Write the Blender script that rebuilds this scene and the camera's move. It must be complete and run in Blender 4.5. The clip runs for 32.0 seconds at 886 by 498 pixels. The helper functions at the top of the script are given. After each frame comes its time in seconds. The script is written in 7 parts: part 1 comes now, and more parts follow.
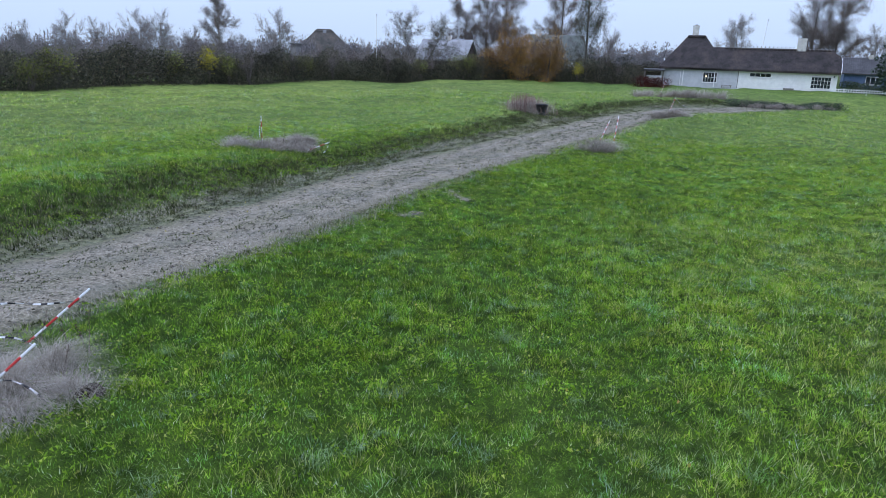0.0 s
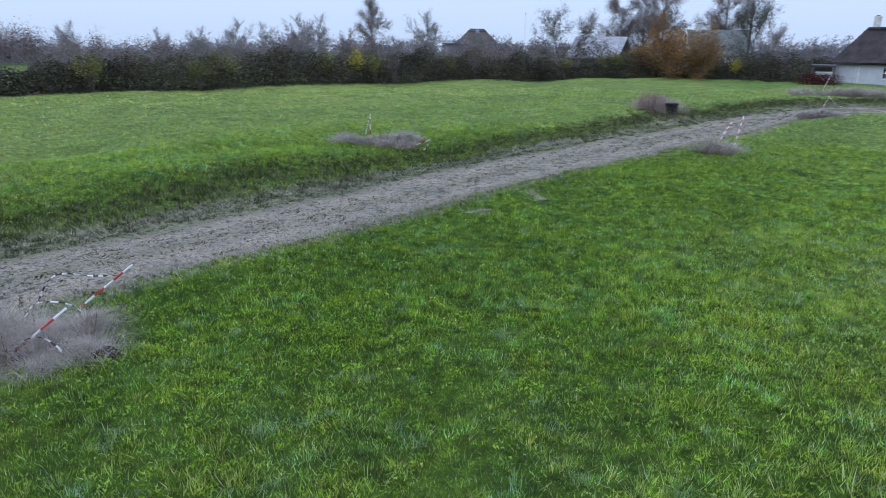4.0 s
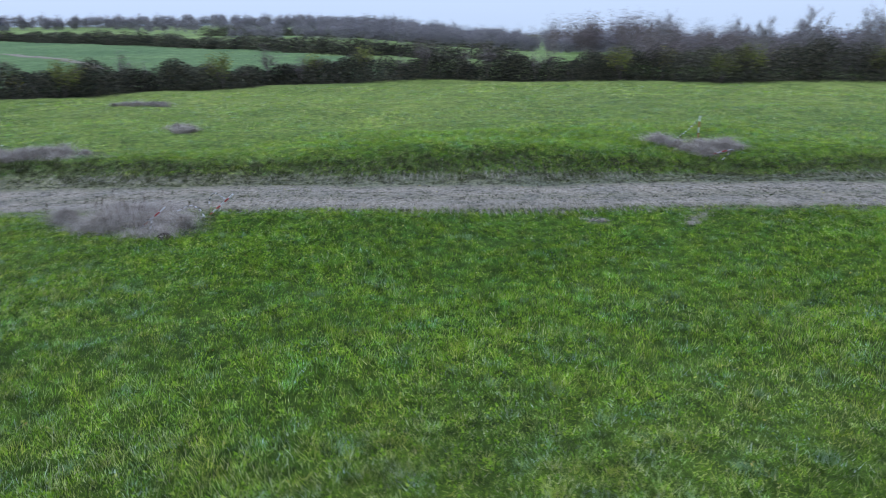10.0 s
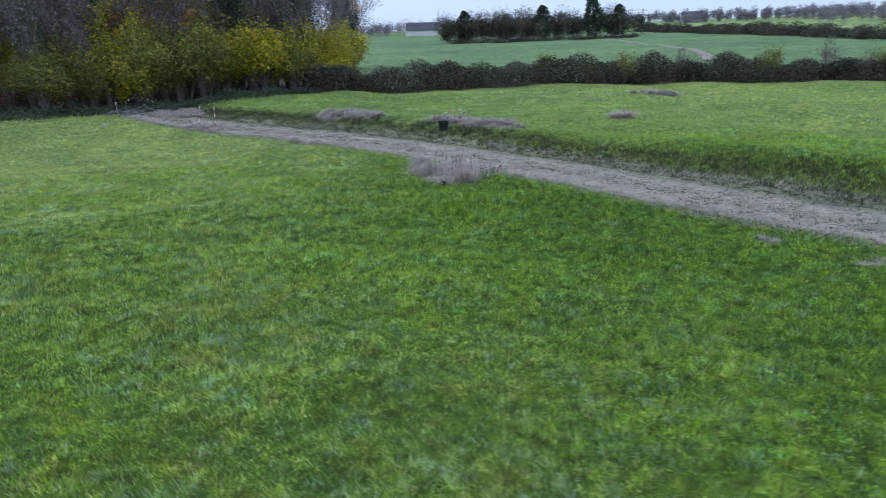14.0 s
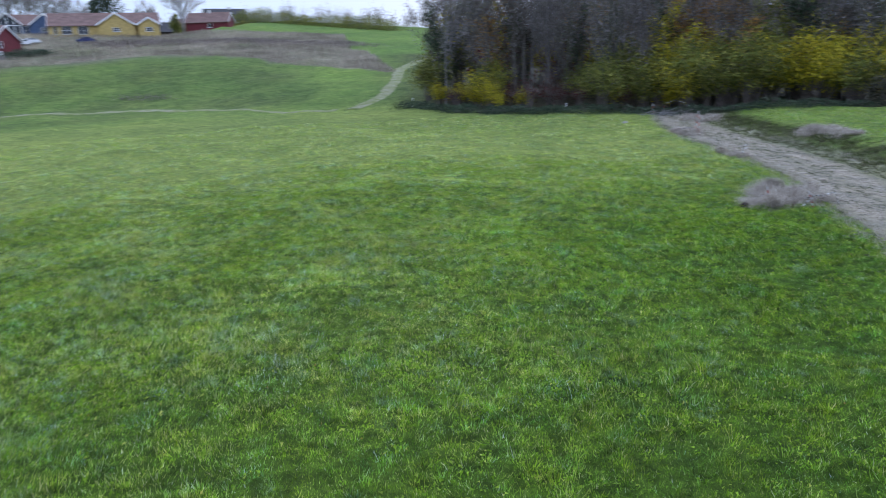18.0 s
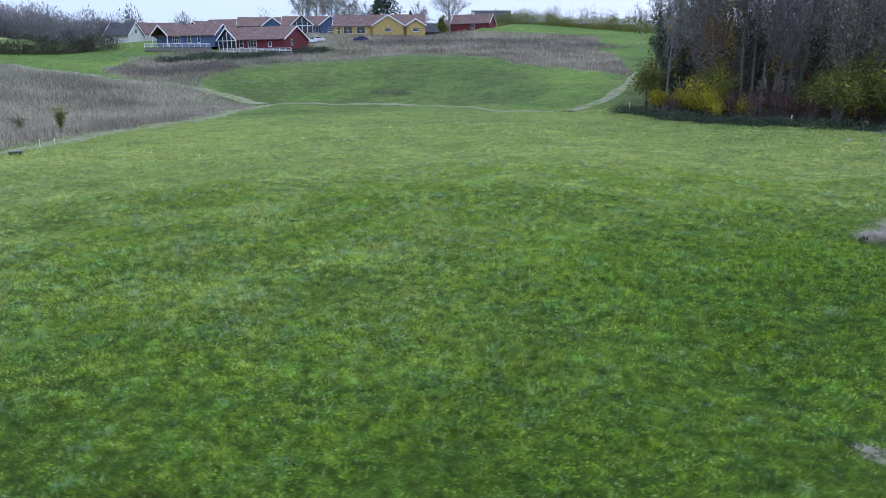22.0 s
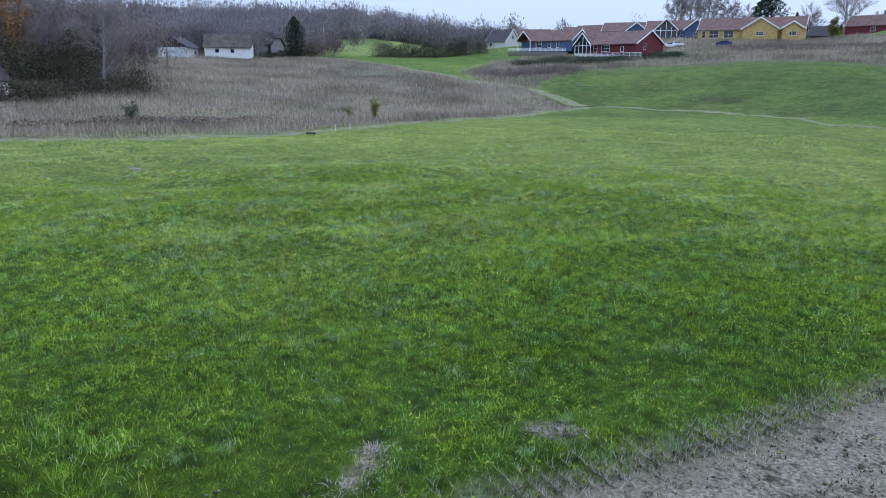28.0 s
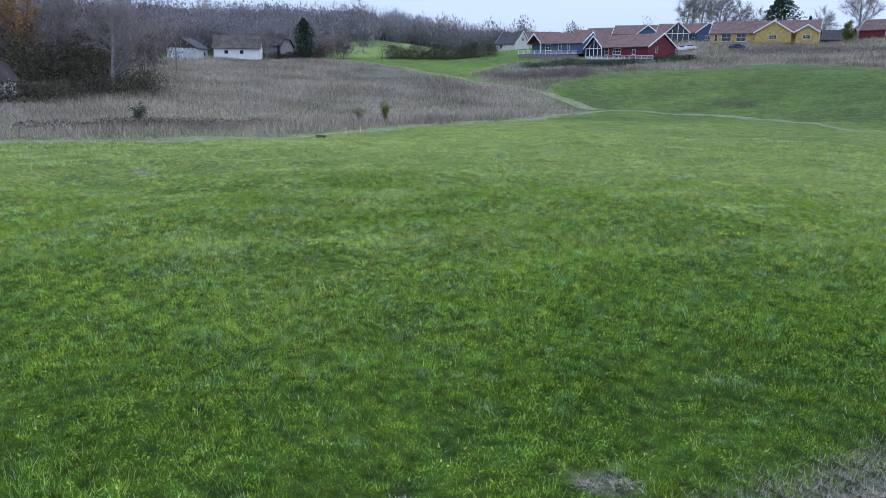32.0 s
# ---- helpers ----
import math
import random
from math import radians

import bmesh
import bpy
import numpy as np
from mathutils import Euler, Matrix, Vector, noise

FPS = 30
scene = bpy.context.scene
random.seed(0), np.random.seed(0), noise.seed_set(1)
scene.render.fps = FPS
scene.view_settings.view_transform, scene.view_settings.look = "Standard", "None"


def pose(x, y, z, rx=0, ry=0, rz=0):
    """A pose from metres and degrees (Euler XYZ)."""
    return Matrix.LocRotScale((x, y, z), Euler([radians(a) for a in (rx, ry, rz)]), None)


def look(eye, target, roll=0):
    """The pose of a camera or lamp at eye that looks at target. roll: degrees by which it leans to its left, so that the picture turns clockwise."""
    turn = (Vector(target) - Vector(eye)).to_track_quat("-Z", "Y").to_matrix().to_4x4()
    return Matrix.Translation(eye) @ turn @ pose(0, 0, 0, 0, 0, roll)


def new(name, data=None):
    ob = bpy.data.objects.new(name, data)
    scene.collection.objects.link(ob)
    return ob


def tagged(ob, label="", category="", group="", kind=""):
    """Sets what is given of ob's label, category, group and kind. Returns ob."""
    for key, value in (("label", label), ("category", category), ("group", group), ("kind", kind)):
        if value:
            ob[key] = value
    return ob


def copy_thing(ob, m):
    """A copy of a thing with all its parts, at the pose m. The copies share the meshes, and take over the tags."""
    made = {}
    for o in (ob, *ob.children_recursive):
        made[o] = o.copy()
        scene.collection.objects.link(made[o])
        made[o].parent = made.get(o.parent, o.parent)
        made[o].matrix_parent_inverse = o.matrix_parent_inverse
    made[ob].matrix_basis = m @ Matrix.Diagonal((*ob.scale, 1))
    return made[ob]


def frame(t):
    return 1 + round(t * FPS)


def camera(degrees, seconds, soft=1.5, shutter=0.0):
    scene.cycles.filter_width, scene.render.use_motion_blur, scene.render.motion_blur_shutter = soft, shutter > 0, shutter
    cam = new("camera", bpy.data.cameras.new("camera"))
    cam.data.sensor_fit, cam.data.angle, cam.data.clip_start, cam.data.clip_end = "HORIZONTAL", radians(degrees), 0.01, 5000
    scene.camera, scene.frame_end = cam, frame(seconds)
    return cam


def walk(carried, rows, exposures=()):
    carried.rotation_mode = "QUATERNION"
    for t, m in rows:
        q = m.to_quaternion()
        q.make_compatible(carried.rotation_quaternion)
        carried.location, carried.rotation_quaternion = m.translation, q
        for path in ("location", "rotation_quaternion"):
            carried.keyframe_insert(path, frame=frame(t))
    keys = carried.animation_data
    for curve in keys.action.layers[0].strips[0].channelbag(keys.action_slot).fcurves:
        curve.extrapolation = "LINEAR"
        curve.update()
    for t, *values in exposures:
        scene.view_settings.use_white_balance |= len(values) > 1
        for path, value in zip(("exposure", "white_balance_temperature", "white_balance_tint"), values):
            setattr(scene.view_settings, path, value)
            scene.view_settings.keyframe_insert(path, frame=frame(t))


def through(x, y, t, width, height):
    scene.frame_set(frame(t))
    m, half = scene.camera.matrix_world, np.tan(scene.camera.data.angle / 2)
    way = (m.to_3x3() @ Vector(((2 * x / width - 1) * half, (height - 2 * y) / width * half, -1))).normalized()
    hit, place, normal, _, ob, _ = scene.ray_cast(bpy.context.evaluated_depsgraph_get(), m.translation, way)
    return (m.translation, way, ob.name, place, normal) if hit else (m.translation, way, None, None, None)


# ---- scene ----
cam = camera(64.0, 32.0, soft=0.9, shutter=0.6)
PATH = [
    (0, (0.302, -0.894, 5.19), (0.103, 1.016, 4.634), 1.5),
    (0.5, (0.44, -0.933, 5.198), (0.241, 0.978, 4.642), 1.5),
    (1, (0.66, -0.93, 5.227), (0.495, 0.984, 4.672), 1.6),
    (1.5, (0.896, -0.935, 5.219), (0.689, 0.974, 4.661), 1.5),
    (2, (1.232, -0.902, 5.222), (0.854, 0.98, 4.66), 1.2),
    (2.5, (1.623, -0.914, 5.256), (1.232, 0.964, 4.693), 1.2),
    (3, (2.065, -0.891, 5.266), (1.634, 0.979, 4.701), 1.1),
    (3.5, (2.587, -0.785, 5.284), (2.061, 1.059, 4.718), 0.9),
    (4, (3.205, -0.558, 5.26), (2.578, 1.255, 4.693), 0.5),
    (4.5, (3.854, -0.219, 5.215), (3.123, 1.555, 4.65), 0.2),
    (6.5, (7.586, 1.818, 5.352), (6.487, 3.386, 4.774), 0.6),
    (7, (8.715, 2.469, 5.427), (7.506, 3.953, 4.846), 0.6),
    (7.5, (9.83, 3.336, 5.453), (8.523, 4.731, 4.866), 0.8),
    (8, (11.093, 4.235, 5.539), (9.685, 5.527, 4.949), 0.6),
    (8.5, (12.32, 5.333, 5.662), (10.822, 6.515, 5.064), -0.0),
    (9, (13.458, 6.41, 5.69), (11.872, 7.472, 5.091), 0.1),
    (9.5, (14.677, 7.62, 5.768), (12.975, 8.485, 5.171), -0.3),
    (10, (15.768, 9.03, 5.826), (13.972, 9.677, 5.229), -0.7),
    (10.5, (16.718, 10.558, 5.846), (14.856, 10.98, 5.25), -0.8),
    (11, (17.572, 12.153, 5.889), (15.673, 12.346, 5.293), -0.9),
    (11.5, (18.287, 13.869, 5.929), (16.378, 13.829, 5.333), -1.1),
    (12, (18.833, 15.658, 5.971), (16.941, 15.402, 5.376), -1.3),
    (12.5, (19.199, 17.534, 6.029), (17.349, 17.062, 5.435), -1.3),
    (13, (19.297, 19.48, 6.083), (17.515, 18.791, 5.491), -1.4),
    (13.5, (19.163, 21.492, 6.102), (17.471, 20.604, 5.514), -1.6),
    (14, (18.678, 23.423, 5.968), (17.057, 22.405, 5.388), -2.2),
    (14.5, (18.184, 25.349, 5.955), (16.66, 24.189, 5.379), -2.1),
    (15, (17.479, 27.21, 5.845), (16.224, 25.756, 5.287), -2.5),
    (15.5, (16.258, 28.966, 5.654), (15.31, 27.288, 5.118), -2.9),
    (17.5, (10.672, 33.359, 5.648), (10.262, 31.469, 5.136), -2.3),
    (18, (9.508, 34.092, 5.922), (9.269, 32.172, 5.415), -2.1),
    (18.5, (8.415, 34.718, 5.9), (8.447, 32.782, 5.4), -1.9),
    (19, (7.349, 35.281, 5.868), (7.623, 33.362, 5.374), -1.6),
    (19.5, (6.382, 35.587, 5.818), (6.725, 33.68, 5.325), -1.3),
    (20, (5.981, 35.538, 5.835), (6.327, 33.631, 5.341), -1.3),
    (20.5, (5.495, 35.41, 5.845), (5.844, 33.503, 5.353), -1.0),
    (21, (4.747, 35.251, 5.846), (5.113, 33.347, 5.355), -0.8),
    (21.5, (3.799, 35.064, 5.845), (4.21, 33.169, 5.356), -0.7),
    (22, (2.637, 34.766, 5.842), (3.094, 32.881, 5.354), -0.6),
    (22.5, (1.404, 34.414, 5.812), (1.866, 32.53, 5.326), -0.5),
    (23, (0.146, 34.078, 5.802), (0.648, 32.204, 5.316), -0.4),
    (23.5, (-1.116, 33.683, 5.771), (-0.558, 31.825, 5.287), -0.3),
    (24, (-2.378, 33.24, 5.709), (-1.71, 31.418, 5.227), -0.3),
    (24.5, (-3.635, 32.798, 5.705), (-2.787, 31.051, 5.225), -0.2),
    (26.5, (-8.043, 30.423, 5.463), (-6.718, 29.002, 4.989), 0.2),
    (27, (-8.823, 29.929, 5.409), (-7.478, 28.527, 4.936), 0.4),
    (27.5, (-9.002, 29.738, 5.378), (-7.656, 28.336, 4.907), 0.4),
    (28, (-8.906, 29.655, 5.396), (-7.559, 28.254, 4.924), 0.6),
    (28.5, (-8.843, 29.675, 5.399), (-7.495, 28.275, 4.928), 0.7),
    (29, (-8.812, 29.727, 5.392), (-7.461, 28.329, 4.923), 0.7),
    (29.5, (-8.678, 29.714, 5.381), (-7.326, 28.316, 4.914), 0.8),
    (30, (-8.416, 29.542, 5.41), (-7.062, 28.146, 4.942), 0.8),
    (30.5, (-8.118, 29.28, 5.417), (-6.762, 27.886, 4.951), 0.9),
    (31, (-7.858, 29.066, 5.421), (-6.501, 27.674, 4.954), 0.9),
    (31.5, (-7.748, 29.014, 5.409), (-6.388, 27.623, 4.943), 0.9),
    (32, (-7.642, 28.974, 5.432), (-6.28, 27.585, 4.965), 0.9),
]
walk(cam, [(t, look(eye, target, roll)) for t, eye, target, roll in PATH],
     [(0, 0.0), (4, -0.03), (10, -0.05), (14, 0.03), (19, 0.10), (23, 0.08), (27, -0.05), (32, -0.03)])

# ---- world, sun, exposure ----
world = bpy.data.worlds.new("overcast_sky")
scene.world = world
world.use_nodes = True
wn = world.node_tree.nodes
wl = world.node_tree.links
wn.clear()
w_out = wn.new("ShaderNodeOutputWorld")
w_bg = wn.new("ShaderNodeBackground")
w_sky = wn.new("ShaderNodeTexSky")
w_sky.sky_type = "NISHITA"
w_sky.sun_disc = False
w_sky.sun_elevation = radians(14)
w_sky.sun_rotation = radians(200)
w_sky.dust_density = 3.0
w_tint = wn.new("ShaderNodeMix")
w_tint.data_type = "RGBA"
w_tint.inputs["Factor"].default_value = 0.96
w_tint.inputs["B"].default_value = (6.1, 7.7, 10.6, 1)
w_bg.inputs["Strength"].default_value = 0.1
wl.new(w_sky.outputs[0], w_tint.inputs["A"])
w_co = wn.new("ShaderNodeTexCoord")
w_xyz = wn.new("ShaderNodeSeparateXYZ")
wl.new(w_co.outputs["Generated"], w_xyz.inputs[0])
w_up = wn.new("ShaderNodeMix")
w_up.data_type = "RGBA"
w_up.inputs["A"].default_value = (1, 1, 1, 1)
w_up.inputs["B"].default_value = (2.35, 2.3, 2.6, 1)
wl.new(w_xyz.outputs["Z"], w_up.inputs["Factor"])
w_lift = wn.new("ShaderNodeMix")
w_lift.data_type = "RGBA"
w_lift.blend_type = "MULTIPLY"
w_lift.inputs["Factor"].default_value = 1.0
wl.new(w_tint.outputs["Result"], w_lift.inputs["A"])
wl.new(w_up.outputs["Result"], w_lift.inputs["B"])
wl.new(w_lift.outputs["Result"], w_bg.inputs["Color"])
wl.new(w_bg.outputs[0], w_out.inputs["Surface"])
sun_data = bpy.data.lights.new("sun", "SUN")
sun_data.energy = 0.6
sun_data.angle = radians(25)
sun_data.color = (1.0, 0.97, 0.94)
sun = new("sun", sun_data)
sun.matrix_world = look((0, 0, 60), (25, 30, 0))

# ---- numbers of the plan ----
MID = (5.0, 17.0)
TRACK = [(-27, -42), (-21.2, -29), (-18.0, -18), (-16.0, -7), (-13.9, 1.6), (-11.4, 8.2), (-8.6, 15.9), (-6.1, 22.8),
         (-3.4, 30), (0.2, 37.4), (4.3, 46.9), (8.7, 57.2), (14.5, 65), (23, 71)]
HEDGE = [(-41, -30), (-50, -20), (-57, -8), (-62, 10), (-62, 28), (-57, 45), (-47, 61), (-36, 76), (-22, 93), (-8, 107), (8, 110), (22, 114)]
WOOD_EDGE = [(5, -68), (1, -62), (-10, -49), (-20, -42), (-30, -37), (-46, -31), (-57, -36), (-68, -46), (-84, -62)]


def smooth(a, b, v):
    u = np.clip((np.asarray(v, float) - a) / (b - a), 0, 1)
    return u * u * (3 - 2 * u)


def resample(points, step):
    """A smooth line through the given places, with about that step."""
    p = np.array(points, float)
    q = np.vstack([2 * p[0] - p[1], p, 2 * p[-1] - p[-2]])
    out = []
    for i in range(1, len(q) - 2):
        n = max(2, int(np.linalg.norm(q[i + 1] - q[i]) / step))
        for k in range(n):
            u = k / n
            out.append(0.5 * ((2 * q[i]) + (q[i + 1] - q[i - 1]) * u + (2 * q[i - 1] - 5 * q[i] + 4 * q[i + 1] - q[i + 2]) * u * u
                              + (3 * q[i] - q[i - 1] - 3 * q[i + 1] + q[i + 2]) * u ** 3))
    out.append(p[-1])
    return np.array(out)


TRACK_LINE = resample(TRACK, 1.5)


def beside(line, x, y):
    """Signed distance from a line (positive on its left), and how far along it."""
    x, y = np.asarray(x, float), np.asarray(y, float)
    best, side, along = np.full(x.shape, 1e9), np.zeros(x.shape), np.zeros(x.shape)
    total = 0.0
    for a, b in zip(line[:-1], line[1:]):
        d = b - a
        ln = np.hypot(*d)
        u = np.clip(((x - a[0]) * d[0] + (y - a[1]) * d[1]) / ln ** 2, 0, 1)
        ex, ey = x - a[0] - u * d[0], y - a[1] - u * d[1]
        far = np.hypot(ex, ey)
        near = far < best
        best = np.where(near, far, best)
        side = np.where(near, np.sign(d[0] * ey - d[1] * ex), side)
        along = np.where(near, total + u * ln, along)
        total += ln
    return best * side, along


WAVES = [(a, 2 * math.pi / w, h, p) for a, w, h, p in zip(
    np.random.uniform(0, 6.28, 14), np.geomspace(1.3, 26, 14), np.geomspace(0.012, 0.09, 14), np.random.uniform(0, 6.28, 14))]


def ripple(x, y):
    return sum(h * np.sin(k * (x * math.cos(a) + y * math.sin(a)) + p + 0.9 * np.sin(0.37 * k * (y * math.cos(a) - x * math.sin(a)) + 2 * p)) for a, k, h, p in WAVES)


def bearing(x, y):
    """Degrees to the left of north as seen from the middle of the meadow, 0 to 360, and the distance."""
    dx, dy = np.asarray(x, float) - MID[0], np.asarray(y, float) - MID[1]
    return np.degrees(np.arctan2(-dx, dy)) % 360, np.hypot(dx, dy)


def gz(x, y):
    """Height of the ground."""
    x, y = np.asarray(x, float), np.asarray(y, float)
    th, r = bearing(x, y)
    s, _ = beside(TRACK_LINE[::2], x, y)
    # hillside with the holiday houses and the farm
    foot = 65 + 50 * np.exp(-((th - 208) / 25) ** 2)
    slope = 0.085 + 0.085 * np.exp(-((th - 205) / 22) ** 2)
    rise = r - foot
    rise = 4 * np.logaddexp(0, rise / 4)
    cap = 100 + 125 * smooth(221, 236, th) + 110 * (1 - smooth(183, 196, th))
    over = np.clip(rise - cap, 0, None)
    rise = np.minimum(rise, cap) + 60 * np.tanh(over / 60) * 0.25
    z = slope * rise * smooth(140, 176, th) * (1 - smooth(262, 300, th))
    z = z + 1.6 * np.exp(-((th - 197) / 9) ** 2 - ((r - 146) / 20) ** 2)
    # gentle fields beyond the western hedge
    west = smooth(60, 84, th) * (1 - smooth(126, 150, th))
    z = z + west * 0.018 * np.clip(r - 78, 0, 520) - 0.016 * np.maximum(1 - smooth(50, 80, th), smooth(310, 330, th)) * np.clip(r - 190, 0, 5000) - 0.02 * smooth(20, 35, th) * (1 - smooth(60, 80, th)) * np.clip(r - 125, 0, 210)
    # low bank on the field side of the track, track slightly sunk
    near = 1 - smooth(90, 140, r)
    z = z + near * (0.45 * smooth(2.8, 6.5, s) * (1 - 0.6 * smooth(8, 30, s)) - 0.07 * (1 - smooth(2.2, 3.0, np.abs(s))))
    z = z + ripple(x, y) * (1 - smooth(150, 400, r)) * (0.35 + 0.65 * smooth(2.0, 4.0, np.abs(s)))
    return z


def gz1(x, y):
    return float(gz(np.array([x]), np.array([y]))[0])


# ---- materials ----
def material(name, rough=0.9, spec=0.2):
    m = bpy.data.materials.new(name)
    m.use_nodes = True
    n, l = m.node_tree.nodes, m.node_tree.links
    b = n["Principled BSDF"]
    b.inputs["Roughness"].default_value = rough
    b.inputs["Specular IOR Level"].default_value = spec
    return m, n, l, b


def noise_node(n, l, scale, detail=4, coords="Object", rough=0.6, distort=0.0):
    t = n.new("ShaderNodeTexCoord")
    x = n.new("ShaderNodeTexNoise")
    x.inputs["Scale"].default_value = scale
    x.inputs["Detail"].default_value = detail
    x.inputs["Roughness"].default_value = rough
    x.inputs["Distortion"].default_value = distort
    l.new(t.outputs[coords], x.inputs["Vector"])
    return x


def ramp(n, l, source, stops):
    r = n.new("ShaderNodeValToRGB")
    e = r.color_ramp.elements
    while len(e) < len(stops):
        e.new(0.5)
    for k, (p, c) in zip(e, stops):
        k.position = p
        k.color = (*c, 1)
    l.new(source, r.inputs["Fac"])
    return r.outputs["Color"]


def mix(n, l, fac, a, b, blend="MIX"):
    m = n.new("ShaderNodeMix")
    m.data_type = "RGBA"
    m.blend_type = blend
    for key, v in (("Factor", fac), ("A", a), ("B", b)):
        sock = m.inputs[key]
        if isinstance(v, (int, float)):
            sock.default_value = v
        elif isinstance(v, tuple):
            sock.default_value = (*v, 1)
        else:
            l.new(v, sock)
    return m.outputs["Result"]


def math_node(n, l, op, a, b):
    m = n.new("ShaderNodeMath")
    m.operation = op
    m.use_clamp = True
    for i, v in enumerate((a, b)):
        if isinstance(v, (int, float)):
            m.inputs[i].default_value = v
        else:
            l.new(v, m.inputs[i])
    return m.outputs[0]


def bump(n, l, b, height, strength, distance):
    k = n.new("ShaderNodeBump")
    k.inputs["Strength"].default_value = strength
    k.inputs["Distance"].default_value = distance
    l.new(height, k.inputs["Height"])
    l.new(k.outputs[0], b.inputs["Normal"])


def plain(name, colour, rough=0.8, scale=6.0, vary=0.25, grain=60.0, spec=0.25, relief=0.0, metal=0.0):
    """A surface of one colour with stains and grain."""
    m, n, l, b = material(name, rough, spec)
    big = noise_node(n, l, scale, 5)
    fine = noise_node(n, l, grain, 3)
    dark = tuple(c * (1 - vary) for c in colour)
    light = tuple(min(1, c * (1 + 0.5 * vary)) for c in colour)
    c = ramp(n, l, big.outputs["Fac"], [(0.3, dark), (0.7, light)])
    c = mix(n, l, 0.25 * vary + 0.05, c, fine.outputs["Color"], "OVERLAY")
    l.new(c, b.inputs["Base Color"])
    b.inputs["Metallic"].default_value = metal
    if relief:
        bump(n, l, b, fine.outputs["Fac"], 0.6, relief)
    return m


def leafy(name, stops, rough=0.7, through=0.25, patch=0.25, patch_scale=0.3, mottle=0.0, gloss=0.08, hue=0.0):
    """Blades or leaves: each island has its own shade, and drifts of tone lie over the place."""
    m, n, l, b = material(name, rough + 0.2 if gloss < 0.2 else rough, gloss)
    g = n.new("ShaderNodeNewGeometry")
    c = ramp(n, l, g.outputs["Random Per Island"], stops)
    w = n.new("ShaderNodeTexNoise")
    w.inputs["Scale"].default_value = patch_scale
    w.inputs["Detail"].default_value = 4
    l.new(g.outputs["Position"], w.inputs["Vector"])
    tone = ramp(n, l, w.outputs["Fac"], [(0.3, (1 - patch,) * 3), (0.7, (1 + patch,) * 3)])
    c = mix(n, l, 1.0, c, tone, "MULTIPLY")
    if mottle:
        # Noise tone for light tufts, with shade in the gaps painted dark and bluish.
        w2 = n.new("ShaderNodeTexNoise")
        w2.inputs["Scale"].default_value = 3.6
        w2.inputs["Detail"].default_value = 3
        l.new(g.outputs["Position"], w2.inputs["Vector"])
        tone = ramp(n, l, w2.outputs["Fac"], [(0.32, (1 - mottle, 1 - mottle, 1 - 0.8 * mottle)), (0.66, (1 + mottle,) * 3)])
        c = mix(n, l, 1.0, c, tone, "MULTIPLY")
    if hue:
        w3 = n.new("ShaderNodeTexNoise")
        w3.inputs["Scale"].default_value = 1.1
        w3.inputs["Detail"].default_value = 5
        w3.inputs["Roughness"].default_value = 0.7
        l.new(g.outputs["Position"], w3.inputs["Vector"])
        tone = ramp(n, l, w3.outputs["Fac"], [(0.36, (1 - 0.3 * hue, 1 - 0.05 * hue, 1 + 1.1 * hue)), (0.5, (1.0, 1.0, 1.0)), (0.64, (1 + 0.35 * hue, 1 + 0.08 * hue, 1 - 0.4 * hue))])
        c = mix(n, l, 1.0, c, tone, "MULTIPLY")
    l.new(c, b.inputs["Base Color"])
    if through:
        tr = n.new("ShaderNodeBsdfTranslucent")
        l.new(c, tr.inputs["Color"])
        ms = n.new("ShaderNodeMixShader")
        ms.inputs[0].default_value = through
        l.new(b.outputs[0], ms.inputs[1])
        l.new(tr.outputs[0], ms.inputs[2])
        l.new(ms.outputs[0], n["Material Output"].inputs["Surface"])
    return m


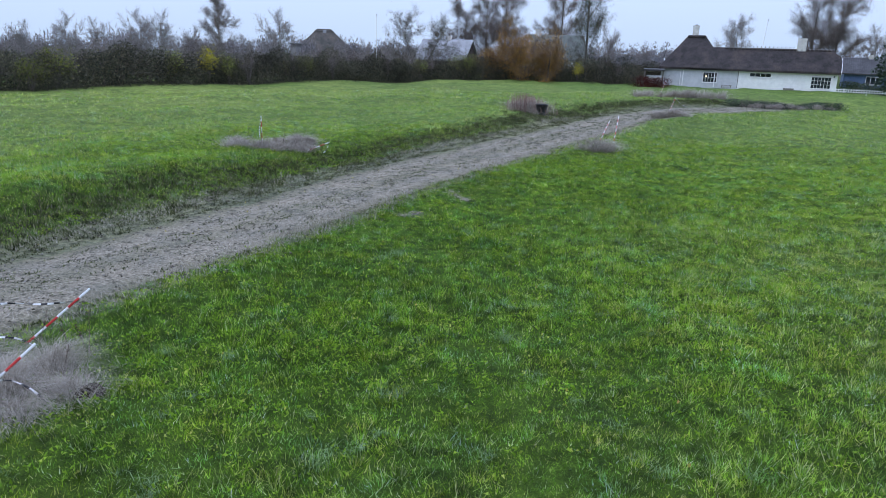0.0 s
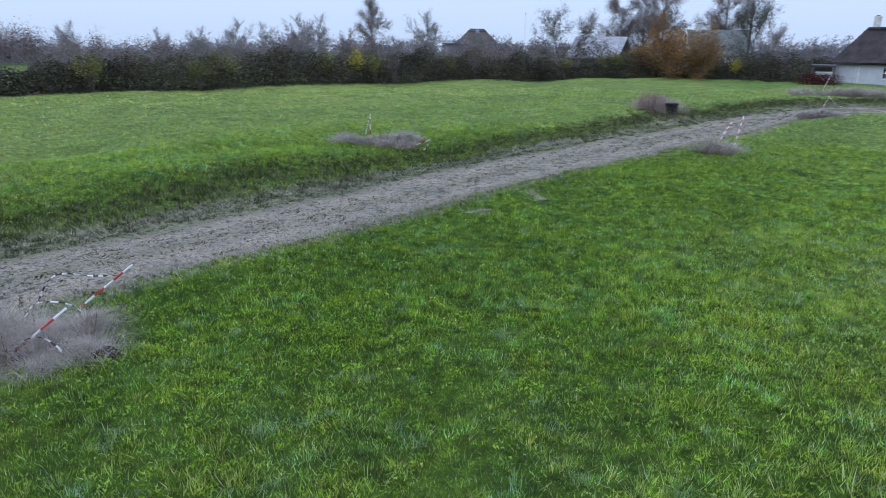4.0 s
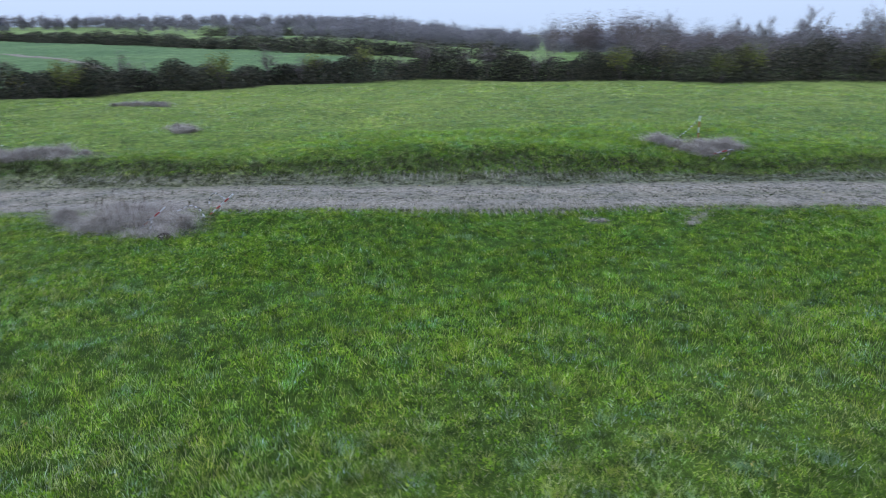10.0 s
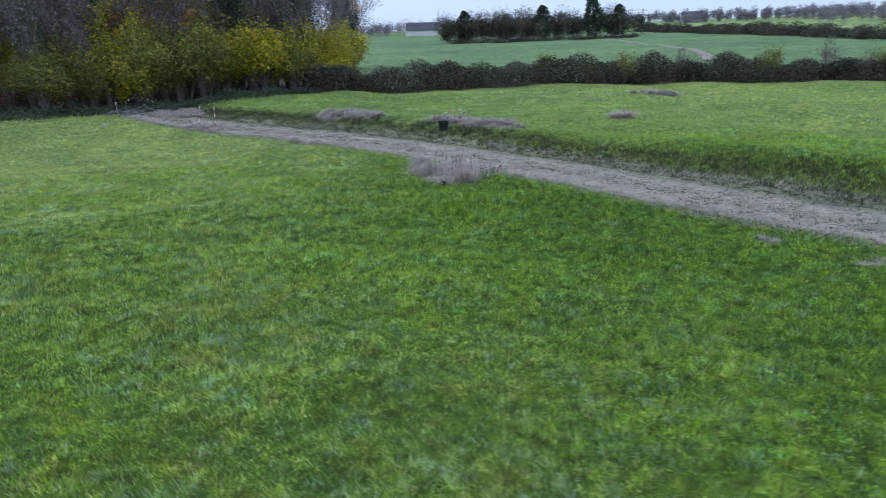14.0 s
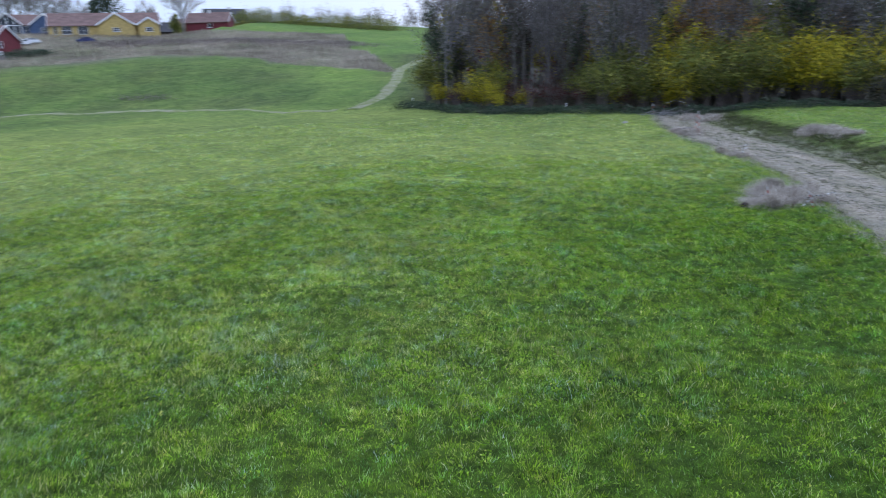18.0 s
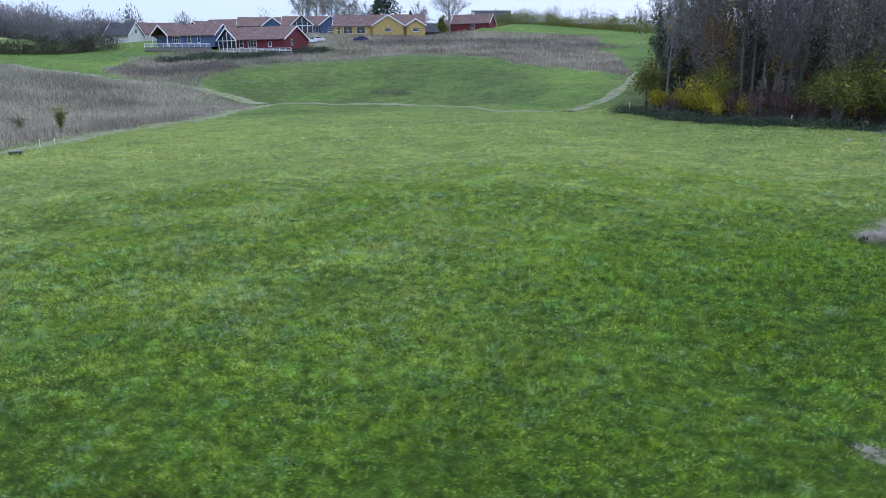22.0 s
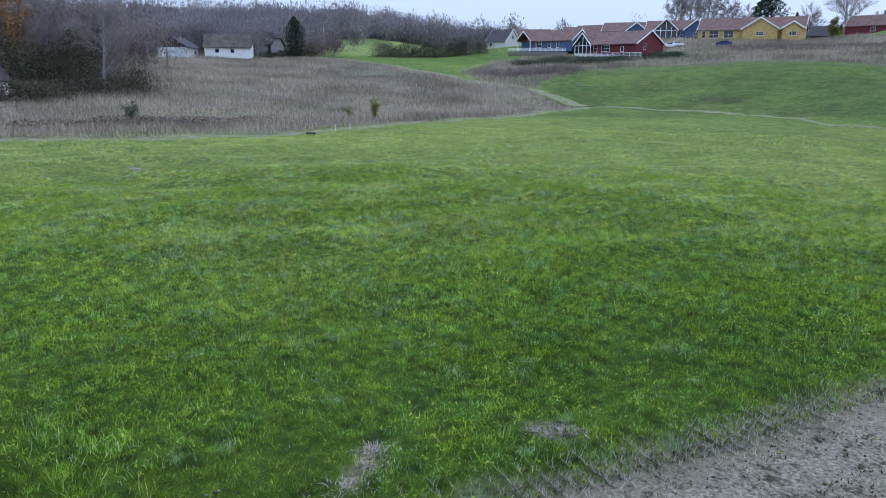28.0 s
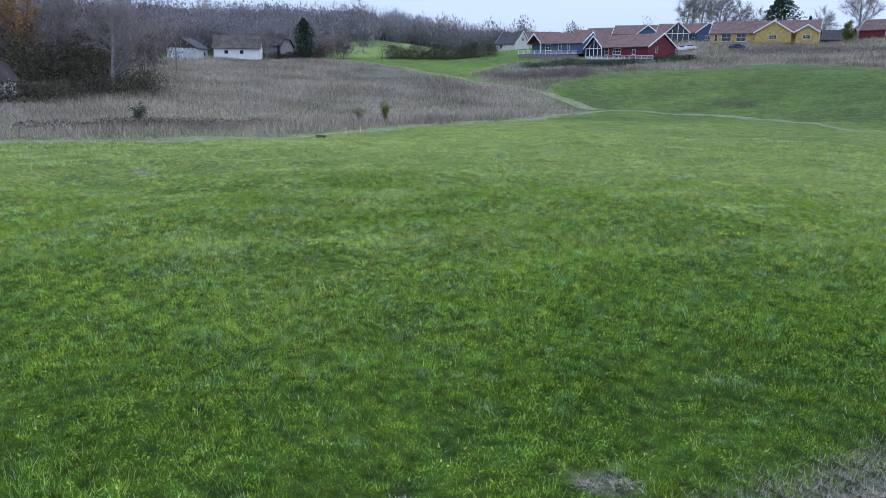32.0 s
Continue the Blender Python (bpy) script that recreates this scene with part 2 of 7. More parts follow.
def ground_material():
    m, n, l, b = material("meadow_ground", 0.95, 0.1)
    g = n.new("ShaderNodeNewGeometry")

    def noise_at(scale, detail=5, rough=0.6):
        x = n.new("ShaderNodeTexNoise")
        x.inputs["Scale"].default_value = scale
        x.inputs["Detail"].default_value = detail
        x.inputs["Roughness"].default_value = rough
        l.new(g.outputs["Position"], x.inputs["Vector"])
        return x.outputs["Fac"]

    def cover(name):
        a = n.new("ShaderNodeAttribute")
        a.attribute_name = name
        return a.outputs["Fac"]

    huge, big, mid, fine = noise_at(0.035), noise_at(0.16), noise_at(1.1, 6, 0.7), noise_at(9.0, 6, 0.75)
    lush = ramp(n, l, mid, [(0.25, (0.076, 0.128, 0.026)), (0.5, (0.120, 0.190, 0.040)), (0.78, (0.165, 0.232, 0.058))])
    thin = ramp(n, l, mid, [(0.25, (0.132, 0.182, 0.040)), (0.55, (0.212, 0.256, 0.064)), (0.8, (0.295, 0.302, 0.108))])
    pick = ramp(n, l, big, [(0.44, (0, 0, 0)), (0.68, (1, 1, 1))])
    worn = math_node(n, l, "ADD", cover("pale"), math_node(n, l, "MULTIPLY", pick, 0.45))
    c = mix(n, l, worn, lush, thin)
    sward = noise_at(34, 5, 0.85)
    # Low end darkened: the shade between grass blades is painted into the ground.
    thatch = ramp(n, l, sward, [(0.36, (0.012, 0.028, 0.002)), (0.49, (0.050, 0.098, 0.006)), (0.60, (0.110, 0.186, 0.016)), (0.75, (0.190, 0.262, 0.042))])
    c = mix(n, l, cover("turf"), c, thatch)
    straw = ramp(n, l, fine, [(0.25, (0.130, 0.108, 0.078)), (0.5, (0.250, 0.215, 0.165)), (0.8, (0.400, 0.355, 0.285))])
    c = mix(n, l, cover("dry"), c, straw)
    litter = ramp(n, l, mid, [(0.3, (0.030, 0.026, 0.018)), (0.7, (0.090, 0.070, 0.045))])
    c = mix(n, l, cover("litter"), c, litter)
    crop = ramp(n, l, mid, [(0.3, (0.112, 0.180, 0.072)), (0.7, (0.160, 0.238, 0.100))])
    c = mix(n, l, cover("crop"), c, crop)
    upper = ramp(n, l, mid, [(0.3, (0.190, 0.250, 0.075)), (0.7, (0.260, 0.320, 0.110))])
    c = mix(n, l, cover("upland"), c, upper)
    drift = ramp(n, l, noise_at(0.42, 5, 0.7), [(0.34, (0.62, 0.66, 0.66)), (0.62, (1.12, 1.10, 1.05))])
    c = mix(n, l, 0.85, c, drift, "MULTIPLY")
    far_tone = ramp(n, l, huge, [(0.32, (0.62, 0.70, 0.72)), (0.68, (1.08, 1.06, 1.0))])
    c = mix(n, l, 1.0, c, far_tone, "MULTIPLY")
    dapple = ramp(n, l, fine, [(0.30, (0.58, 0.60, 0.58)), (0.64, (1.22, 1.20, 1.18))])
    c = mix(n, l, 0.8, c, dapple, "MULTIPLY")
    # Same noise as on the blades: shaded gaps between tufts put into the colour.
    tuft_gap_shade = ramp(n, l, noise_at(3.6, 3, 0.5), [(0.32, (0.52, 0.54, 0.62)), (0.66, (1.38, 1.38, 1.38))])
    c = mix(n, l, 0.85, c, tuft_gap_shade, "MULTIPLY")
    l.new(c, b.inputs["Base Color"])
    bump(n, l, b, fine, 0.9, 0.12)
    return m


def track_material():
    m, n, l, b = material("gravel_track", 0.95, 0.15)
    g = n.new("ShaderNodeNewGeometry")

    def noise_at(scale, detail=5, rough=0.6):
        x = n.new("ShaderNodeTexNoise")
        x.inputs["Scale"].default_value = scale
        x.inputs["Detail"].default_value = detail
        x.inputs["Roughness"].default_value = rough
        l.new(g.outputs["Position"], x.inputs["Vector"])
        return x.outputs["Fac"]

    a = n.new("ShaderNodeAttribute")
    a.attribute_name = "verge"
    mid, fine, clod = noise_at(0.7), noise_at(16, 6, 0.8), noise_at(4.5, 5, 0.7)
    earth = ramp(n, l, fine, [(0.34, (0.060, 0.052, 0.038)), (0.47, (0.200, 0.180, 0.140)), (0.66, (0.430, 0.390, 0.315))])
    grey = ramp(n, l, mid, [(0.3, (0.78, 0.80, 0.80)), (0.7, (1.15, 1.1, 1.04))])
    c = mix(n, l, 1.0, earth, grey, "MULTIPLY")
    turf = ramp(n, l, fine, [(0.3, (0.055, 0.068, 0.026)), (0.7, (0.165, 0.155, 0.085))])
    edge = math_node(n, l, "MULTIPLY", a.outputs["Fac"], ramp(n, l, clod, [(0.36, (0, 0, 0)), (0.52, (1, 1, 1))]))
    c = mix(n, l, edge, c, turf)
    # Darker where the clod noise runs low; the same noise drives the bump.
    clod_tone = ramp(n, l, clod, [(0.36, (0.30, 0.31, 0.27)), (0.48, (1, 1, 1)), (0.70, (1.12, 1.1, 1.08))])
    c = mix(n, l, 1.0, c, clod_tone, "MULTIPLY")
    l.new(c, b.inputs["Base Color"])
    bump(n, l, b, math_node(n, l, "ADD", math_node(n, l, "MULTIPLY", fine, 0.4), math_node(n, l, "MULTIPLY", clod, 0.6)), 0.9, 0.10)
    return m


def thatch_material(name, tone):
    m, n, l, b = material(name, 0.95, 0.1)
    t = n.new("ShaderNodeTexCoord")
    mp = n.new("ShaderNodeMapping")
    mp.inputs["Scale"].default_value = (9, 9, 1.2)
    l.new(t.outputs["Object"], mp.inputs["Vector"])
    x = n.new("ShaderNodeTexNoise")
    x.inputs["Scale"].default_value = 1.5
    x.inputs["Detail"].default_value = 6
    x.inputs["Roughness"].default_value = 0.7
    l.new(mp.outputs[0], x.inputs["Vector"])
    patch = noise_node(n, l, 0.55, 6, rough=0.7)
    c = ramp(n, l, x.outputs["Fac"], [(0.25, tuple(0.5 * v for v in tone)), (0.55, tone), (0.8, tuple(1.6 * v for v in tone))])
    moss = ramp(n, l, patch.outputs["Fac"], [(0.36, (0.62, 0.64, 0.62)), (0.5, (1.0, 0.95, 0.98)), (0.66, (1.5, 1.32, 1.22))])
    l.new(mix(n, l, 1.0, c, moss, "MULTIPLY"), b.inputs["Base Color"])
    bump(n, l, b, x.outputs["Fac"], 0.8, 0.08)
    return m


def boards(name, colour, pitch=0.16, upright=False):
    """Painted boarding: fine shadow gaps by relief."""
    m, n, l, b = material(name, 0.65, 0.3)
    t = n.new("ShaderNodeTexCoord")
    w = n.new("ShaderNodeTexWave")
    w.bands_direction = "X" if upright else "Z"
    w.wave_profile = "SAW"
    w.inputs["Scale"].default_value = 0.314 / pitch
    l.new(t.outputs["Object"], w.inputs["Vector"])
    stain = noise_node(n, l, 1.2, 5)
    c = ramp(n, l, stain.outputs["Fac"], [(0.3, tuple(0.72 * v for v in colour)), (0.7, tuple(1.15 * v for v in colour))])
    l.new(c, b.inputs["Base Color"])
    bump(n, l, b, w.outputs["Fac"], 0.5, 0.015)
    return m


def tiled(name, colour, pitch=0.3):
    m, n, l, b = material(name, 0.85, 0.2)
    t = n.new("ShaderNodeTexCoord")
    w = n.new("ShaderNodeTexWave")
    w.bands_direction = "Z"
    w.wave_profile = "SAW"
    w.inputs["Scale"].default_value = 0.314 / pitch * 2
    l.new(t.outputs["Object"], w.inputs["Vector"])
    v = n.new("ShaderNodeTexWave")
    v.bands_direction = "X"
    v.inputs["Scale"].default_value = 0.314 / pitch
    l.new(t.outputs["Object"], v.inputs["Vector"])
    stain = noise_node(n, l, 0.9, 6)
    c = ramp(n, l, stain.outputs["Fac"], [(0.3, tuple(0.65 * q for q in colour)), (0.7, tuple(1.2 * q for q in colour))])
    l.new(c, b.inputs["Base Color"])
    bump(n, l, b, mix(n, l, 0.5, w.outputs["Color"], v.outputs["Color"]), 0.6, 0.03)
    return m


MAT = {
    # Twig greys leaned towards blue: distance haze put into the colour.
    "leaf_far": leafy("hazy_bare_twigs", [(0.0, (0.165, 0.155, 0.165)), (0.5, (0.235, 0.218, 0.222)), (1.0, (0.310, 0.282, 0.268))], 0.9, 0.3, 0.25, 0.03),
    "ground": ground_material(),
    "track": track_material(),
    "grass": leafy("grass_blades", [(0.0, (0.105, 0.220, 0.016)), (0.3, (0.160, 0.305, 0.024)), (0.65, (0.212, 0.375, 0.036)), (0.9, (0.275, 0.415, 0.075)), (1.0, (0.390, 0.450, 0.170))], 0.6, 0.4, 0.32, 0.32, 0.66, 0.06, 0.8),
    # Deep green of the lush grass, also painted as shaded gaps under the blades.
    "deep": leafy("deep_grass_and_gap_shade", [(0.0, (0.044, 0.096, 0.004)), (0.4, (0.074, 0.152, 0.008)), (0.8, (0.112, 0.212, 0.016)), (1.0, (0.190, 0.285, 0.050))], 0.6, 0.35, 0.32, 0.32, 0.66, 0.05, 0.8),
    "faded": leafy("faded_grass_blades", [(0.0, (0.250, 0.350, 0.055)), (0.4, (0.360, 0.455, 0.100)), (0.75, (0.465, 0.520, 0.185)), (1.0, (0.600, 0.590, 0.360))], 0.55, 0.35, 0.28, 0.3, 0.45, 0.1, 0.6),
    "tuft": leafy("coarse_grass", [(0.0, (0.110, 0.205, 0.060)), (0.5, (0.185, 0.295, 0.105)), (1.0, (0.300, 0.385, 0.210))], 0.5, 0.3, 0.2, 0.5, 0.3, 0.2),
    "weed": leafy("broad_weed_leaves", [(0.0, (0.120, 0.225, 0.012)), (0.5, (0.185, 0.315, 0.022)), (0.88, (0.260, 0.375, 0.038)), (1.0, (0.420, 0.430, 0.100))], 0.5, 0.3, 0.2, 0.6, 0.35, 0.15),
    "straw": leafy("dry_straw", [(0.0, (0.200, 0.166, 0.130)), (0.4, (0.390, 0.345, 0.285)), (1.0, (0.600, 0.550, 0.475))], 0.85, 0.35, 0.2, 0.8),
    "reed": leafy("dry_meadow_reed", [(0.0, (0.155, 0.125, 0.096)), (0.5, (0.315, 0.268, 0.205)), (1.0, (0.490, 0.430, 0.335))], 0.9, 0.1, 0.4, 0.08),
    "deadstem": leafy("dead_weed_stems", [(0.0, (0.040, 0.026, 0.020)), (0.5, (0.100, 0.065, 0.050)), (1.0, (0.180, 0.130, 0.100))], 0.9, 0.0),
    "fallen": leafy("fallen_leaves", [(0.0, (0.300, 0.240, 0.050)), (0.5, (0.420, 0.380, 0.090)), (1.0, (0.330, 0.200, 0.075))], 0.6, 0.2),
    "bark_dark": plain("dark_bark", (0.125, 0.112, 0.100), 0.95, 3.0, 0.4, 30, 0.1, 0.02),
    "bark_grey": plain("grey_bark", (0.270, 0.260, 0.250), 0.95, 3.0, 0.4, 30, 0.1, 0.02),
    "bark_green": plain("mossy_bark", (0.105, 0.110, 0.078), 0.95, 3.0, 0.4, 30, 0.1, 0.02),
    "twig": plain("twigs", (0.150, 0.126, 0.112), 0.95, 3.0, 0.4, 30, 0.1),
    "twig_pale": plain("pale_twigs", (0.270, 0.240, 0.225), 0.95, 3.0, 0.4, 30, 0.1),
    "leaf_hedge": leafy("hedge_leaves", [(0.00, (0.036, 0.038, 0.030)), (0.50, (0.070, 0.070, 0.048)), (0.85, (0.120, 0.112, 0.070)), (1.00, (0.185, 0.160, 0.105))], 0.7, 0.15, 0.5, 0.22),
    "leaf_olive": leafy("olive_leaves", [(0.00, (0.080, 0.098, 0.028)), (0.50, (0.165, 0.185, 0.046)), (1.00, (0.300, 0.285, 0.075))], 0.7, 0.35, 0.3, 0.3),
    "leaf_yellow": leafy("yellow_leaves", [(0.00, (0.150, 0.165, 0.025)), (0.45, (0.370, 0.330, 0.032)), (1.00, (0.640, 0.510, 0.050))], 0.6, 0.4, 0.35, 0.35),
    "leaf_orange": leafy("rusty_leaves", [(0.00, (0.160, 0.088, 0.036)), (0.50, (0.320, 0.165, 0.048)), (1.00, (0.480, 0.290, 0.080))], 0.7, 0.35, 0.3, 0.3),
    "leaf_brown": leafy("brown_leaves", [(0.00, (0.120, 0.096, 0.092)), (0.50, (0.195, 0.160, 0.148)), (1.00, (0.270, 0.228, 0.200))], 0.8, 0.25, 0.3, 0.3),
    "leaf_conifer": leafy("conifer_needles", [(0.00, (0.020, 0.034, 0.024)), (0.60, (0.042, 0.066, 0.044)), (1.00, (0.075, 0.100, 0.062))], 0.7, 0.05, 0.2, 0.4),
    "leaf_bramble": leafy("bramble_leaves", [(0.00, (0.025, 0.040, 0.028)), (0.60, (0.060, 0.090, 0.054)), (1.00, (0.115, 0.145, 0.090))], 0.6, 0.15, 0.3, 0.4),
    "leaf_maroon": leafy("maroon_leaves", [(0.0, (0.040, 0.010, 0.010)), (0.6, (0.090, 0.022, 0.022)), (1.0, (0.140, 0.050, 0.035))], 0.7, 0.15),
    "thatch": thatch_material("old_thatch", (0.056, 0.051, 0.049)),
    "thatch_brown": thatch_material("brown_thatch", (0.098, 0.094, 0.080)),
    "whitewash": plain("whitewash", (0.80, 0.80, 0.78), 0.85, 1.5, 0.10, 25),
    "white_paint": plain("white_paint", (0.78, 0.78, 0.77), 0.5, 2.0, 0.08, 40),
    # Grey of plain walls, and of the eave shade painted on the farmhouse.
    "grey_and_shaded_wall": plain("grey_and_shaded_wall", (0.52, 0.53, 0.55), 0.85, 1.5, 0.15, 25),
    "brick_white": plain("pale_chimney_brick", (0.60, 0.58, 0.54), 0.9, 3.0, 0.25, 20),
    "boards_blue": boards("blue_boarding", (0.075, 0.115, 0.205)),
    "boards_red": boards("red_boarding", (0.140, 0.020, 0.028)),
    "boards_yellow": boards("yellow_boarding", (0.500, 0.360, 0.130)),
    "boards_grey": boards("grey_boarding", (0.235, 0.225, 0.220), 0.16, True),
    "boards_dark": boards("dark_boarding", (0.050, 0.030, 0.028), 0.16, True),
    "roof_brown": tiled("brown_roof_tiles", (0.165, 0.106, 0.090)),
    "roof_dark": tiled("dark_roof_tiles", (0.070, 0.068, 0.070)),
    "roof_grey": tiled("grey_roof_sheets", (0.330, 0.335, 0.345), 0.9),
    "roof_green": tiled("green_grey_roof_tiles", (0.130, 0.140, 0.125)),
    "ridge": plain("ridge_timber", (0.160, 0.150, 0.140), 0.9, 4.0, 0.3, 30),
    "frame_dark": plain("dark_window_frame", (0.05, 0.06, 0.09), 0.5, 4.0, 0.2, 30),
    "timber": plain("weathered_timber", (0.200, 0.180, 0.160), 0.9, 3.0, 0.3, 40),
    "pole_red": plain("red_pole_paint", (0.480, 0.035, 0.030), 0.5, 5.0, 0.25, 60),
    "pole_white": plain("white_pole_paint", (0.740, 0.740, 0.730), 0.5, 5.0, 0.15, 60),
    "tape_black": plain("black_tape", (0.020, 0.020, 0.022), 0.4, 5.0, 0.2, 60),
    "bin": plain("black_plastic", (0.030, 0.033, 0.038), 0.45, 4.0, 0.3, 40, 0.4),
    "car_blue": plain("dark_blue_car_paint", (0.020, 0.028, 0.110), 0.3, 2.0, 0.1, 60, 0.5),
    "car_white": plain("white_car_paint", (0.700, 0.710, 0.720), 0.3, 2.0, 0.05, 60, 0.5),
    "rubber": plain("tyre_rubber", (0.018, 0.018, 0.019), 0.9, 8.0, 0.2, 60),
    "clod": leafy("earth_clods", [(0.0, (0.040, 0.034, 0.024)), (0.6, (0.110, 0.096, 0.074)), (1.0, (0.300, 0.280, 0.245))], 0.95, 0.0),
    "verge_dark": leafy("rough_verge_growth", [(0.0, (0.026, 0.036, 0.012)), (0.5, (0.066, 0.082, 0.028)), (0.85, (0.120, 0.130, 0.056)), (1.0, (0.250, 0.225, 0.150))], 0.9, 0.2, 0.35, 0.5, 0.5),
    "weed_red": leafy("dead_red_weeds", [(0.0, (0.130, 0.065, 0.055)), (0.5, (0.270, 0.165, 0.145)), (1.0, (0.450, 0.360, 0.310))], 0.9, 0.1),
    "earth": plain("dark_bare_earth", (0.040, 0.030, 0.024), 0.98, 8.0, 0.5, 40, 0.05, 0.05),
    "stone": plain("field_stone", (0.300, 0.285, 0.265), 0.9, 5.0, 0.3, 30, 0.2, 0.02),
}


def glass_material():
    m, n, l, b = material("window_glass", 0.06, 0.6)
    g = noise_node(n, l, 1.3, 2)
    l.new(ramp(n, l, g.outputs["Fac"], [(0.3, (0.012, 0.016, 0.022)), (0.7, (0.035, 0.042, 0.052))]), b.inputs["Base Color"])
    return m


MAT["glass"] = glass_material()


def path_material():
    """Trodden turf: grass worn through to pale earth."""
    m, n, l, b = material("trodden_path", 0.95, 0.1)
    worn, fine = noise_node(n, l, 0.8, 5), noise_node(n, l, 7.0, 6, rough=0.75)
    green = ramp(n, l, fine.outputs["Fac"], [(0.3, (0.085, 0.110, 0.035)), (0.7, (0.190, 0.210, 0.085))])
    earth = ramp(n, l, fine.outputs["Fac"], [(0.3, (0.170, 0.160, 0.115)), (0.7, (0.360, 0.335, 0.260))])
    l.new(mix(n, l, ramp(n, l, worn.outputs["Fac"], [(0.40, (0, 0, 0)), (0.74, (1, 1, 1))]), green, earth), b.inputs["Base Color"])
    bump(n, l, b, fine.outputs["Fac"], 0.8, 0.05)
    return m


MAT["path"] = path_material()


def lamp_glow():
    m, n, l, b = material("lit_lamp", 0.5)
    b.inputs["Emission Color"].default_value = (1.0, 0.62, 0.25, 1)
    b.inputs["Emission Strength"].default_value = 2.5
    return m


MAT["glow"] = lamp_glow()


# ---- mesh helpers ----
def part(name, shape, mat, parent=None, label=""):
    """Links a bmesh, or (verts, faces) arrays, as one mesh object, under a parent if one is given."""
    me = bpy.data.meshes.new(name)
    if isinstance(shape, tuple):
        v, f = np.asarray(shape[0], np.float32).reshape(-1, 3), np.asarray(shape[1], np.int32)
        me.vertices.add(len(v))
        me.vertices.foreach_set("co", v.ravel())
        k = f.shape[1]
        me.loops.add(f.size)
        me.loops.foreach_set("vertex_index", f.ravel())
        me.polygons.add(len(f))
        me.polygons.foreach_set("loop_start", np.arange(0, f.size, k, dtype=np.int32))
        me.update(calc_edges=True)
    else:
        shape.to_mesh(me)
        shape.free()
    me.materials.append(MAT[mat] if isinstance(mat, str) else mat)
    ob = new(name, me)
    if parent is not None:
        ob.parent = parent
    if label:
        tagged(ob, label)
    return ob


def empty(name, m, label, category, group="", kind=""):
    ob = new(name)
    ob.matrix_world = m
    ob.empty_display_size = 0.2
    return tagged(ob, label, category, group, kind)


def box(bm, x0, x1, y0, y1, z0, z1, bevel=0.0):
    r = bmesh.ops.create_cube(bm, size=1.0)
    for v in r["verts"]:
        v.co = Vector((x0 + (v.co.x + 0.5) * (x1 - x0), y0 + (v.co.y + 0.5) * (y1 - y0), z0 + (v.co.z + 0.5) * (z1 - z0)))
    if bevel:
        es = {e for v in r["verts"] for e in v.link_edges}
        bmesh.ops.bevel(bm, geom=list(es), offset=bevel, segments=1, affect="EDGES")
    return r["verts"]


def boxes(*dims, bevel=0.0):
    bm = bmesh.new()
    for d in dims:
        box(bm, *d, bevel=bevel)
    return bm


def prism(bm, ring_a, ring_b):
    """A closed solid between two rings of the same count."""
    a = [bm.verts.new(p) for p in ring_a]
    b = [bm.verts.new(p) for p in ring_b]
    n = len(a)
    bm.faces.new(a[::-1])
    bm.faces.new(b)
    for i in range(n):
        bm.faces.new((a[i], a[(i + 1) % n], b[(i + 1) % n], b[i]))


def tubes(p0, p1, r0, r1, sides):
    """Tapered prisms between arrays of places: verts and quads."""
    p0, p1 = np.asarray(p0, float), np.asarray(p1, float)
    d = p1 - p0
    d /= np.linalg.norm(d, axis=1, keepdims=True) + 1e-9
    up = np.where(np.abs(d[:, 2:3]) > 0.9, [[1.0, 0, 0]], [[0, 0, 1.0]])
    u = np.cross(d, up)
    u /= np.linalg.norm(u, axis=1, keepdims=True) + 1e-9
    w = np.cross(d, u)
    a = np.arange(sides) * 2 * math.pi / sides
    ring = np.cos(a)[None, :, None] * u[:, None] + np.sin(a)[None, :, None] * w[:, None]
    v = np.concatenate([p0[:, None] + ring * np.asarray(r0)[:, None, None], p1[:, None] + ring * np.asarray(r1)[:, None, None]], 1)
    i = np.arange(sides)
    f = np.stack([i, (i + 1) % sides, (i + 1) % sides + sides, i + sides], 1)
    f = f[None] + (np.arange(len(p0)) * 2 * sides)[:, None, None]
    return v.reshape(-1, 3), f.reshape(-1, 4)


def blades(rng, base, height, width, lean, bend=0.35, toward=None):
    """Grass blades: each two triangles from a base line to a bent tip. Arrays of base places and sizes."""
    n = len(base)
    a = rng.uniform(0, 2 * math.pi, n)
    side = np.stack([np.cos(a), np.sin(a), 0 * a], 1)
    b = a + rng.uniform(0.6, 2.5, n) if toward is None else toward
    out = np.stack([np.cos(b), np.sin(b), 0 * b], 1)
    h, w, k = height[:, None], width[:, None], lean[:, None]
    knee = base + out * h * k * 0.4 + [0, 0, 1] * h * 0.6
    tip = base + out * h * (k + bend) + [0, 0, 1] * h * (1 - 0.45 * k)
    v = np.stack([base - side * w / 2, base + side * w / 2, knee + side * w * 0.4, knee - side * w * 0.4, tip], 1)
    f = np.array([[0, 1, 2], [0, 2, 3], [3, 2, 4]])
    f = f[None] + (np.arange(n) * 5)[:, None, None]
    return v.reshape(-1, 3), f.reshape(-1, 3)


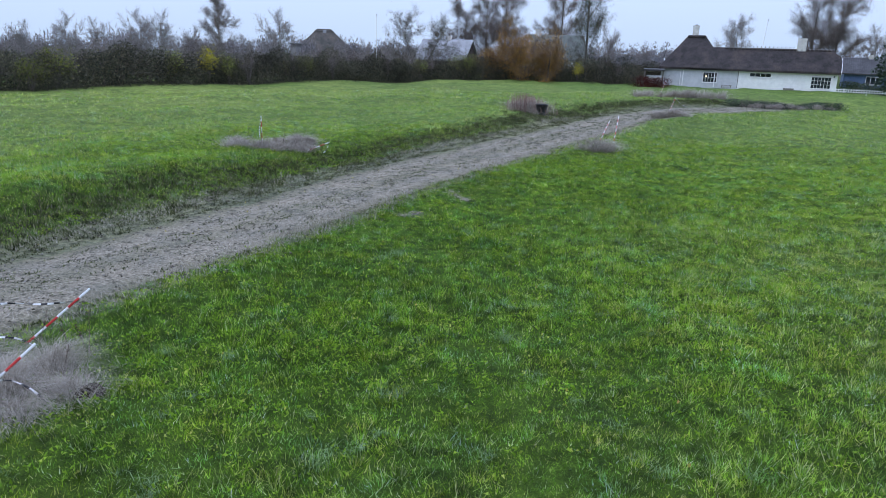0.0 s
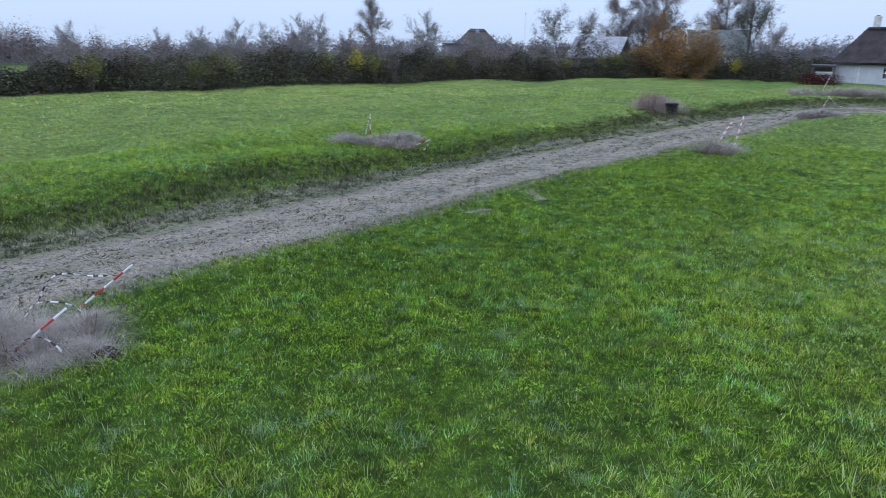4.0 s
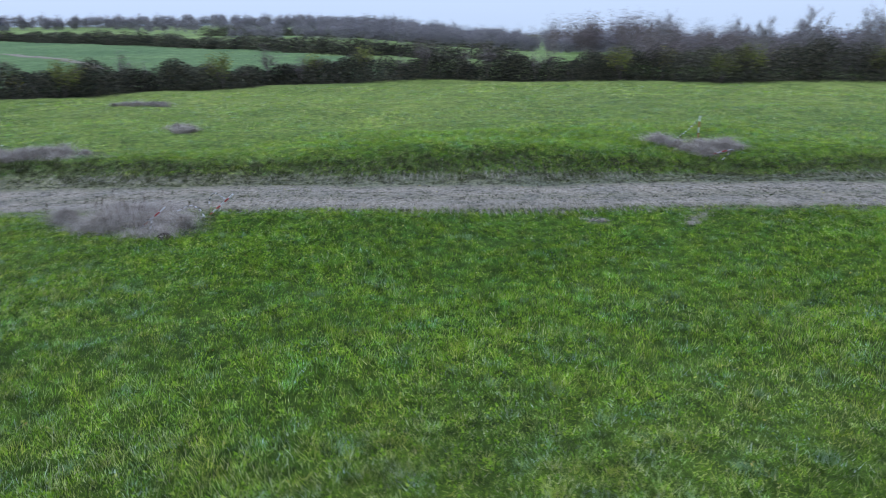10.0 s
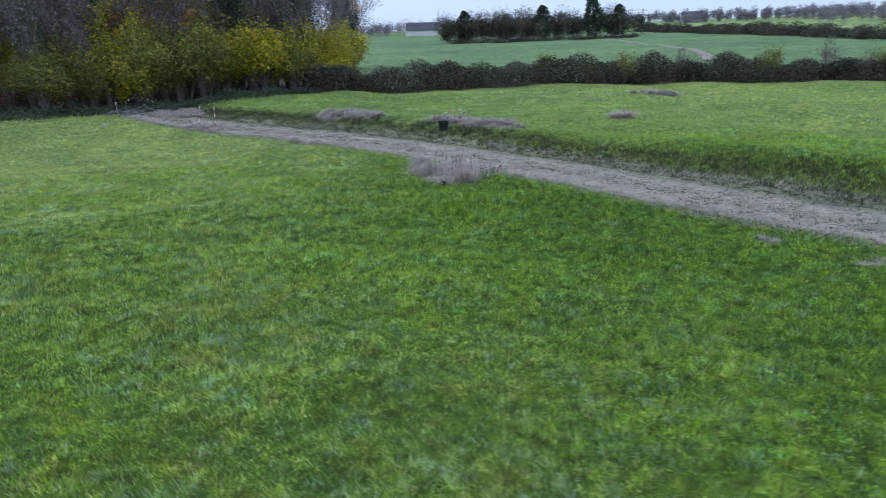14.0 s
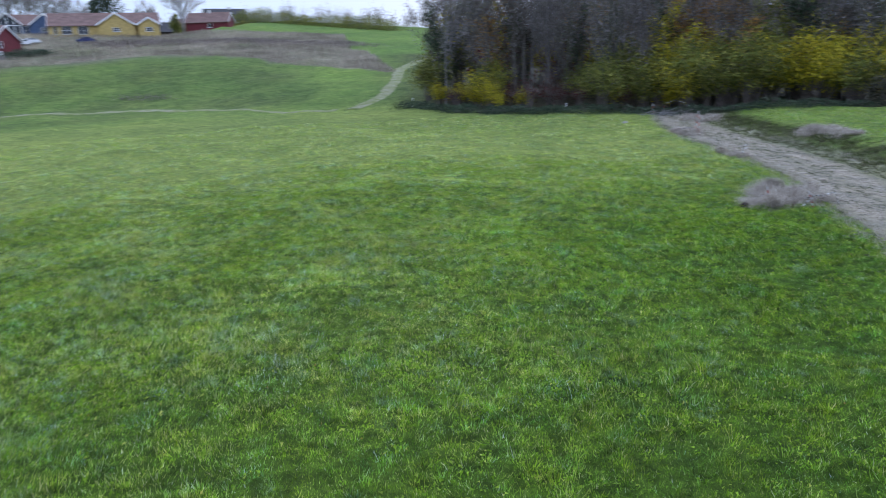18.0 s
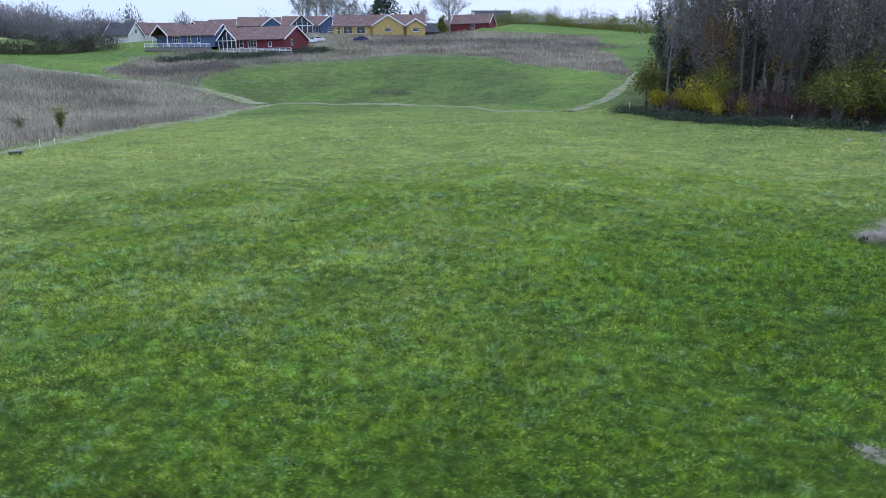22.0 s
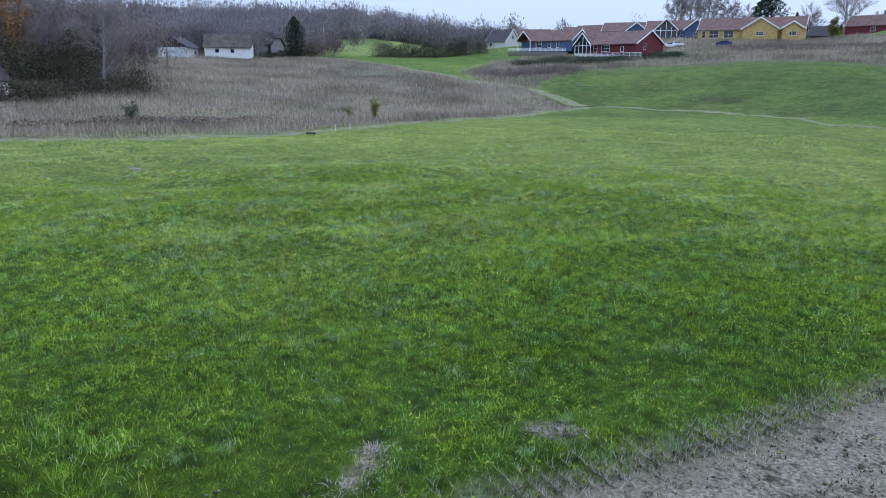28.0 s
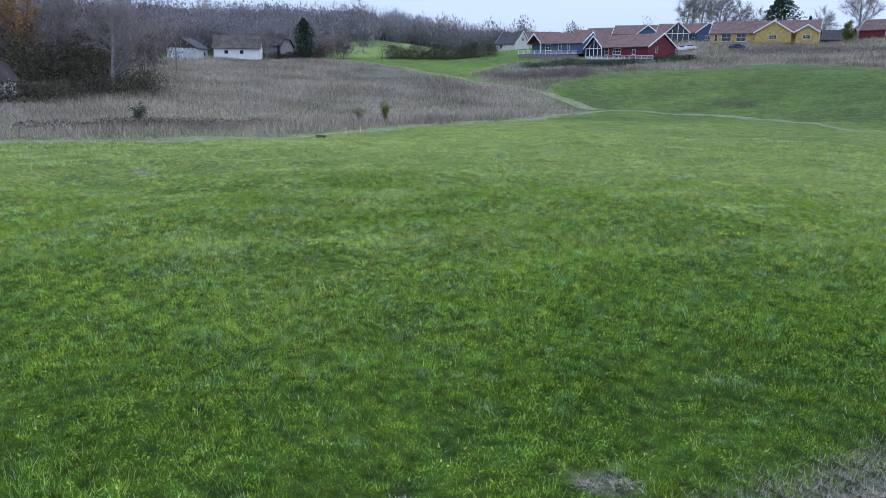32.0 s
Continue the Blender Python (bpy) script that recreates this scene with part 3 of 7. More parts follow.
def spikes(rng, base, height, width, lean, toward=None):
    """Cheaper blades: one triangle each; toward: the direction in which each leans."""
    n = len(base)
    a = rng.uniform(0, 2 * math.pi, n)
    side = np.stack([np.cos(a), np.sin(a), 0 * a], 1)
    b = a + rng.uniform(0.6, 2.5, n) if toward is None else toward
    tip = base + np.stack([np.cos(b) * height * lean, np.sin(b) * height * lean, height * np.sqrt(np.clip(1 - lean ** 2, 0.05, 1))], 1)
    v = np.stack([base - side * width[:, None] / 2, base + side * width[:, None] / 2, tip], 1)
    return v.reshape(-1, 3), np.arange(3 * n).reshape(-1, 3)


def leaves(rng, places, size, flat=0.0):
    """Small pointed leaves (two triangles folded along the middle) at places."""
    n = len(places)
    q = rng.normal(size=(n, 3))
    q[:, 2] *= 1 - flat
    q /= np.linalg.norm(q, axis=1, keepdims=True)
    p = np.cross(q, rng.normal(size=(n, 3)))
    p /= np.linalg.norm(p, axis=1, keepdims=True)
    nrm = np.cross(q, p)
    s = size[:, None]
    v = np.stack([places - q * s * 0.5, places + p * s * 0.32 + nrm * s * 0.1, places + q * s * 0.5, places - p * s * 0.32 + nrm * s * 0.1], 1)
    f = np.array([[0, 1, 2], [0, 2, 3]])
    f = f[None] + (np.arange(n) * 4)[:, None, None]
    return v.reshape(-1, 3), f.reshape(-1, 3)


def chips(rng, places, size):
    """Leaves for things far off: one pointed triangle each."""
    n = len(places)
    q = rng.normal(size=(n, 3))
    q /= np.linalg.norm(q, axis=1, keepdims=True)
    p = np.cross(q, rng.normal(size=(n, 3)))
    p /= np.linalg.norm(p, axis=1, keepdims=True)
    s = size[:, None]
    v = np.stack([places - q * s * 0.45 - p * s * 0.33, places - q * s * 0.45 + p * s * 0.33, places + q * s * 0.6], 1)
    return v.reshape(-1, 3), np.arange(3 * n).reshape(-1, 3)


def joined(*shapes):
    v, f, k = [], [], 0
    for a, b in shapes:
        v.append(a)
        f.append(np.asarray(b) + k)
        k += len(a)
    return np.concatenate(v), np.concatenate(f)


def strip_line(line, half, lift, name, label, mat, fringe=0.35, cuts=8):
    """A path laid on the ground along a line, with ragged edges."""
    rng = np.random.default_rng(len(line) * 7 + 1)
    line = np.asarray(line)
    t = np.gradient(line, axis=0)
    t /= np.linalg.norm(t, axis=1, keepdims=True)
    nrm = np.stack([-t[:, 1], t[:, 0]], 1)
    n = len(line)
    k = np.arange(n)
    wob = [sum(rng.uniform(0.3, 1) * np.sin(k * f + rng.uniform(0, 6)) for f in (0.21, 0.47, 0.93, 1.9)) * fringe * 0.45 for _ in range(2)]
    us = np.linspace(-1, 1, cuts + 1)
    v, verge = [], []
    for u in us:
        w = half + (wob[0] if u < 0 else wob[1]) * abs(u)
        p = line + nrm * (u * w)[:, None]
        v.append(np.stack([p[:, 0], p[:, 1], gz(p[:, 0], p[:, 1]) + lift - (0.05 + lift) * abs(u) ** 6], 1))
        verge.append(np.full(n, smooth(0.45, 0.95, abs(u)) + 0.35 * (1 - smooth(0.0, 0.3, abs(u)))))
    v = np.stack(v, 1).reshape(-1, 3)
    i, j = np.meshgrid(np.arange(n - 1), np.arange(cuts), indexing="ij")
    a = (i * (cuts + 1) + j).ravel()
    f = np.stack([a, a + cuts + 1, a + cuts + 2, a + 1], 1)[:, ::-1]
    ob = part(name, (v, f), mat)
    at = ob.data.attributes.new("verge", "FLOAT", "POINT")
    at.data.foreach_set("value", np.stack(verge, 1).ravel().astype(np.float32))
    ob.data.polygons.foreach_set("use_smooth", [True] * len(f))
    return tagged(ob, label, "path", kind="structure")


def inside(poly, x, y):
    """Whether places lie in a polygon."""
    r = np.zeros(np.shape(x), bool)
    for (x0, y0), (x1, y1) in zip(poly, poly[1:] + poly[:1]):
        hit = (y0 > y) != (y1 > y)
        r ^= hit & (x < (x1 - x0) * (y - y0) / ((y1 - y0) or 1e-9) + x0)
    return r


def polar(yaw, d, o=(0.0, -1.0)):
    """A place d metres from o, yaw degrees to the left of north."""
    a = radians(yaw)
    return o[0] - d * math.sin(a), o[1] + d * math.cos(a)

# ---- ground ----
REEDS = [(60, 30), (56.5, 13), (50.5, -8), (51.5, -16), (62.5, -78), (82, -88.5), (106, -86.5), (127, -89.5), (149, -91), (163, -78), (168, -60), (160, -40), (120, -8), (95, 22)]
ROUGH = [(80, -89), (90, -88.5), (104, -92), (108, -104), (113, -118), (112, -134), (84, -152), (70, -170), (30, -178), (4, -150), (0, -104), (4, -107), (13, -116), (28.5, -129), (43.6, -139), (58.7, -147), (69.6, -141), (74.5, -136.6), (78.5, -127.5), (87.6, -120), (87, -108), (85, -97)]
# patches of dead grass: x, y, half-widths along and across, turn
CLUMPS = [(-8.3, 7.3, 2.6, 1.6, 52), (-11.2, 31.0, 2.1, 1.35, 10), (0.7, 53.2, 1.9, 1.3, 50), (4.7, 37.5, 1.6, 0.9, 60), (11.8, 56.5, 1.9, 1.1, 50),
          (16.5, 76.5, 6.0, 1.8, 5), (25.5, 72.0, 5.5, 1.0, -5), (-13.2, -5.6, 1.2, 0.7, 75), (-17.0, -19.0, 2.6, 1.2, 75), (-20.4, 1.8, 4.2, 1.3, 80),
          (-22.0, -9.5, 3.4, 1.5, 85), (-24.0, -31.0, 4.0, 2.0, 60), (-2.9, 21.0, 0.55, 0.28, 30), (-1.8, 23.9, 0.8, 0.16, 120), (-27, 9, 1.6, 0.6, 0), (33.0, 12.2, 0.7, 0.4, 0),
          (-45, 6, 2.2, 1.0, 80), (0.0, 33.8, 0.9, 0.4, 60), (1.4, 35.6, 0.7, 0.35, 60)]


def clump_weight(x, y, grow=1.0):
    w = np.zeros(np.shape(x))
    for cx, cy, a, b, turn in CLUMPS:
        c, s = math.cos(radians(turn)), math.sin(radians(turn))
        u, v = (x - cx) * c + (y - cy) * s, (y - cy) * c - (x - cx) * s
        d = np.hypot(u / (a * grow), v / (b * grow)) + 0.15 * np.sin(3 * u + cx) * np.cos(2.3 * v + cy)
        w = np.maximum(w, 1 - smooth(0.45, 1.2, d))
    return w


def pale_share(x, y):
    """Where the turf is thin and yellowish."""
    th, r = bearing(x, y)
    s, _ = beside(TRACK_LINE[::2], x, y)
    lobe = 0.9 * np.exp(-((x - 18) / 9) ** 2 - ((y - 8) / 17) ** 2) + 0.8 * smooth(20, 40, r) * (1 - smooth(62, 100, r)) * smooth(150, 178, th) * (1 - smooth(262, 300, th))
    lobe = np.maximum(lobe, 0.75 * smooth(1, 8, x) * smooth(27, 19, y) * (1 - smooth(30, 50, r)))
    south = 0.7 * smooth(15, 1, y - 0.35 * (x - 5)) * smooth(0.5, 6, -s) * (1 - smooth(60, 100, r))
    return np.clip(np.maximum(lobe, south) + 0.36 * smooth(10, 30, r) * (1 - smooth(60, 100, r)) + 0.35 * smooth(14, 30, s) * (1 - smooth(64, 72, r) * (th > 25)) * (r < 130) * (th < 140), 0, 1)


def cover(x, y):
    """Shares of dry, thin and litter-covered ground."""
    th, r = bearing(x, y)
    s, along = beside(TRACK_LINE[::2], x, y)
    wav = 0.5 * np.sin(0.31 * x + 0.9 * np.sin(0.23 * y)) + 0.5 * np.sin(0.27 * y + 1.3 * np.sin(0.19 * x))
    verge = np.where(s > 0, 1 - smooth(2.6, 4.4 + 0.8 * wav, s), 1 - smooth(2.3, 2.9 + 0.4 * wav, -s)) * np.where(s > 0, 0.72, 0.7) * smooth(-60, -35, y)
    reeds = inside(REEDS, x, y) * (0.85 + 0.15 * wav)
    rough = (inside(ROUGH, x, y) | ((th > 181) & (th < 208) & (r > 160) & (r < 224))) * (0.6 + 0.3 * wav)
    dry = np.clip(np.maximum.reduce([verge, clump_weight(x, y), reeds, rough]), 0, 1)
    pale = pale_share(x, y)
    e, _ = beside(resample(WOOD_EDGE, 3), x, y)
    wood = smooth(-2.0, 3.0, e) * (th > 118) * (1 - smooth(172, 181.5, th)) * (r < 160) * (r > 55)
    h, _ = beside(resample(HEDGE, 4), x, y)
    far_n = smooth(104, 118, r) * ((th < 60) | (th > 325)) * 0.45
    hill_w = smooth(178, 190, r) * smooth(233, 236, th) * (1 - smooth(262, 280, th)) * 0.9
    mound = smooth(183, 187, th) * (1 - smooth(212, 218, th)) * smooth(84, 100, r) * (1 - smooth(165, 172, r)) * (0.28 + 0.16 * wav)
    wood = np.maximum.reduce([wood, far_n, hill_w, mound])
    litter = np.maximum(wood * 0.95, (1 - smooth(1.0, 2.6, np.abs(h))) * 0.8)
    crop = smooth(68, 74, r) * smooth(58, 66, th) * (1 - smooth(128, 136, th)) * 0.9
    # turf: share of ground that takes the painted shade under the blades
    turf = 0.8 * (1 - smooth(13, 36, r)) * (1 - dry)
    upland = crop * smooth(-12, 12, r - 165 - 7.5 * (th - 86))
    upland = np.maximum(upland, smooth(224, 226, th) * (1 - smooth(232, 233.5, th)) * smooth(186, 192, r) * (1 - smooth(262, 275, r)))
    return dry, np.clip(pale, 0, 1), np.clip(litter, 0, 1), turf, crop, upland


def build_ground():
    seg = 480
    rad = np.concatenate([np.linspace(0.5, 45, 90), 45 * 1.02 ** np.arange(1, 58), 139 * 1.05 ** np.arange(1, 73)])
    a = np.arange(seg) * 2 * math.pi / seg
    x = MID[0] + rad[:, None] * np.cos(a)
    y = MID[1] + rad[:, None] * np.sin(a)
    v = np.stack([x, y, gz(x, y)], -1).reshape(-1, 3)
    v = np.vstack([v, [[MID[0], MID[1], gz1(*MID)]]])
    i, j = np.meshgrid(np.arange(len(rad) - 1), np.arange(seg), indexing="ij")
    p, q = (i * seg + j).ravel(), (i * seg + (j + 1) % seg).ravel()
    quads = np.stack([p, p + seg, q + seg, q], 1)
    tri = np.concatenate([quads[:, [0, 1, 2]], quads[:, [0, 2, 3]],
                          np.stack([np.full(seg, len(v) - 1), np.arange(seg), (np.arange(seg) + 1) % seg], 1)])
    ob = part("ground", (v, tri), "ground")
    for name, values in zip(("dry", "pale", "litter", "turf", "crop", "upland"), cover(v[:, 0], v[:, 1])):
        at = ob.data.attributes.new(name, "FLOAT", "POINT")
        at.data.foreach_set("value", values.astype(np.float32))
    ob.data.polygons.foreach_set("use_smooth", [True] * len(tri))
    return tagged(ob, "uneven green meadow with worn and dry patches", "ground", kind="structure")


build_ground()
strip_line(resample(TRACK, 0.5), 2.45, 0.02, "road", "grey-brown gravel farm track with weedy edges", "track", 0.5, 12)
PATH_NEAR = resample([(70, 60), (60, 32), (56, 13), (49.6, -10), (51, -20), (56, -48), (61.5, -79), (52, -84), (36, -82.5), (18, -69), (11, -66.5)], 1.5)
PATH_HILL = resample([(62.0, -81.5), (72, -86), (84, -89.5), (106, -87.7), (127, -90.8), (149, -92.2)], 1.5)
PATH_WOOD = resample([(9, -64), (4, -76), (1.0, -92), (-1.5, -110), (-6, -122)], 1.5)
strip_line(PATH_NEAR, 1.0, 0.08, "footpath", "pale trodden footpath along the meadow edge", "path", 0.35, 6)
strip_line(PATH_HILL, 1.5, 0.11, "footpath", "pale trodden footpath up the hillside", "path", 0.35, 6)
strip_line(PATH_WOOD, 1.2, 0.10, "footpath", "two-rut field path beside the wood", "path", 0.3, 6)


# ---- trees and shrubs ----
def skeleton_of(rng, height, girth, fork=0.35, spread=0.75, levels=3, kids=(9, 6, 5), lengths=(0.42, 0.5, 0.55), up=0.25, trunks=1, wander=0.06):
    """Branch pieces of a tree: starts, ends, radii, level."""
    P0, P1, R0, R1, L = [], [], [], [], []

    def limb(start, way, length, radius, level):
        n = 6 if level == 0 else 4 if level == 1 else 3
        p, d = np.array(start, float), np.array(way, float)
        spots = []
        for i in range(n):
            d = d + rng.normal(size=3) * wander * (0.55 if level == 0 else 1 + 0.5 * level) + np.array([0, 0, up * (0.15 if level == 0 else 0.35)])
            d /= np.linalg.norm(d)
            e = p + d * length / n
            ra, rb = radius * (1 - 0.8 * i / n), radius * (1 - 0.8 * (i + 1) / n)
            P0.append(p), P1.append(e), R0.append(ra), R1.append(rb), L.append(level)
            spots.append((p, e, d.copy(), ra, (i + 0.5) / n))
            p = e
        if level + 1 < levels:
            count = kids[level]
            for k in range(count):
                u = (fork if level == 0 else 0.2) + (1 - (fork if level == 0 else 0.2)) * (k + rng.uniform(0.2, 0.9)) / count
                a, b, dd, ra, _ = spots[min(n - 1, int(u * n))]
                q = a + (b - a) * rng.uniform()
                side = np.cross(dd, rng.normal(size=3))
                side /= np.linalg.norm(side)
                sp = spread * rng.uniform(0.7, 1.3)
                way2 = dd * math.cos(sp) + side * math.sin(sp)
                limb(q, way2, length * lengths[level] * rng.uniform(0.7, 1.2) * (1.15 - 0.5 * u), max(0.35 * ra, 0.012), level + 1)

    for _ in range(trunks):
        lean = rng.normal(size=3) * (0.03 if trunks == 1 else 0.35)
        limb((0, 0, -0.15), np.array([0, 0, 1.0]) + lean * [1, 1, 0], height * (1 if trunks == 1 else rng.uniform(0.7, 1)), girth / (1 if trunks == 1 else 1.5), 0)
    return np.array(P0), np.array(P1), np.array(R0), np.array(R1), np.array(L)


def along(rng, p0, p1, count):
    ln = np.linalg.norm(p1 - p0, axis=1)
    i = rng.choice(len(p0), count, p=ln / ln.sum())
    u = rng.uniform(size=(count, 1))
    return p0[i] + (p1[i] - p0[i]) * u, p1[i] - p0[i]


def tree(name, seed, label, m, height=12, girth=0.2, bark="bark_dark", twig="twig", leaf=None, n_twigs=900, n_leaves=0, leaf_size=0.16, twig_len=0.7, twig_w=0.018, category="tree", group="", fuzz=0.0, **shape):
    rng = np.random.default_rng(seed)
    p0, p1, r0, r1, lv = skeleton_of(rng, height, girth, **shape)
    t = empty(name, m, label, category, group)
    low = lv <= 0
    part("trunk", tubes(p0[low], p1[low], r0[low], r1[low], 7), bark, t)
    hi = ~low
    limbs = tubes(p0[hi], p1[hi], np.maximum(r0[hi], 0.018), np.maximum(r1[hi], 0.010), 3)
    tagged(part("branchwork", limbs, bark, t), kind="stuff")
    top = lv >= 1
    if n_twigs:
        at, way = along(rng, p0[top], p1[top], n_twigs)
        at = at + rng.normal(size=at.shape) * fuzz * height * 0.6
        way = way / (np.linalg.norm(way, axis=1, keepdims=True) + 1e-6) + rng.normal(size=(n_twigs, 3)) * 0.7 + [0, 0, 0.25]
        way /= np.linalg.norm(way, axis=1, keepdims=True)
        ln = rng.uniform(0.4, 1.3, (n_twigs, 1)) * twig_len
        side = np.cross(way, rng.normal(size=(n_twigs, 3)))
        side /= np.linalg.norm(side, axis=1, keepdims=True)
        v = np.stack([at - side * twig_w / 2, at + side * twig_w / 2, at + way * ln], 1).reshape(-1, 3)
        tagged(part("twigwork", (v, np.arange(3 * n_twigs).reshape(-1, 3)), twig, t), kind="stuff")
    if n_leaves:
        at, way = along(rng, p0[top], p1[top], n_leaves)
        at = at + rng.normal(size=at.shape) * np.where(rng.uniform(size=(n_leaves, 1)) < 0.5, twig_len * 0.45, max(fuzz * height, twig_len * 0.45))
        at[:, 2] = np.maximum(at[:, 2], 0.12)
        part("crown", chips(rng, at, rng.uniform(0.6, 1.4, n_leaves) * leaf_size), leaf, t)
    return t


def conifer(name, seed, label, m, height=11, width=2.6, leaf="leaf_conifer", n=2600, size=0.38, blunt=False):
    rng = np.random.default_rng(seed)
    t = empty(name, m, label, "tree")
    part("trunk", tubes([[0, 0, -0.1]], [[0, 0, height * 0.96]], [0.02 * height], [0.03], 7), "bark_dark", t)
    u = rng.uniform(0.04, 1, n) ** 0.8
    lay = np.sin(u * height * 4.2) * 0.12 + 1
    a = rng.uniform(0, 2 * math.pi, n)
    rr = width * (np.sin(math.pi * (0.12 + 0.86 * u)) ** 0.65 * (0.85 + 0.22 * np.sin(2 * a + 9 * u) + 0.14 * np.sin(5 * a - 6 * u)) if blunt else (1 - u) ** 0.8) * lay * np.sqrt(rng.uniform(0.25, 1, n)) * (0.85 + 0.25 * np.sin(3 * a + 5 * u))
    at = np.stack([rr * np.cos(a), rr * np.sin(a), u * height - 0.12 * rr], 1)
    part("crown", chips(rng, at, rng.uniform(0.6, 1.4, n) * size), leaf, t)
    return t


def shrub(name, seed, label, m, height=2.5, spread=1.6, leaf="leaf_olive", n=1400, size=0.13, stems=14, twig="twig", group="", hollow=0.35):
    """A bush: a fan of stems from one foot, with leaves in uneven masses."""
    rng = np.random.default_rng(seed)
    t = empty(name, m, label, "shrub", group)
    a = rng.uniform(0, 2 * math.pi, stems)
    k = rng.uniform(0.15, 1, stems)
    mid = np.stack([np.cos(a) * k * spread * 0.4, np.sin(a) * k * spread * 0.4, height * rng.uniform(0.4, 0.6, stems)], 1)
    end = np.stack([np.cos(a) * k * spread * 0.95, np.sin(a) * k * spread * 0.95, height * rng.uniform(0.7, 1.05, stems) * (1.05 - 0.35 * k)], 1)
    z = np.zeros((stems, 3)) - [0, 0, 0.1]
    stem = part("stemwork", tubes(np.vstack([z, mid]), np.vstack([mid, end]), np.r_[np.full(stems, 0.03), np.full(stems, 0.02)], np.r_[np.full(stems, 0.02), np.full(stems, 0.008)], 4), twig, t)
    tagged(stem, kind="stuff")
    nt = stems * 22
    i = rng.integers(0, stems, nt)
    u = rng.uniform(0, 1, (nt, 1))
    at = mid[i] + (end[i] - mid[i]) * u
    way = rng.normal(size=(nt, 3)) + [0, 0, 0.8]
    way /= np.linalg.norm(way, axis=1, keepdims=True)
    side = np.cross(way, rng.normal(size=(nt, 3)))
    side /= np.linalg.norm(side, axis=1, keepdims=True)
    v = np.stack([at - side * 0.008, at + side * 0.008, at + way * rng.uniform(0.3, 0.9, (nt, 1)) * 0.28 * height], 1).reshape(-1, 3)
    tagged(part("twigwork", (v, np.arange(3 * nt).reshape(-1, 3)), twig, t), kind="stuff")
    if n:
        i = rng.integers(0, stems, n)
        u = rng.uniform(hollow - 0.3, 1.1, (n, 1))
        at = mid[i] + (end[i] - mid[i]) * u + rng.normal(size=(n, 3)) * [0.16 * spread, 0.16 * spread, 0.12 * height]
        at[:, 2] = np.maximum(at[:, 2], 0.06)
        part("crown", chips(rng, at, rng.uniform(0.6, 1.5, n) * size), leaf, t)
    return t


def on_ground(x, y, turn=0.0, size=1.0, sink=0.0):
    return pose(x, y, gz1(x, y) - sink, 0, 0, turn) @ Matrix.Scale(size, 4)


def hedge_body(name, label, line, height, depth, per_m, leaf, size, seed, stems=5, gap=0.25, category="hedge"):
    """A field hedge along a line: stems, twigs that stand out at the top, and leaves in uneven masses."""
    rng = np.random.default_rng(seed)
    line = resample(line, 2.0)
    seg = np.linalg.norm(np.diff(line, axis=0), axis=1)
    run = np.r_[0, np.cumsum(seg)]
    total = run[-1]

    def place(s):
        return np.stack([np.interp(s, run, line[:, 0]), np.interp(s, run, line[:, 1])], 1)

    def top(s):
        return height * (0.80 + 0.16 * np.sin(0.55 * s + 2 * np.sin(0.17 * s)) + 0.12 * np.sin(1.7 * s + 1) + 0.10 * np.sin(0.08 * s))

    t = tagged(new(name), label, category, kind="stuff")
    n = int(total * per_m)
    lumps = rng.uniform(0, total, int(total * 5))
    s = rng.choice(lumps, n) + rng.normal(size=n) * 0.55
    s = np.clip(s, 0, total)
    p = place(s)
    q = rng.normal(size=(n, 2)) * depth * 0.38
    h = rng.uniform(0.0, 1, n) ** 1.15
    p = p + q * (1.1 - 0.5 * h)[:, None]
    z = gz(p[:, 0], p[:, 1]) + h * top(s) * (1 - 0.25 * np.clip(np.hypot(q[:, 0], q[:, 1]) / depth, 0, 1))
    part("foliage", chips(rng, np.column_stack([p, z]), rng.uniform(0.6, 1.5, n) * size), leaf, t)
    k = int(total * stems)
    s = rng.uniform(0, total, k)
    p = place(s) + rng.normal(size=(k, 2)) * depth * 0.3
    g = gz(p[:, 0], p[:, 1])
    a = np.column_stack([p, g - 0.05])
    b = a + np.column_stack([rng.normal(size=(k, 2)) * 0.5, top(s) * rng.uniform(0.5, 0.95, k)])
    part("stemwork", tubes(a, b, np.full(k, 0.035), np.full(k, 0.008), 3), "twig", t)
    k = int(total * stems * 9)
    s = rng.uniform(0, total, k)
    p = place(s) + rng.normal(size=(k, 2)) * depth * 0.35
    g = gz(p[:, 0], p[:, 1]) + top(s) * rng.uniform(0.25, 0.98, k)
    a = np.column_stack([p, g])
    w = rng.normal(size=(k, 3)) * [0.45, 0.45, 0.3] + [0, 0, 0.3]
    side = rng.normal(size=(k, 3)) * 0.008
    v = np.stack([a - side, a + side, a + w * rng.uniform(0.4, 1.0, (k, 1))], 1).reshape(-1, 3)
    part("twigwork", (v, np.arange(3 * k).reshape(-1, 3)), "twig", t)
    return t


hedge_body("field_hedge", "long unclipped dark field hedge, half bare", HEDGE[0:7], 3.2, 2.4, 1500, "leaf_hedge", 0.17, 11)
hedge_body("field_hedge", "tall dark hedge of brambles and bare shrubs before the gardens", HEDGE[6:], 3.9, 2.8, 1900, "leaf_hedge", 0.15, 13, stems=5)
hedge_body("bramble_bank", "low dark bramble bank along the wood edge", [(x + 1.5, y + 2.2) for x, y in WOOD_EDGE[1:-2]] + [(-62, -26)], 1.1, 2.2, 300, "leaf_bramble", 0.16, 12, stems=2)

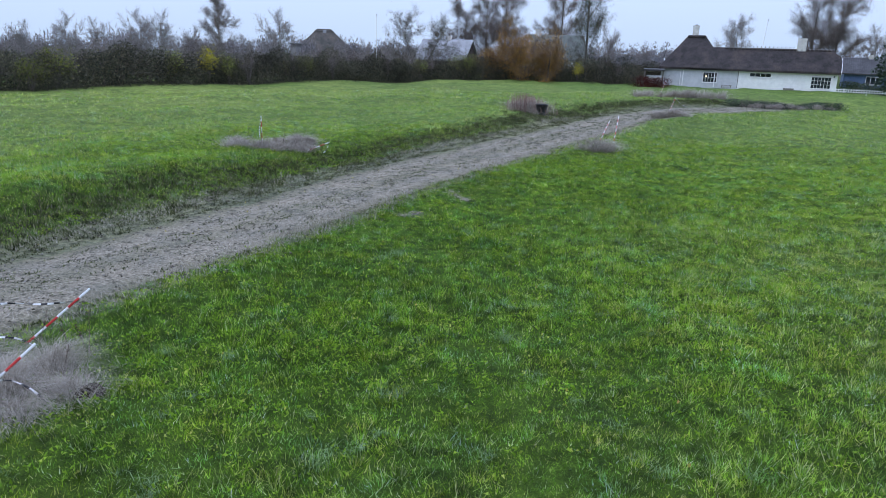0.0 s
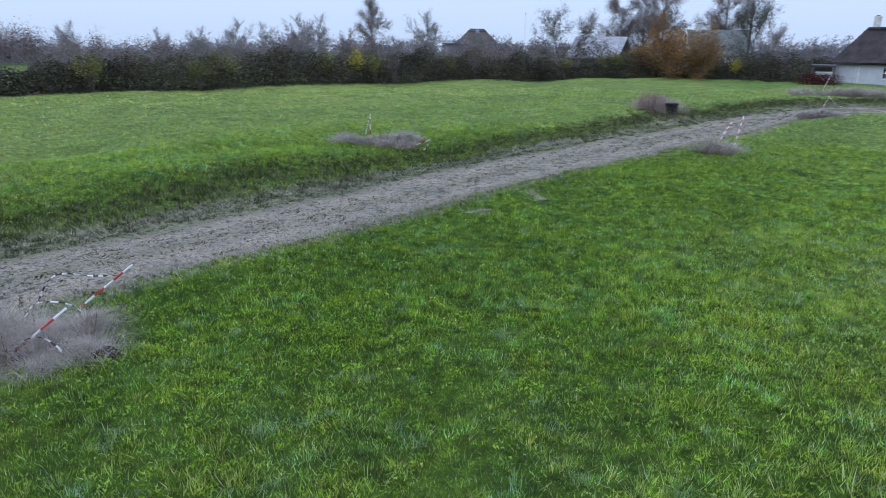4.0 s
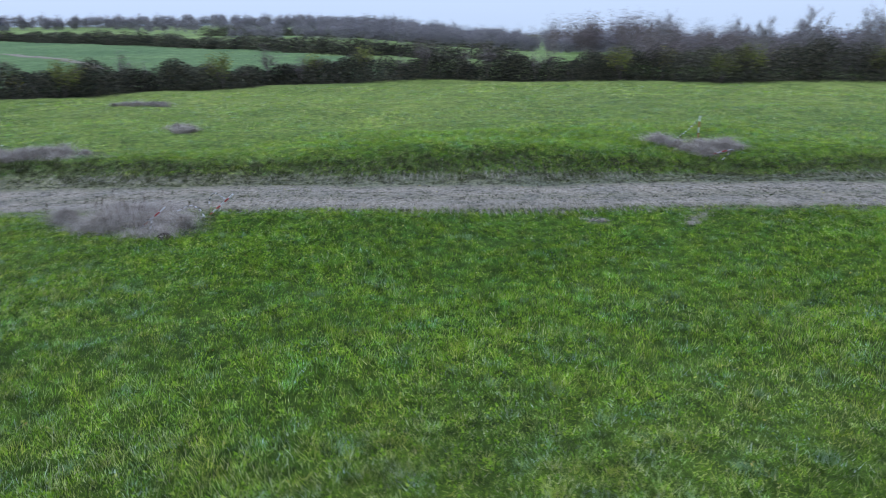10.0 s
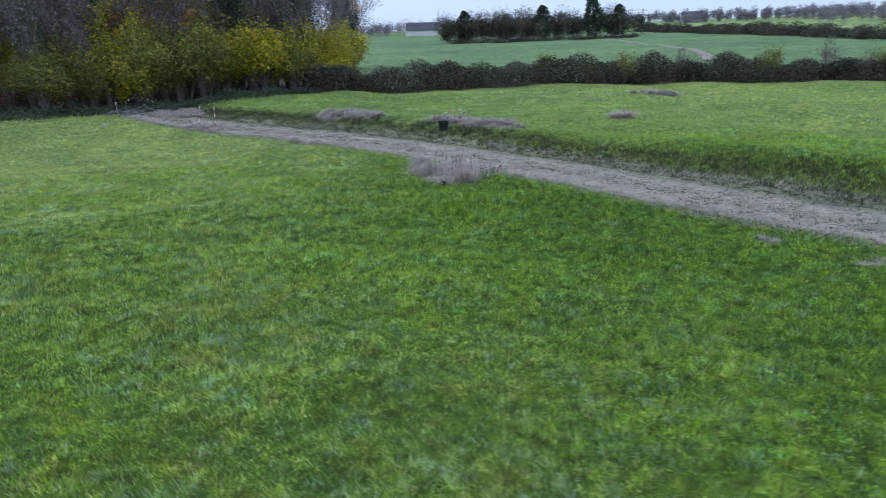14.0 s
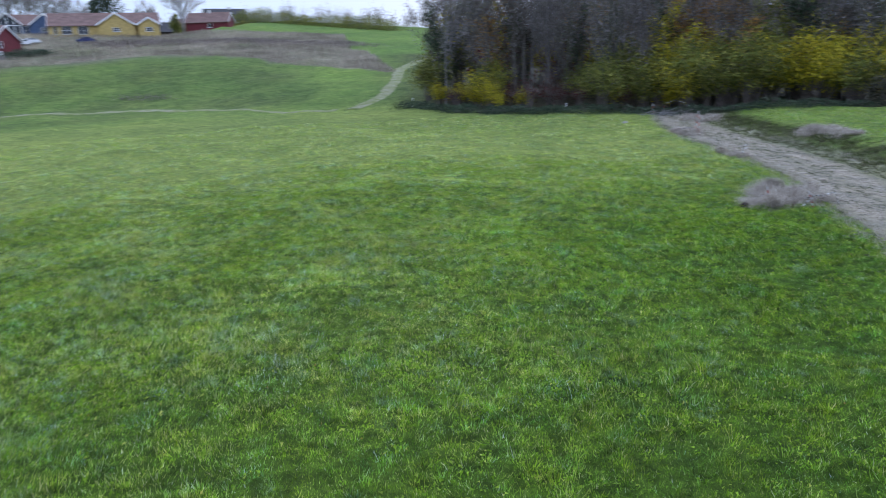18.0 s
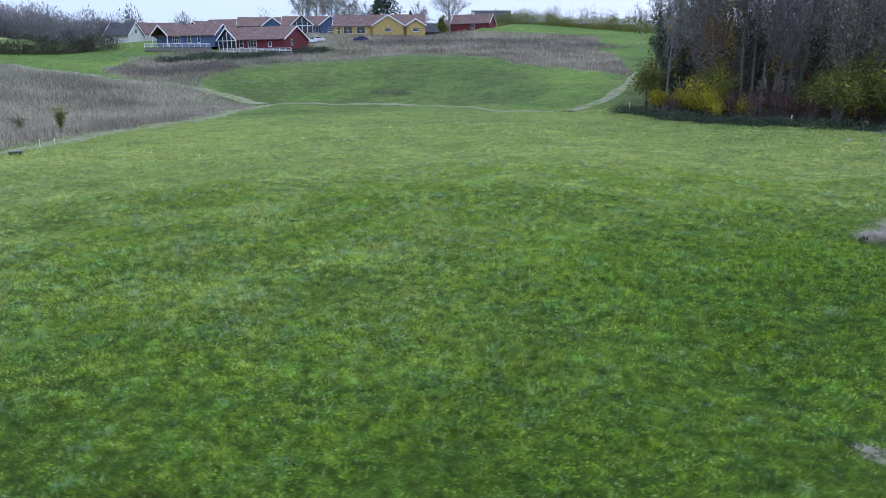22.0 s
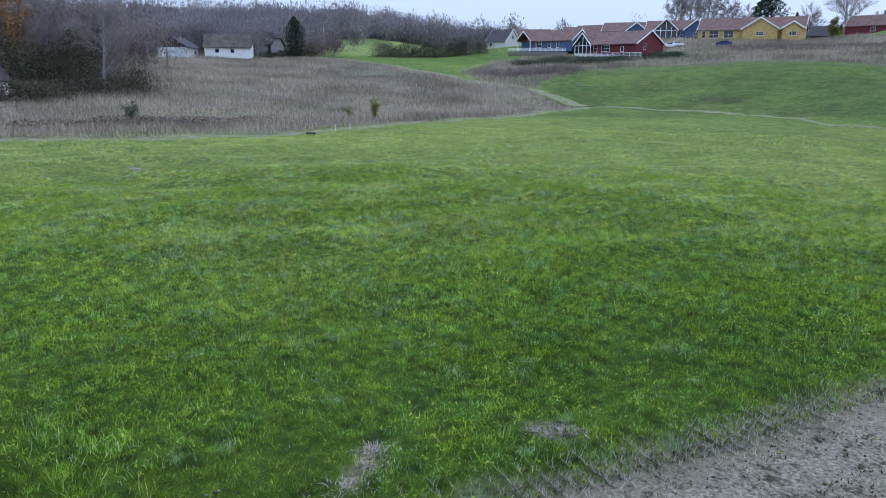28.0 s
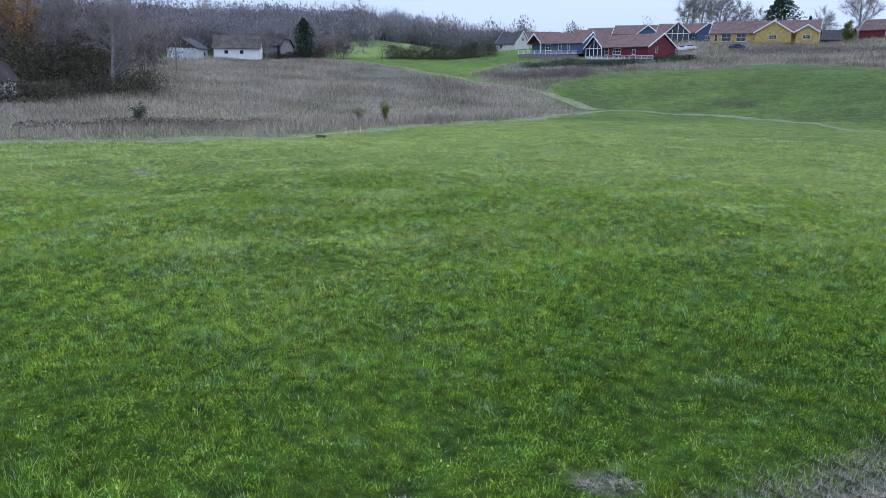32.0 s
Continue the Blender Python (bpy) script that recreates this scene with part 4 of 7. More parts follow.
# wood: prototypes, then copies along and behind its edge
rngw = np.random.default_rng(5)
WOOD_GROUP = "trees of the wood"
# Pale leaf_far twigs lighten these trees, painting haze into the wood.
wood_protos = [
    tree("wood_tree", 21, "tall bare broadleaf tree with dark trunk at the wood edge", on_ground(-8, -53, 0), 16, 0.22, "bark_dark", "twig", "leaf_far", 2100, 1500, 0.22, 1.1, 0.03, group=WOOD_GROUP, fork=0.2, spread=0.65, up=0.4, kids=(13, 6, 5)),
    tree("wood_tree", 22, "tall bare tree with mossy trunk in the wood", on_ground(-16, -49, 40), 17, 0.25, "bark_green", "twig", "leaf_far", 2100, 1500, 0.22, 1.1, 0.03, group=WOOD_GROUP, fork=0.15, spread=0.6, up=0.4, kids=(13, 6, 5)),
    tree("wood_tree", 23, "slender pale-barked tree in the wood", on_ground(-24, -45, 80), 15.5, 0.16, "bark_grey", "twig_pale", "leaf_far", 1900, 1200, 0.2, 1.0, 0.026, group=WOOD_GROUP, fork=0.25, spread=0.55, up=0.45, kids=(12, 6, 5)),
    tree("wood_tree", 24, "wood tree keeping rusty orange autumn leaves", on_ground(-27, -52, 120), 13, 0.2, "bark_dark", "twig", "leaf_orange", 1000, 2000, 0.24, 0.9, 0.02, group=WOOD_GROUP, fork=0.2, spread=0.8, up=0.25),
    tree("wood_tree", 25, "dense dark ivy-grown tree in the wood", on_ground(-12, -56, 10), 13, 0.24, "bark_dark", "twig", "leaf_bramble", 1200, 1900, 0.26, 0.8, 0.02, group=WOOD_GROUP, fork=0.1, spread=0.7, up=0.3, lengths=(0.25, 0.5, 0.5)),
]
spots = []
edge = resample(WOOD_EDGE, 2.2)
etan = np.gradient(edge, axis=0)
etan /= np.linalg.norm(etan, axis=1, keepdims=True)
back = np.stack([etan[:, 1], -etan[:, 0]], 1)
back *= np.sign((back * (edge - np.array(MID))).sum(1))[:, None]
for row, (depth, every) in enumerate([(2.5, 1), (6.5, 1), (11, 2), (17, 2), (25, 2), (36, 3)]):
    for e, b in list(zip(edge, back))[::every]:
        p = e + b * (depth + rngw.uniform(-1.8, 1.8)) + rngw.normal(size=2) * 0.8
        seen = math.degrees(math.atan2(19.3 - p[0], p[1] - 19.5)) % 360
        if rngw.uniform() < 0.8 and seen > 126.5 and p[0] < -1.2:
            spots.append((p, row))
for p, row in spots:
    pick = rngw.choice(5, p=[0.27, 0.23, 0.24, 0.16, 0.10])
    copy_thing(wood_protos[pick], on_ground(p[0], p[1], rngw.uniform(0, 360), rngw.uniform(0.78, 1.15)))

SHRUB_GROUP = "shrubs along the wood edge"
shrub_protos = [
    shrub("wood_shrub", 31, "tall hazel shrub with bright yellow leaves", on_ground(-25.5, -38.5), 5.2, 2.7, "leaf_yellow", 2600, 0.20, 18, group=SHRUB_GROUP),
    shrub("wood_shrub", 32, "olive-green leafy shrub at the wood edge", on_ground(-18, -41.5), 5.4, 2.8, "leaf_olive", 2600, 0.20, 18, group=SHRUB_GROUP),
    shrub("wood_shrub", 33, "small yellowing shrub at the wood edge", on_ground(-8, -49), 2.4, 1.5, "leaf_yellow", 900, 0.16, 12, group=SHRUB_GROUP),
    shrub("wood_shrub", 34, "dark bare shrub at the wood edge", on_ground(-4, -55.5), 2.8, 1.8, "leaf_maroon", 300, 0.14, 22, group=SHRUB_GROUP),
]
for i, (e, b) in enumerate(zip(edge, back)):
    f = i / len(edge)
    for k in range(4 if f > 0.3 else 2):
        p = e + b * rngw.uniform(-0.8, 3.5) + etan[i] * rngw.uniform(-1, 1)
        if math.degrees(math.atan2(19.3 - p[0], p[1] - 19.5)) % 360 < 127 or p[0] > -0.5:
            continue
        big = f > 0.28
        pick = rngw.choice(4, p=[0.62, 0.32, 0.03, 0.03] if f > 0.5 else [0.25, 0.63, 0.06, 0.06] if big else [0.05, 0.15, 0.35, 0.45])
        copy_thing(shrub_protos[pick], on_ground(p[0], p[1], rngw.uniform(0, 360), rngw.uniform(0.8, 1.3)))

# undergrowth inside the wood
for i in range(0, len(edge), 2):
    for k in range(2):
        p = edge[i] + back[i] * rngw.uniform(6, 30) + rngw.normal(size=2) * 1.5
        if math.degrees(math.atan2(19.3 - p[0], p[1] - 19.5)) % 360 < 127 or p[0] > -3:
            continue
        pick = rngw.choice(4, p=[0.25, 0.4, 0.05, 0.3])
        copy_thing(shrub_protos[pick], on_ground(p[0], p[1], rngw.uniform(0, 360), rngw.uniform(1.1, 2.0) * (2.0 if pick > 1 else 1.2)))

yt = tree("yellow_maple", 26, "small maple with bright yellow autumn leaves at the wood edge", on_ground(*polar(154.5, 83, (10.7, 33.4))), 9.5, 0.14, "bark_grey", "twig_pale", "leaf_yellow", 700, 2600, 0.24, 0.9, 0.02, fork=0.1, spread=0.85, up=0.2, kids=(14, 6, 5))
for yaw, d, s in ((152.8, 84, 0.8), (143.5, 86, 0.6), (140.2, 86, 0.72), (138.0, 86, 0.66), (148.0, 85, 0.6)):
    copy_thing(yt, on_ground(*polar(yaw, d, (10.7, 33.4)), 70 * yaw, s))

# ---- buildings ----
def window(parent, m, w, h, nx=2, ny=2, frame_mat="white_paint", bar=0.05, depth=0.07):
    """A casement window set into a wall: frame with glazing bars, sill and panes. Its own x along the wall, y outward, z up."""
    f = 0.07
    bm = bmesh.new()
    rings = []
    for y in (0, depth):
        for k in (0, f):
            rings.append([bm.verts.new(q) for q in ((-w / 2 + k, y, k), (w / 2 - k, y, k), (w / 2 - k, y, h - k), (-w / 2 + k, y, h - k))])
    for a, b in ((0, 1), (1, 3), (3, 2), (2, 0)):
        for i in range(4):
            bm.faces.new((rings[a][i], rings[a][(i + 1) % 4], rings[b][(i + 1) % 4], rings[b][i]))
    bmesh.ops.recalc_face_normals(bm, faces=bm.faces)
    fr = part("window", bm, frame_mat, parent)
    for i in range(1, nx):
        x = -w / 2 + w * i / nx
        part("glazing_bar", boxes((x - bar / 2, x + bar / 2, 0.01, depth - 0.015, f, h - f)), frame_mat, fr)
    for j in range(1, ny):
        z = h * j / ny
        part("glazing_bar", boxes((-w / 2 + f, w / 2 - f, 0.012, depth - 0.018, z - bar / 2, z + bar / 2)), frame_mat, fr)
    fr.matrix_local = m
    part("pane", boxes((-w / 2 + f * 0.6, w / 2 - f * 0.6, 0.004, 0.02, f * 0.6, h - f * 0.6)), "glass", fr)
    part("sill", boxes((-w / 2 - 0.06, w / 2 + 0.06, -0.01, depth + 0.06, -0.06, -0.003), bevel=0.008), frame_mat, fr)
    return fr


def door(parent, m, w, h, mat="white_paint", glazed=True):
    d = part("door", boxes((-w / 2, w / 2, 0, 0.06, 0, h), bevel=0.008), mat, parent)
    d.matrix_local = m
    if glazed:
        part("pane", boxes((-w / 2 + 0.14, w / 2 - 0.14, 0.055, 0.068, h * 0.35, h - 0.16)), "glass", d)
    part("handle", boxes((w / 2 - 0.12, w / 2 - 0.04, 0.06, 0.11, h * 0.47, h * 0.5)), "ridge", d)
    return d


def side(L, W, face, along_wall, z):
    """The pose of a thing on one face of a box-shaped house: front (-y), back, east, west."""
    return {"front": pose(along_wall, -W / 2, z, 0, 0, 180), "back": pose(along_wall, W / 2, z),
            "east": pose(L / 2, along_wall, z, 0, 0, -90), "west": pose(-L / 2, along_wall, z, 0, 0, 90)}[face]


def gabled_walls(L, W, h, rh, thick=0.3, hip=0.0):
    """Outer walls as one shell with gables; hip is the share of the gable that is cut off by a hipped roof."""
    bm = bmesh.new()
    for y0, y1 in ((-W / 2, -W / 2 + thick), (W / 2 - thick, W / 2)):
        box(bm, -L / 2, L / 2, y0, y1, -0.6, h)
    g = rh * (1 - hip)
    half = W / 2 - thick
    for x0, x1 in ((-L / 2, -L / 2 + thick), (L / 2 - thick, L / 2)):
        cut = half * hip
        ring = [(-half, -0.6), (half, -0.6), (half, h)] + ([(cut, h + g), (-cut, h + g)] if hip > 0.02 else [(0, h + g)]) + [(-half, h)]
        prism(bm, [(x0, y, z) for y, z in ring], [(x1, y, z) for y, z in ring])
    return bm


def gabled_roof(L, W, h, rh, over=0.45, gable_over=0.35, thick=0.18, hip=0.0, hip_run=0.0):
    """Two slabs that meet in the ridge, or a hipped roof when hip is above 0 (share of the height that is hipped)."""
    bm = bmesh.new()
    k = rh / (W / 2)
    ye, ze = W / 2 + over, h - over * k
    xe = L / 2 + gable_over
    if hip <= 0:
        for s in (-1, 1):
            a = [(0, h + rh), (s * ye, ze), (s * ye, ze + thick), (0, h + rh + thick * 1.1)]
            if s > 0:
                a = a[::-1]
            prism(bm, [(-xe, y, z) for y, z in a], [(xe, y, z) for y, z in a])
        return bm
    run = hip_run or W / 2 * hip
    zb = h + rh * (1 - hip) if hip < 0.99 else ze
    yb = ye * (h + rh - zb) / (h + rh - ze)
    outer = []
    for lift in (thick, 0.0):
        r0, r1 = (-xe + run, 0, h + rh + lift), (xe - run, 0, h + rh + lift)
        c = [(-xe, -yb, zb + lift), (-xe, yb, zb + lift), (xe, yb, zb + lift), (xe, -yb, zb + lift)]
        e = [(-xe, -ye, ze + lift), (-xe, ye, ze + lift), (xe, ye, ze + lift), (xe, -ye, ze + lift)]
        outer.append((r0, r1, c, e))
    vs = [[bm.verts.new(p) for p in (o[0], o[1], *o[2], *o[3])] for o in outer]
    for q, flip in ((vs[0], False), (vs[1], True)):
        r0, r1, c0, c1, c2, c3, e0, e1, e2, e3 = q
        faces = [(r0, c1, c0), (r1, c3, c2), (r0, r1, c2, c1), (r1, r0, c0, c3)]
        if hip < 0.99:
            faces += [(c1, c2, e2, e1), (c3, c0, e0, e3)]
        else:
            faces = [(r0, e1, e0), (r1, e3, e2), (r0, r1, e2, e1), (r1, r0, e0, e3)]
        for f in faces:
            bm.faces.new(f[::-1] if flip else f)
    if hip < 0.99:
        rim = [6, 9, 5, 4, 8, 7, 3, 2]
    else:
        rim = [6, 9, 8, 7]
    for a, b in zip(rim, rim[1:] + rim[:1]):
        bm.faces.new((vs[0][a], vs[0][b], vs[1][b], vs[1][a]))
    bmesh.ops.delete(bm, geom=[v for v in bm.verts if not v.link_faces], context="VERTS")
    bmesh.ops.recalc_face_normals(bm, faces=bm.faces)
    return bm


def chimney(parent, x, y, z0, z1, w=0.55, mat="brick_white"):
    bm = boxes((x - w / 2, x + w / 2, y - w / 2, y + w / 2, z0, z1), bevel=0.01)
    box(bm, x - w / 2 - 0.06, x + w / 2 + 0.06, y - w / 2 - 0.06, y + w / 2 + 0.06, z1 - 0.22, z1 - 0.1)
    c = part("chimney", bm, mat, parent)
    part("chimney_pot", boxes((x - w / 4, x + w / 4, y - w / 4, y + w / 4, z1 - 0.02, z1 + 0.12)), "tape_black", c)
    return c


def house(name, label, m, L, W, h, rh, wall, roof, hip=0.0, windows=(), doors=(), chimneys=(), over=0.45, trim="white_paint", hip_run=0.0, bargeboards=True, category="house", thick=0.18):
    t = empty(name, m, label, category)
    part("wall", gabled_walls(L, W, h, rh, hip=hip), wall, t)
    part("roof", gabled_roof(L, W, h, rh, over=over, hip=hip, hip_run=hip_run, thick=thick), roof, t)
    if hip <= 0 and bargeboards:
        k = rh / (W / 2)
        for x in (-L / 2 - 0.36, L / 2 + 0.36):
            for s in (-1, 1):
                bm = bmesh.new()
                ye, ze = W / 2 + over, h - over * k
                ring = [(0, h + rh - 0.14), (s * ye, ze - 0.14), (s * ye, ze + thick + 0.02), (0, h + rh + thick + 0.04)]
                prism(bm, [(x - 0.04, y, z) for y, z in ring], [(x + 0.04, y, z) for y, z in ring])
                bmesh.ops.recalc_face_normals(bm, faces=bm.faces)
                part("bargeboard", bm, trim, t)
    for face, a, z, w, hh, nx, ny in windows:
        window(t, side(L, W, face, a, z), w, hh, nx, ny, trim)
    for face, a, w, hh, mat in doors:
        door(t, side(L, W, face, a, 0.02), w, hh, mat)
    for x, y, z0, z1, w in chimneys:
        chimney(t, x, y, z0, z1, w)
    return t


def facing(yaw, d, o, z=None, turn=0.0):
    """A house d metres from o in direction yaw, its front turned to o (and then by turn degrees)."""
    x, y = polar(yaw, d, o)
    return pose(x, y, gz1(x, y) if z is None else z, 0, 0, yaw + turn)


START, LATE = (0.3, -0.9), (-8.9, 29.7)

# white thatched farmhouse with a hipped wing
FARM = facing(-18.8, 113, START, turn=0) @ Matrix.Scale(0.83, 4)
FARM_MID = -4.4
farmhouse = house("thatched_farmhouse", "long low white farmhouse under a dark thatched roof", FARM @ pose(FARM_MID, -0.7, 0), 24.2, 6.2, 3.35, 2.9, "whitewash", "thatch", hip=0.55,
                  windows=[("front", -3.7 - FARM_MID, 1.95, 3.3, 0.66, 4, 1), ("front", 5.4 - FARM_MID, 0.5, 2.9, 1.85, 6, 3)], trim="white_paint",
                  chimneys=[(1.85 - FARM_MID, 0.3, 5.0, 8.3, 1.35)], over=0.6, thick=0.34, hip_run=1.5)
rb = bmesh.new()
for i in range(26):
    x = -9.2 - FARM_MID + i * 0.62
    for s in (-1, 1):
        vs = box(rb, x - 0.06, x + 0.06, -0.06, 0.06, 0, 1.0)
        bmesh.ops.transform(rb, matrix=pose(0, s * 0.05, 6.66, s * 56, 0, 0) @ Matrix.Translation((0, 0, -0.62)), verts=vs)
part("ridge_sticks", rb, "ridge", farmhouse, "crossed oak ridge sticks")
part("ridge_straw", boxes((-10.0 - FARM_MID, 6.4 - FARM_MID, -0.35, 0.35, 6.25, 6.6), bevel=0.12), "thatch", farmhouse)
# Added panel: shade under the eaves, put into a grey wall colour.
part("eave_shade_panel", boxes((-16.4 - FARM_MID, -7.1 - FARM_MID, -3.13, -3.103, -0.2, 2.9)), "grey_and_shaded_wall", farmhouse, "grey panel painting the shade of the eaves on the white wall")
part("veranda_post", boxes((-10.9 - FARM_MID, -10.75 - FARM_MID, -3.6, -3.45, 0, 2.9)), "white_paint", farmhouse)
part("bench", boxes((-5.2, -3.5, -3.9, -3.5, 0.38, 0.44), (-5.1, -5.02, -3.85, -3.55, 0, 0.38), (-3.7, -3.62, -3.85, -3.55, 0, 0.38)), "timber", farmhouse)
part("downpipe", boxes((-2.75, -2.67, -3.2, -3.11, 0, 2.9)), "ridge", farmhouse)
part("outdoor_lamp", boxes((11.5, 11.7, -3.25, -3.11, 2.3, 2.55)), "tape_black", farmhouse)
part("wall_crate", boxes((4.4, 6.0, -3.5, -3.11, 0.0, 0.35)), "timber", farmhouse)
# The wing walls are grey as well, painting the same eave shade.
wing = house("farmhouse_wing", "hipped thatched wing of the white farmhouse", FARM @ pose(-15.0, 1.35, 0.0), 9.6, 10.3, 3.35, 4.8, "grey_and_shaded_wall", "thatch", hip=1.0, chimneys=[(-0.3, 0, 7.0, 10.2, 0.95)], over=0.6, hip_run=3.7, thick=0.34,
             )
window(farmhouse, side(24.2, 6.2 + 0.06, "front", -7.2, 0.75), 2.3, 1.7, 5, 2)
part("lamp", boxes((-7.9, -7.7, -3.24, -3.2, 1.6, 1.9)), "glow", farmhouse, "small warm lit lamp in the window")
part("ridge_straw", boxes((-1.5, 1.5, -0.6, 0.6, 8.0, 8.55), bevel=0.15), "thatch", wing)
part("veranda_post", boxes((-1.1, -0.95, -5.2, -5.05, 0, 2.6)), "white_paint", wing)
carport = empty("carport", facing(-10.2, 108, START), "flat-roofed open carport beside the farmhouse", "carport")
part("roof", boxes((-2.2, 0.7, -2.6, 2.6, 2.2, 2.4), bevel=0.02), "roof_dark", carport)
for x in (-2.0, 0.5):
    for y in (-2.3, 2.3):
        part("post", boxes((x - 0.07, x + 0.07, y - 0.07, y + 0.07, -0.2, 2.21)), "timber", carport)
part("white_trailer", boxes((-1.7, 0.3, -1.6, 1.2, 1.05, 1.5), (-1.6, 0.2, -1.4, 1.0, 0.45, 1.05), bevel=0.06), "white_paint", carport)

# picket fence right of the farmhouse
fx, fy = polar(-23.0, 110, START)
fence = empty("picket_fence", pose(fx, fy, gz1(fx, fy), 0, 0, -24), "low white picket fence by the farmhouse", "fence")
for i in range(44):
    part("picket", boxes((i * 0.3 - 3.2, i * 0.3 - 3.1, -0.02, 0.01, 0.06, 0.55 + 0.03 * (i % 3))), "white_paint", fence)
for z in (0.15, 0.4):
    part("rail", boxes((-3.3, 9.9, 0.012, 0.05, z, z + 0.08)), "white_paint", fence)
for i in range(6):
    part("post", boxes((-3.3 + i * 2.6, -3.2 + i * 2.6, 0.052, 0.15, -0.2, 0.6)), "white_paint", fence)
house("neighbour_house", "low grey-blue house with dark sheet roof", facing(-25.2, 132, START, turn=6), 13, 7, 2.5, 2.0, "boards_blue", "roof_dark", windows=[("front", -2.5, 0.8, 2.0, 1.2, 3, 1), ("front", 3.0, 0.8, 1.2, 1.2, 2, 1)], chimneys=[(-3, 0, 4.0, 5.2, 0.6)])
house("outbuilding", "low dark shed with sheet roof behind the hedge", facing(-7.6, 128, START, turn=4), 12, 5, 2.1, 1.3, "boards_dark", "roof_dark")

# houses behind the northern hedge
hut = house("thatched_cottage", "cottage with a steep hipped thatched roof", facing(15.5, 150, START, turn=20), 10.6, 9.0, 2.4, 4.7, "boards_grey", "thatch_brown", hip=1.0, hip_run=4.2, over=0.6, thick=0.35,
            windows=[("front", 0, 0.8, 1.4, 1.1, 2, 2)])
part("ridge_straw", boxes((-1.9, 1.9, -0.6, 0.6, 6.7, 7.15), bevel=0.15), "thatch_brown", hut)
part("dormer", boxes((-6.4, -2.8, -1.4, 1.4, 2.2, 4.4), bevel=0.03), "boards_grey", hut)
part("dormer_roof", boxes((-6.8, -2.6, -1.8, 1.8, 4.4, 4.55)), "roof_dark", hut)
part("roof_light", boxes((-0.5, 0.2, -0.75, -0.61, 6.5, 7.25)), "roof_grey", hut)
house("grey_roofed_house", "house with pale grey sheet roof and dark gable", facing(6.0, 146, START, turn=-22), 10, 7.4, 2.5, 3.4, "boards_dark", "roof_grey", windows=[("west", 0, 3.0, 1.0, 1.0, 2, 2)], chimneys=[(0.4, 0, 5.4, 6.8, 0.7)], bargeboards=False)
house("green_roofed_house", "house with mossy tiled roof and white windows", facing(-2.3, 138, START, turn=18), 10, 8, 3.0, 3.9, "whitewash", "roof_green", windows=[("east", -1.0, 3.6, 0.9, 1.1, 2, 2), ("east", 0.6, 3.6, 0.9, 1.1, 2, 2)], chimneys=[(-3.4, 0, 6.3, 8.0, 0.8)])

# holiday houses on the southern hillside
HG = "holiday houses on the hillside"


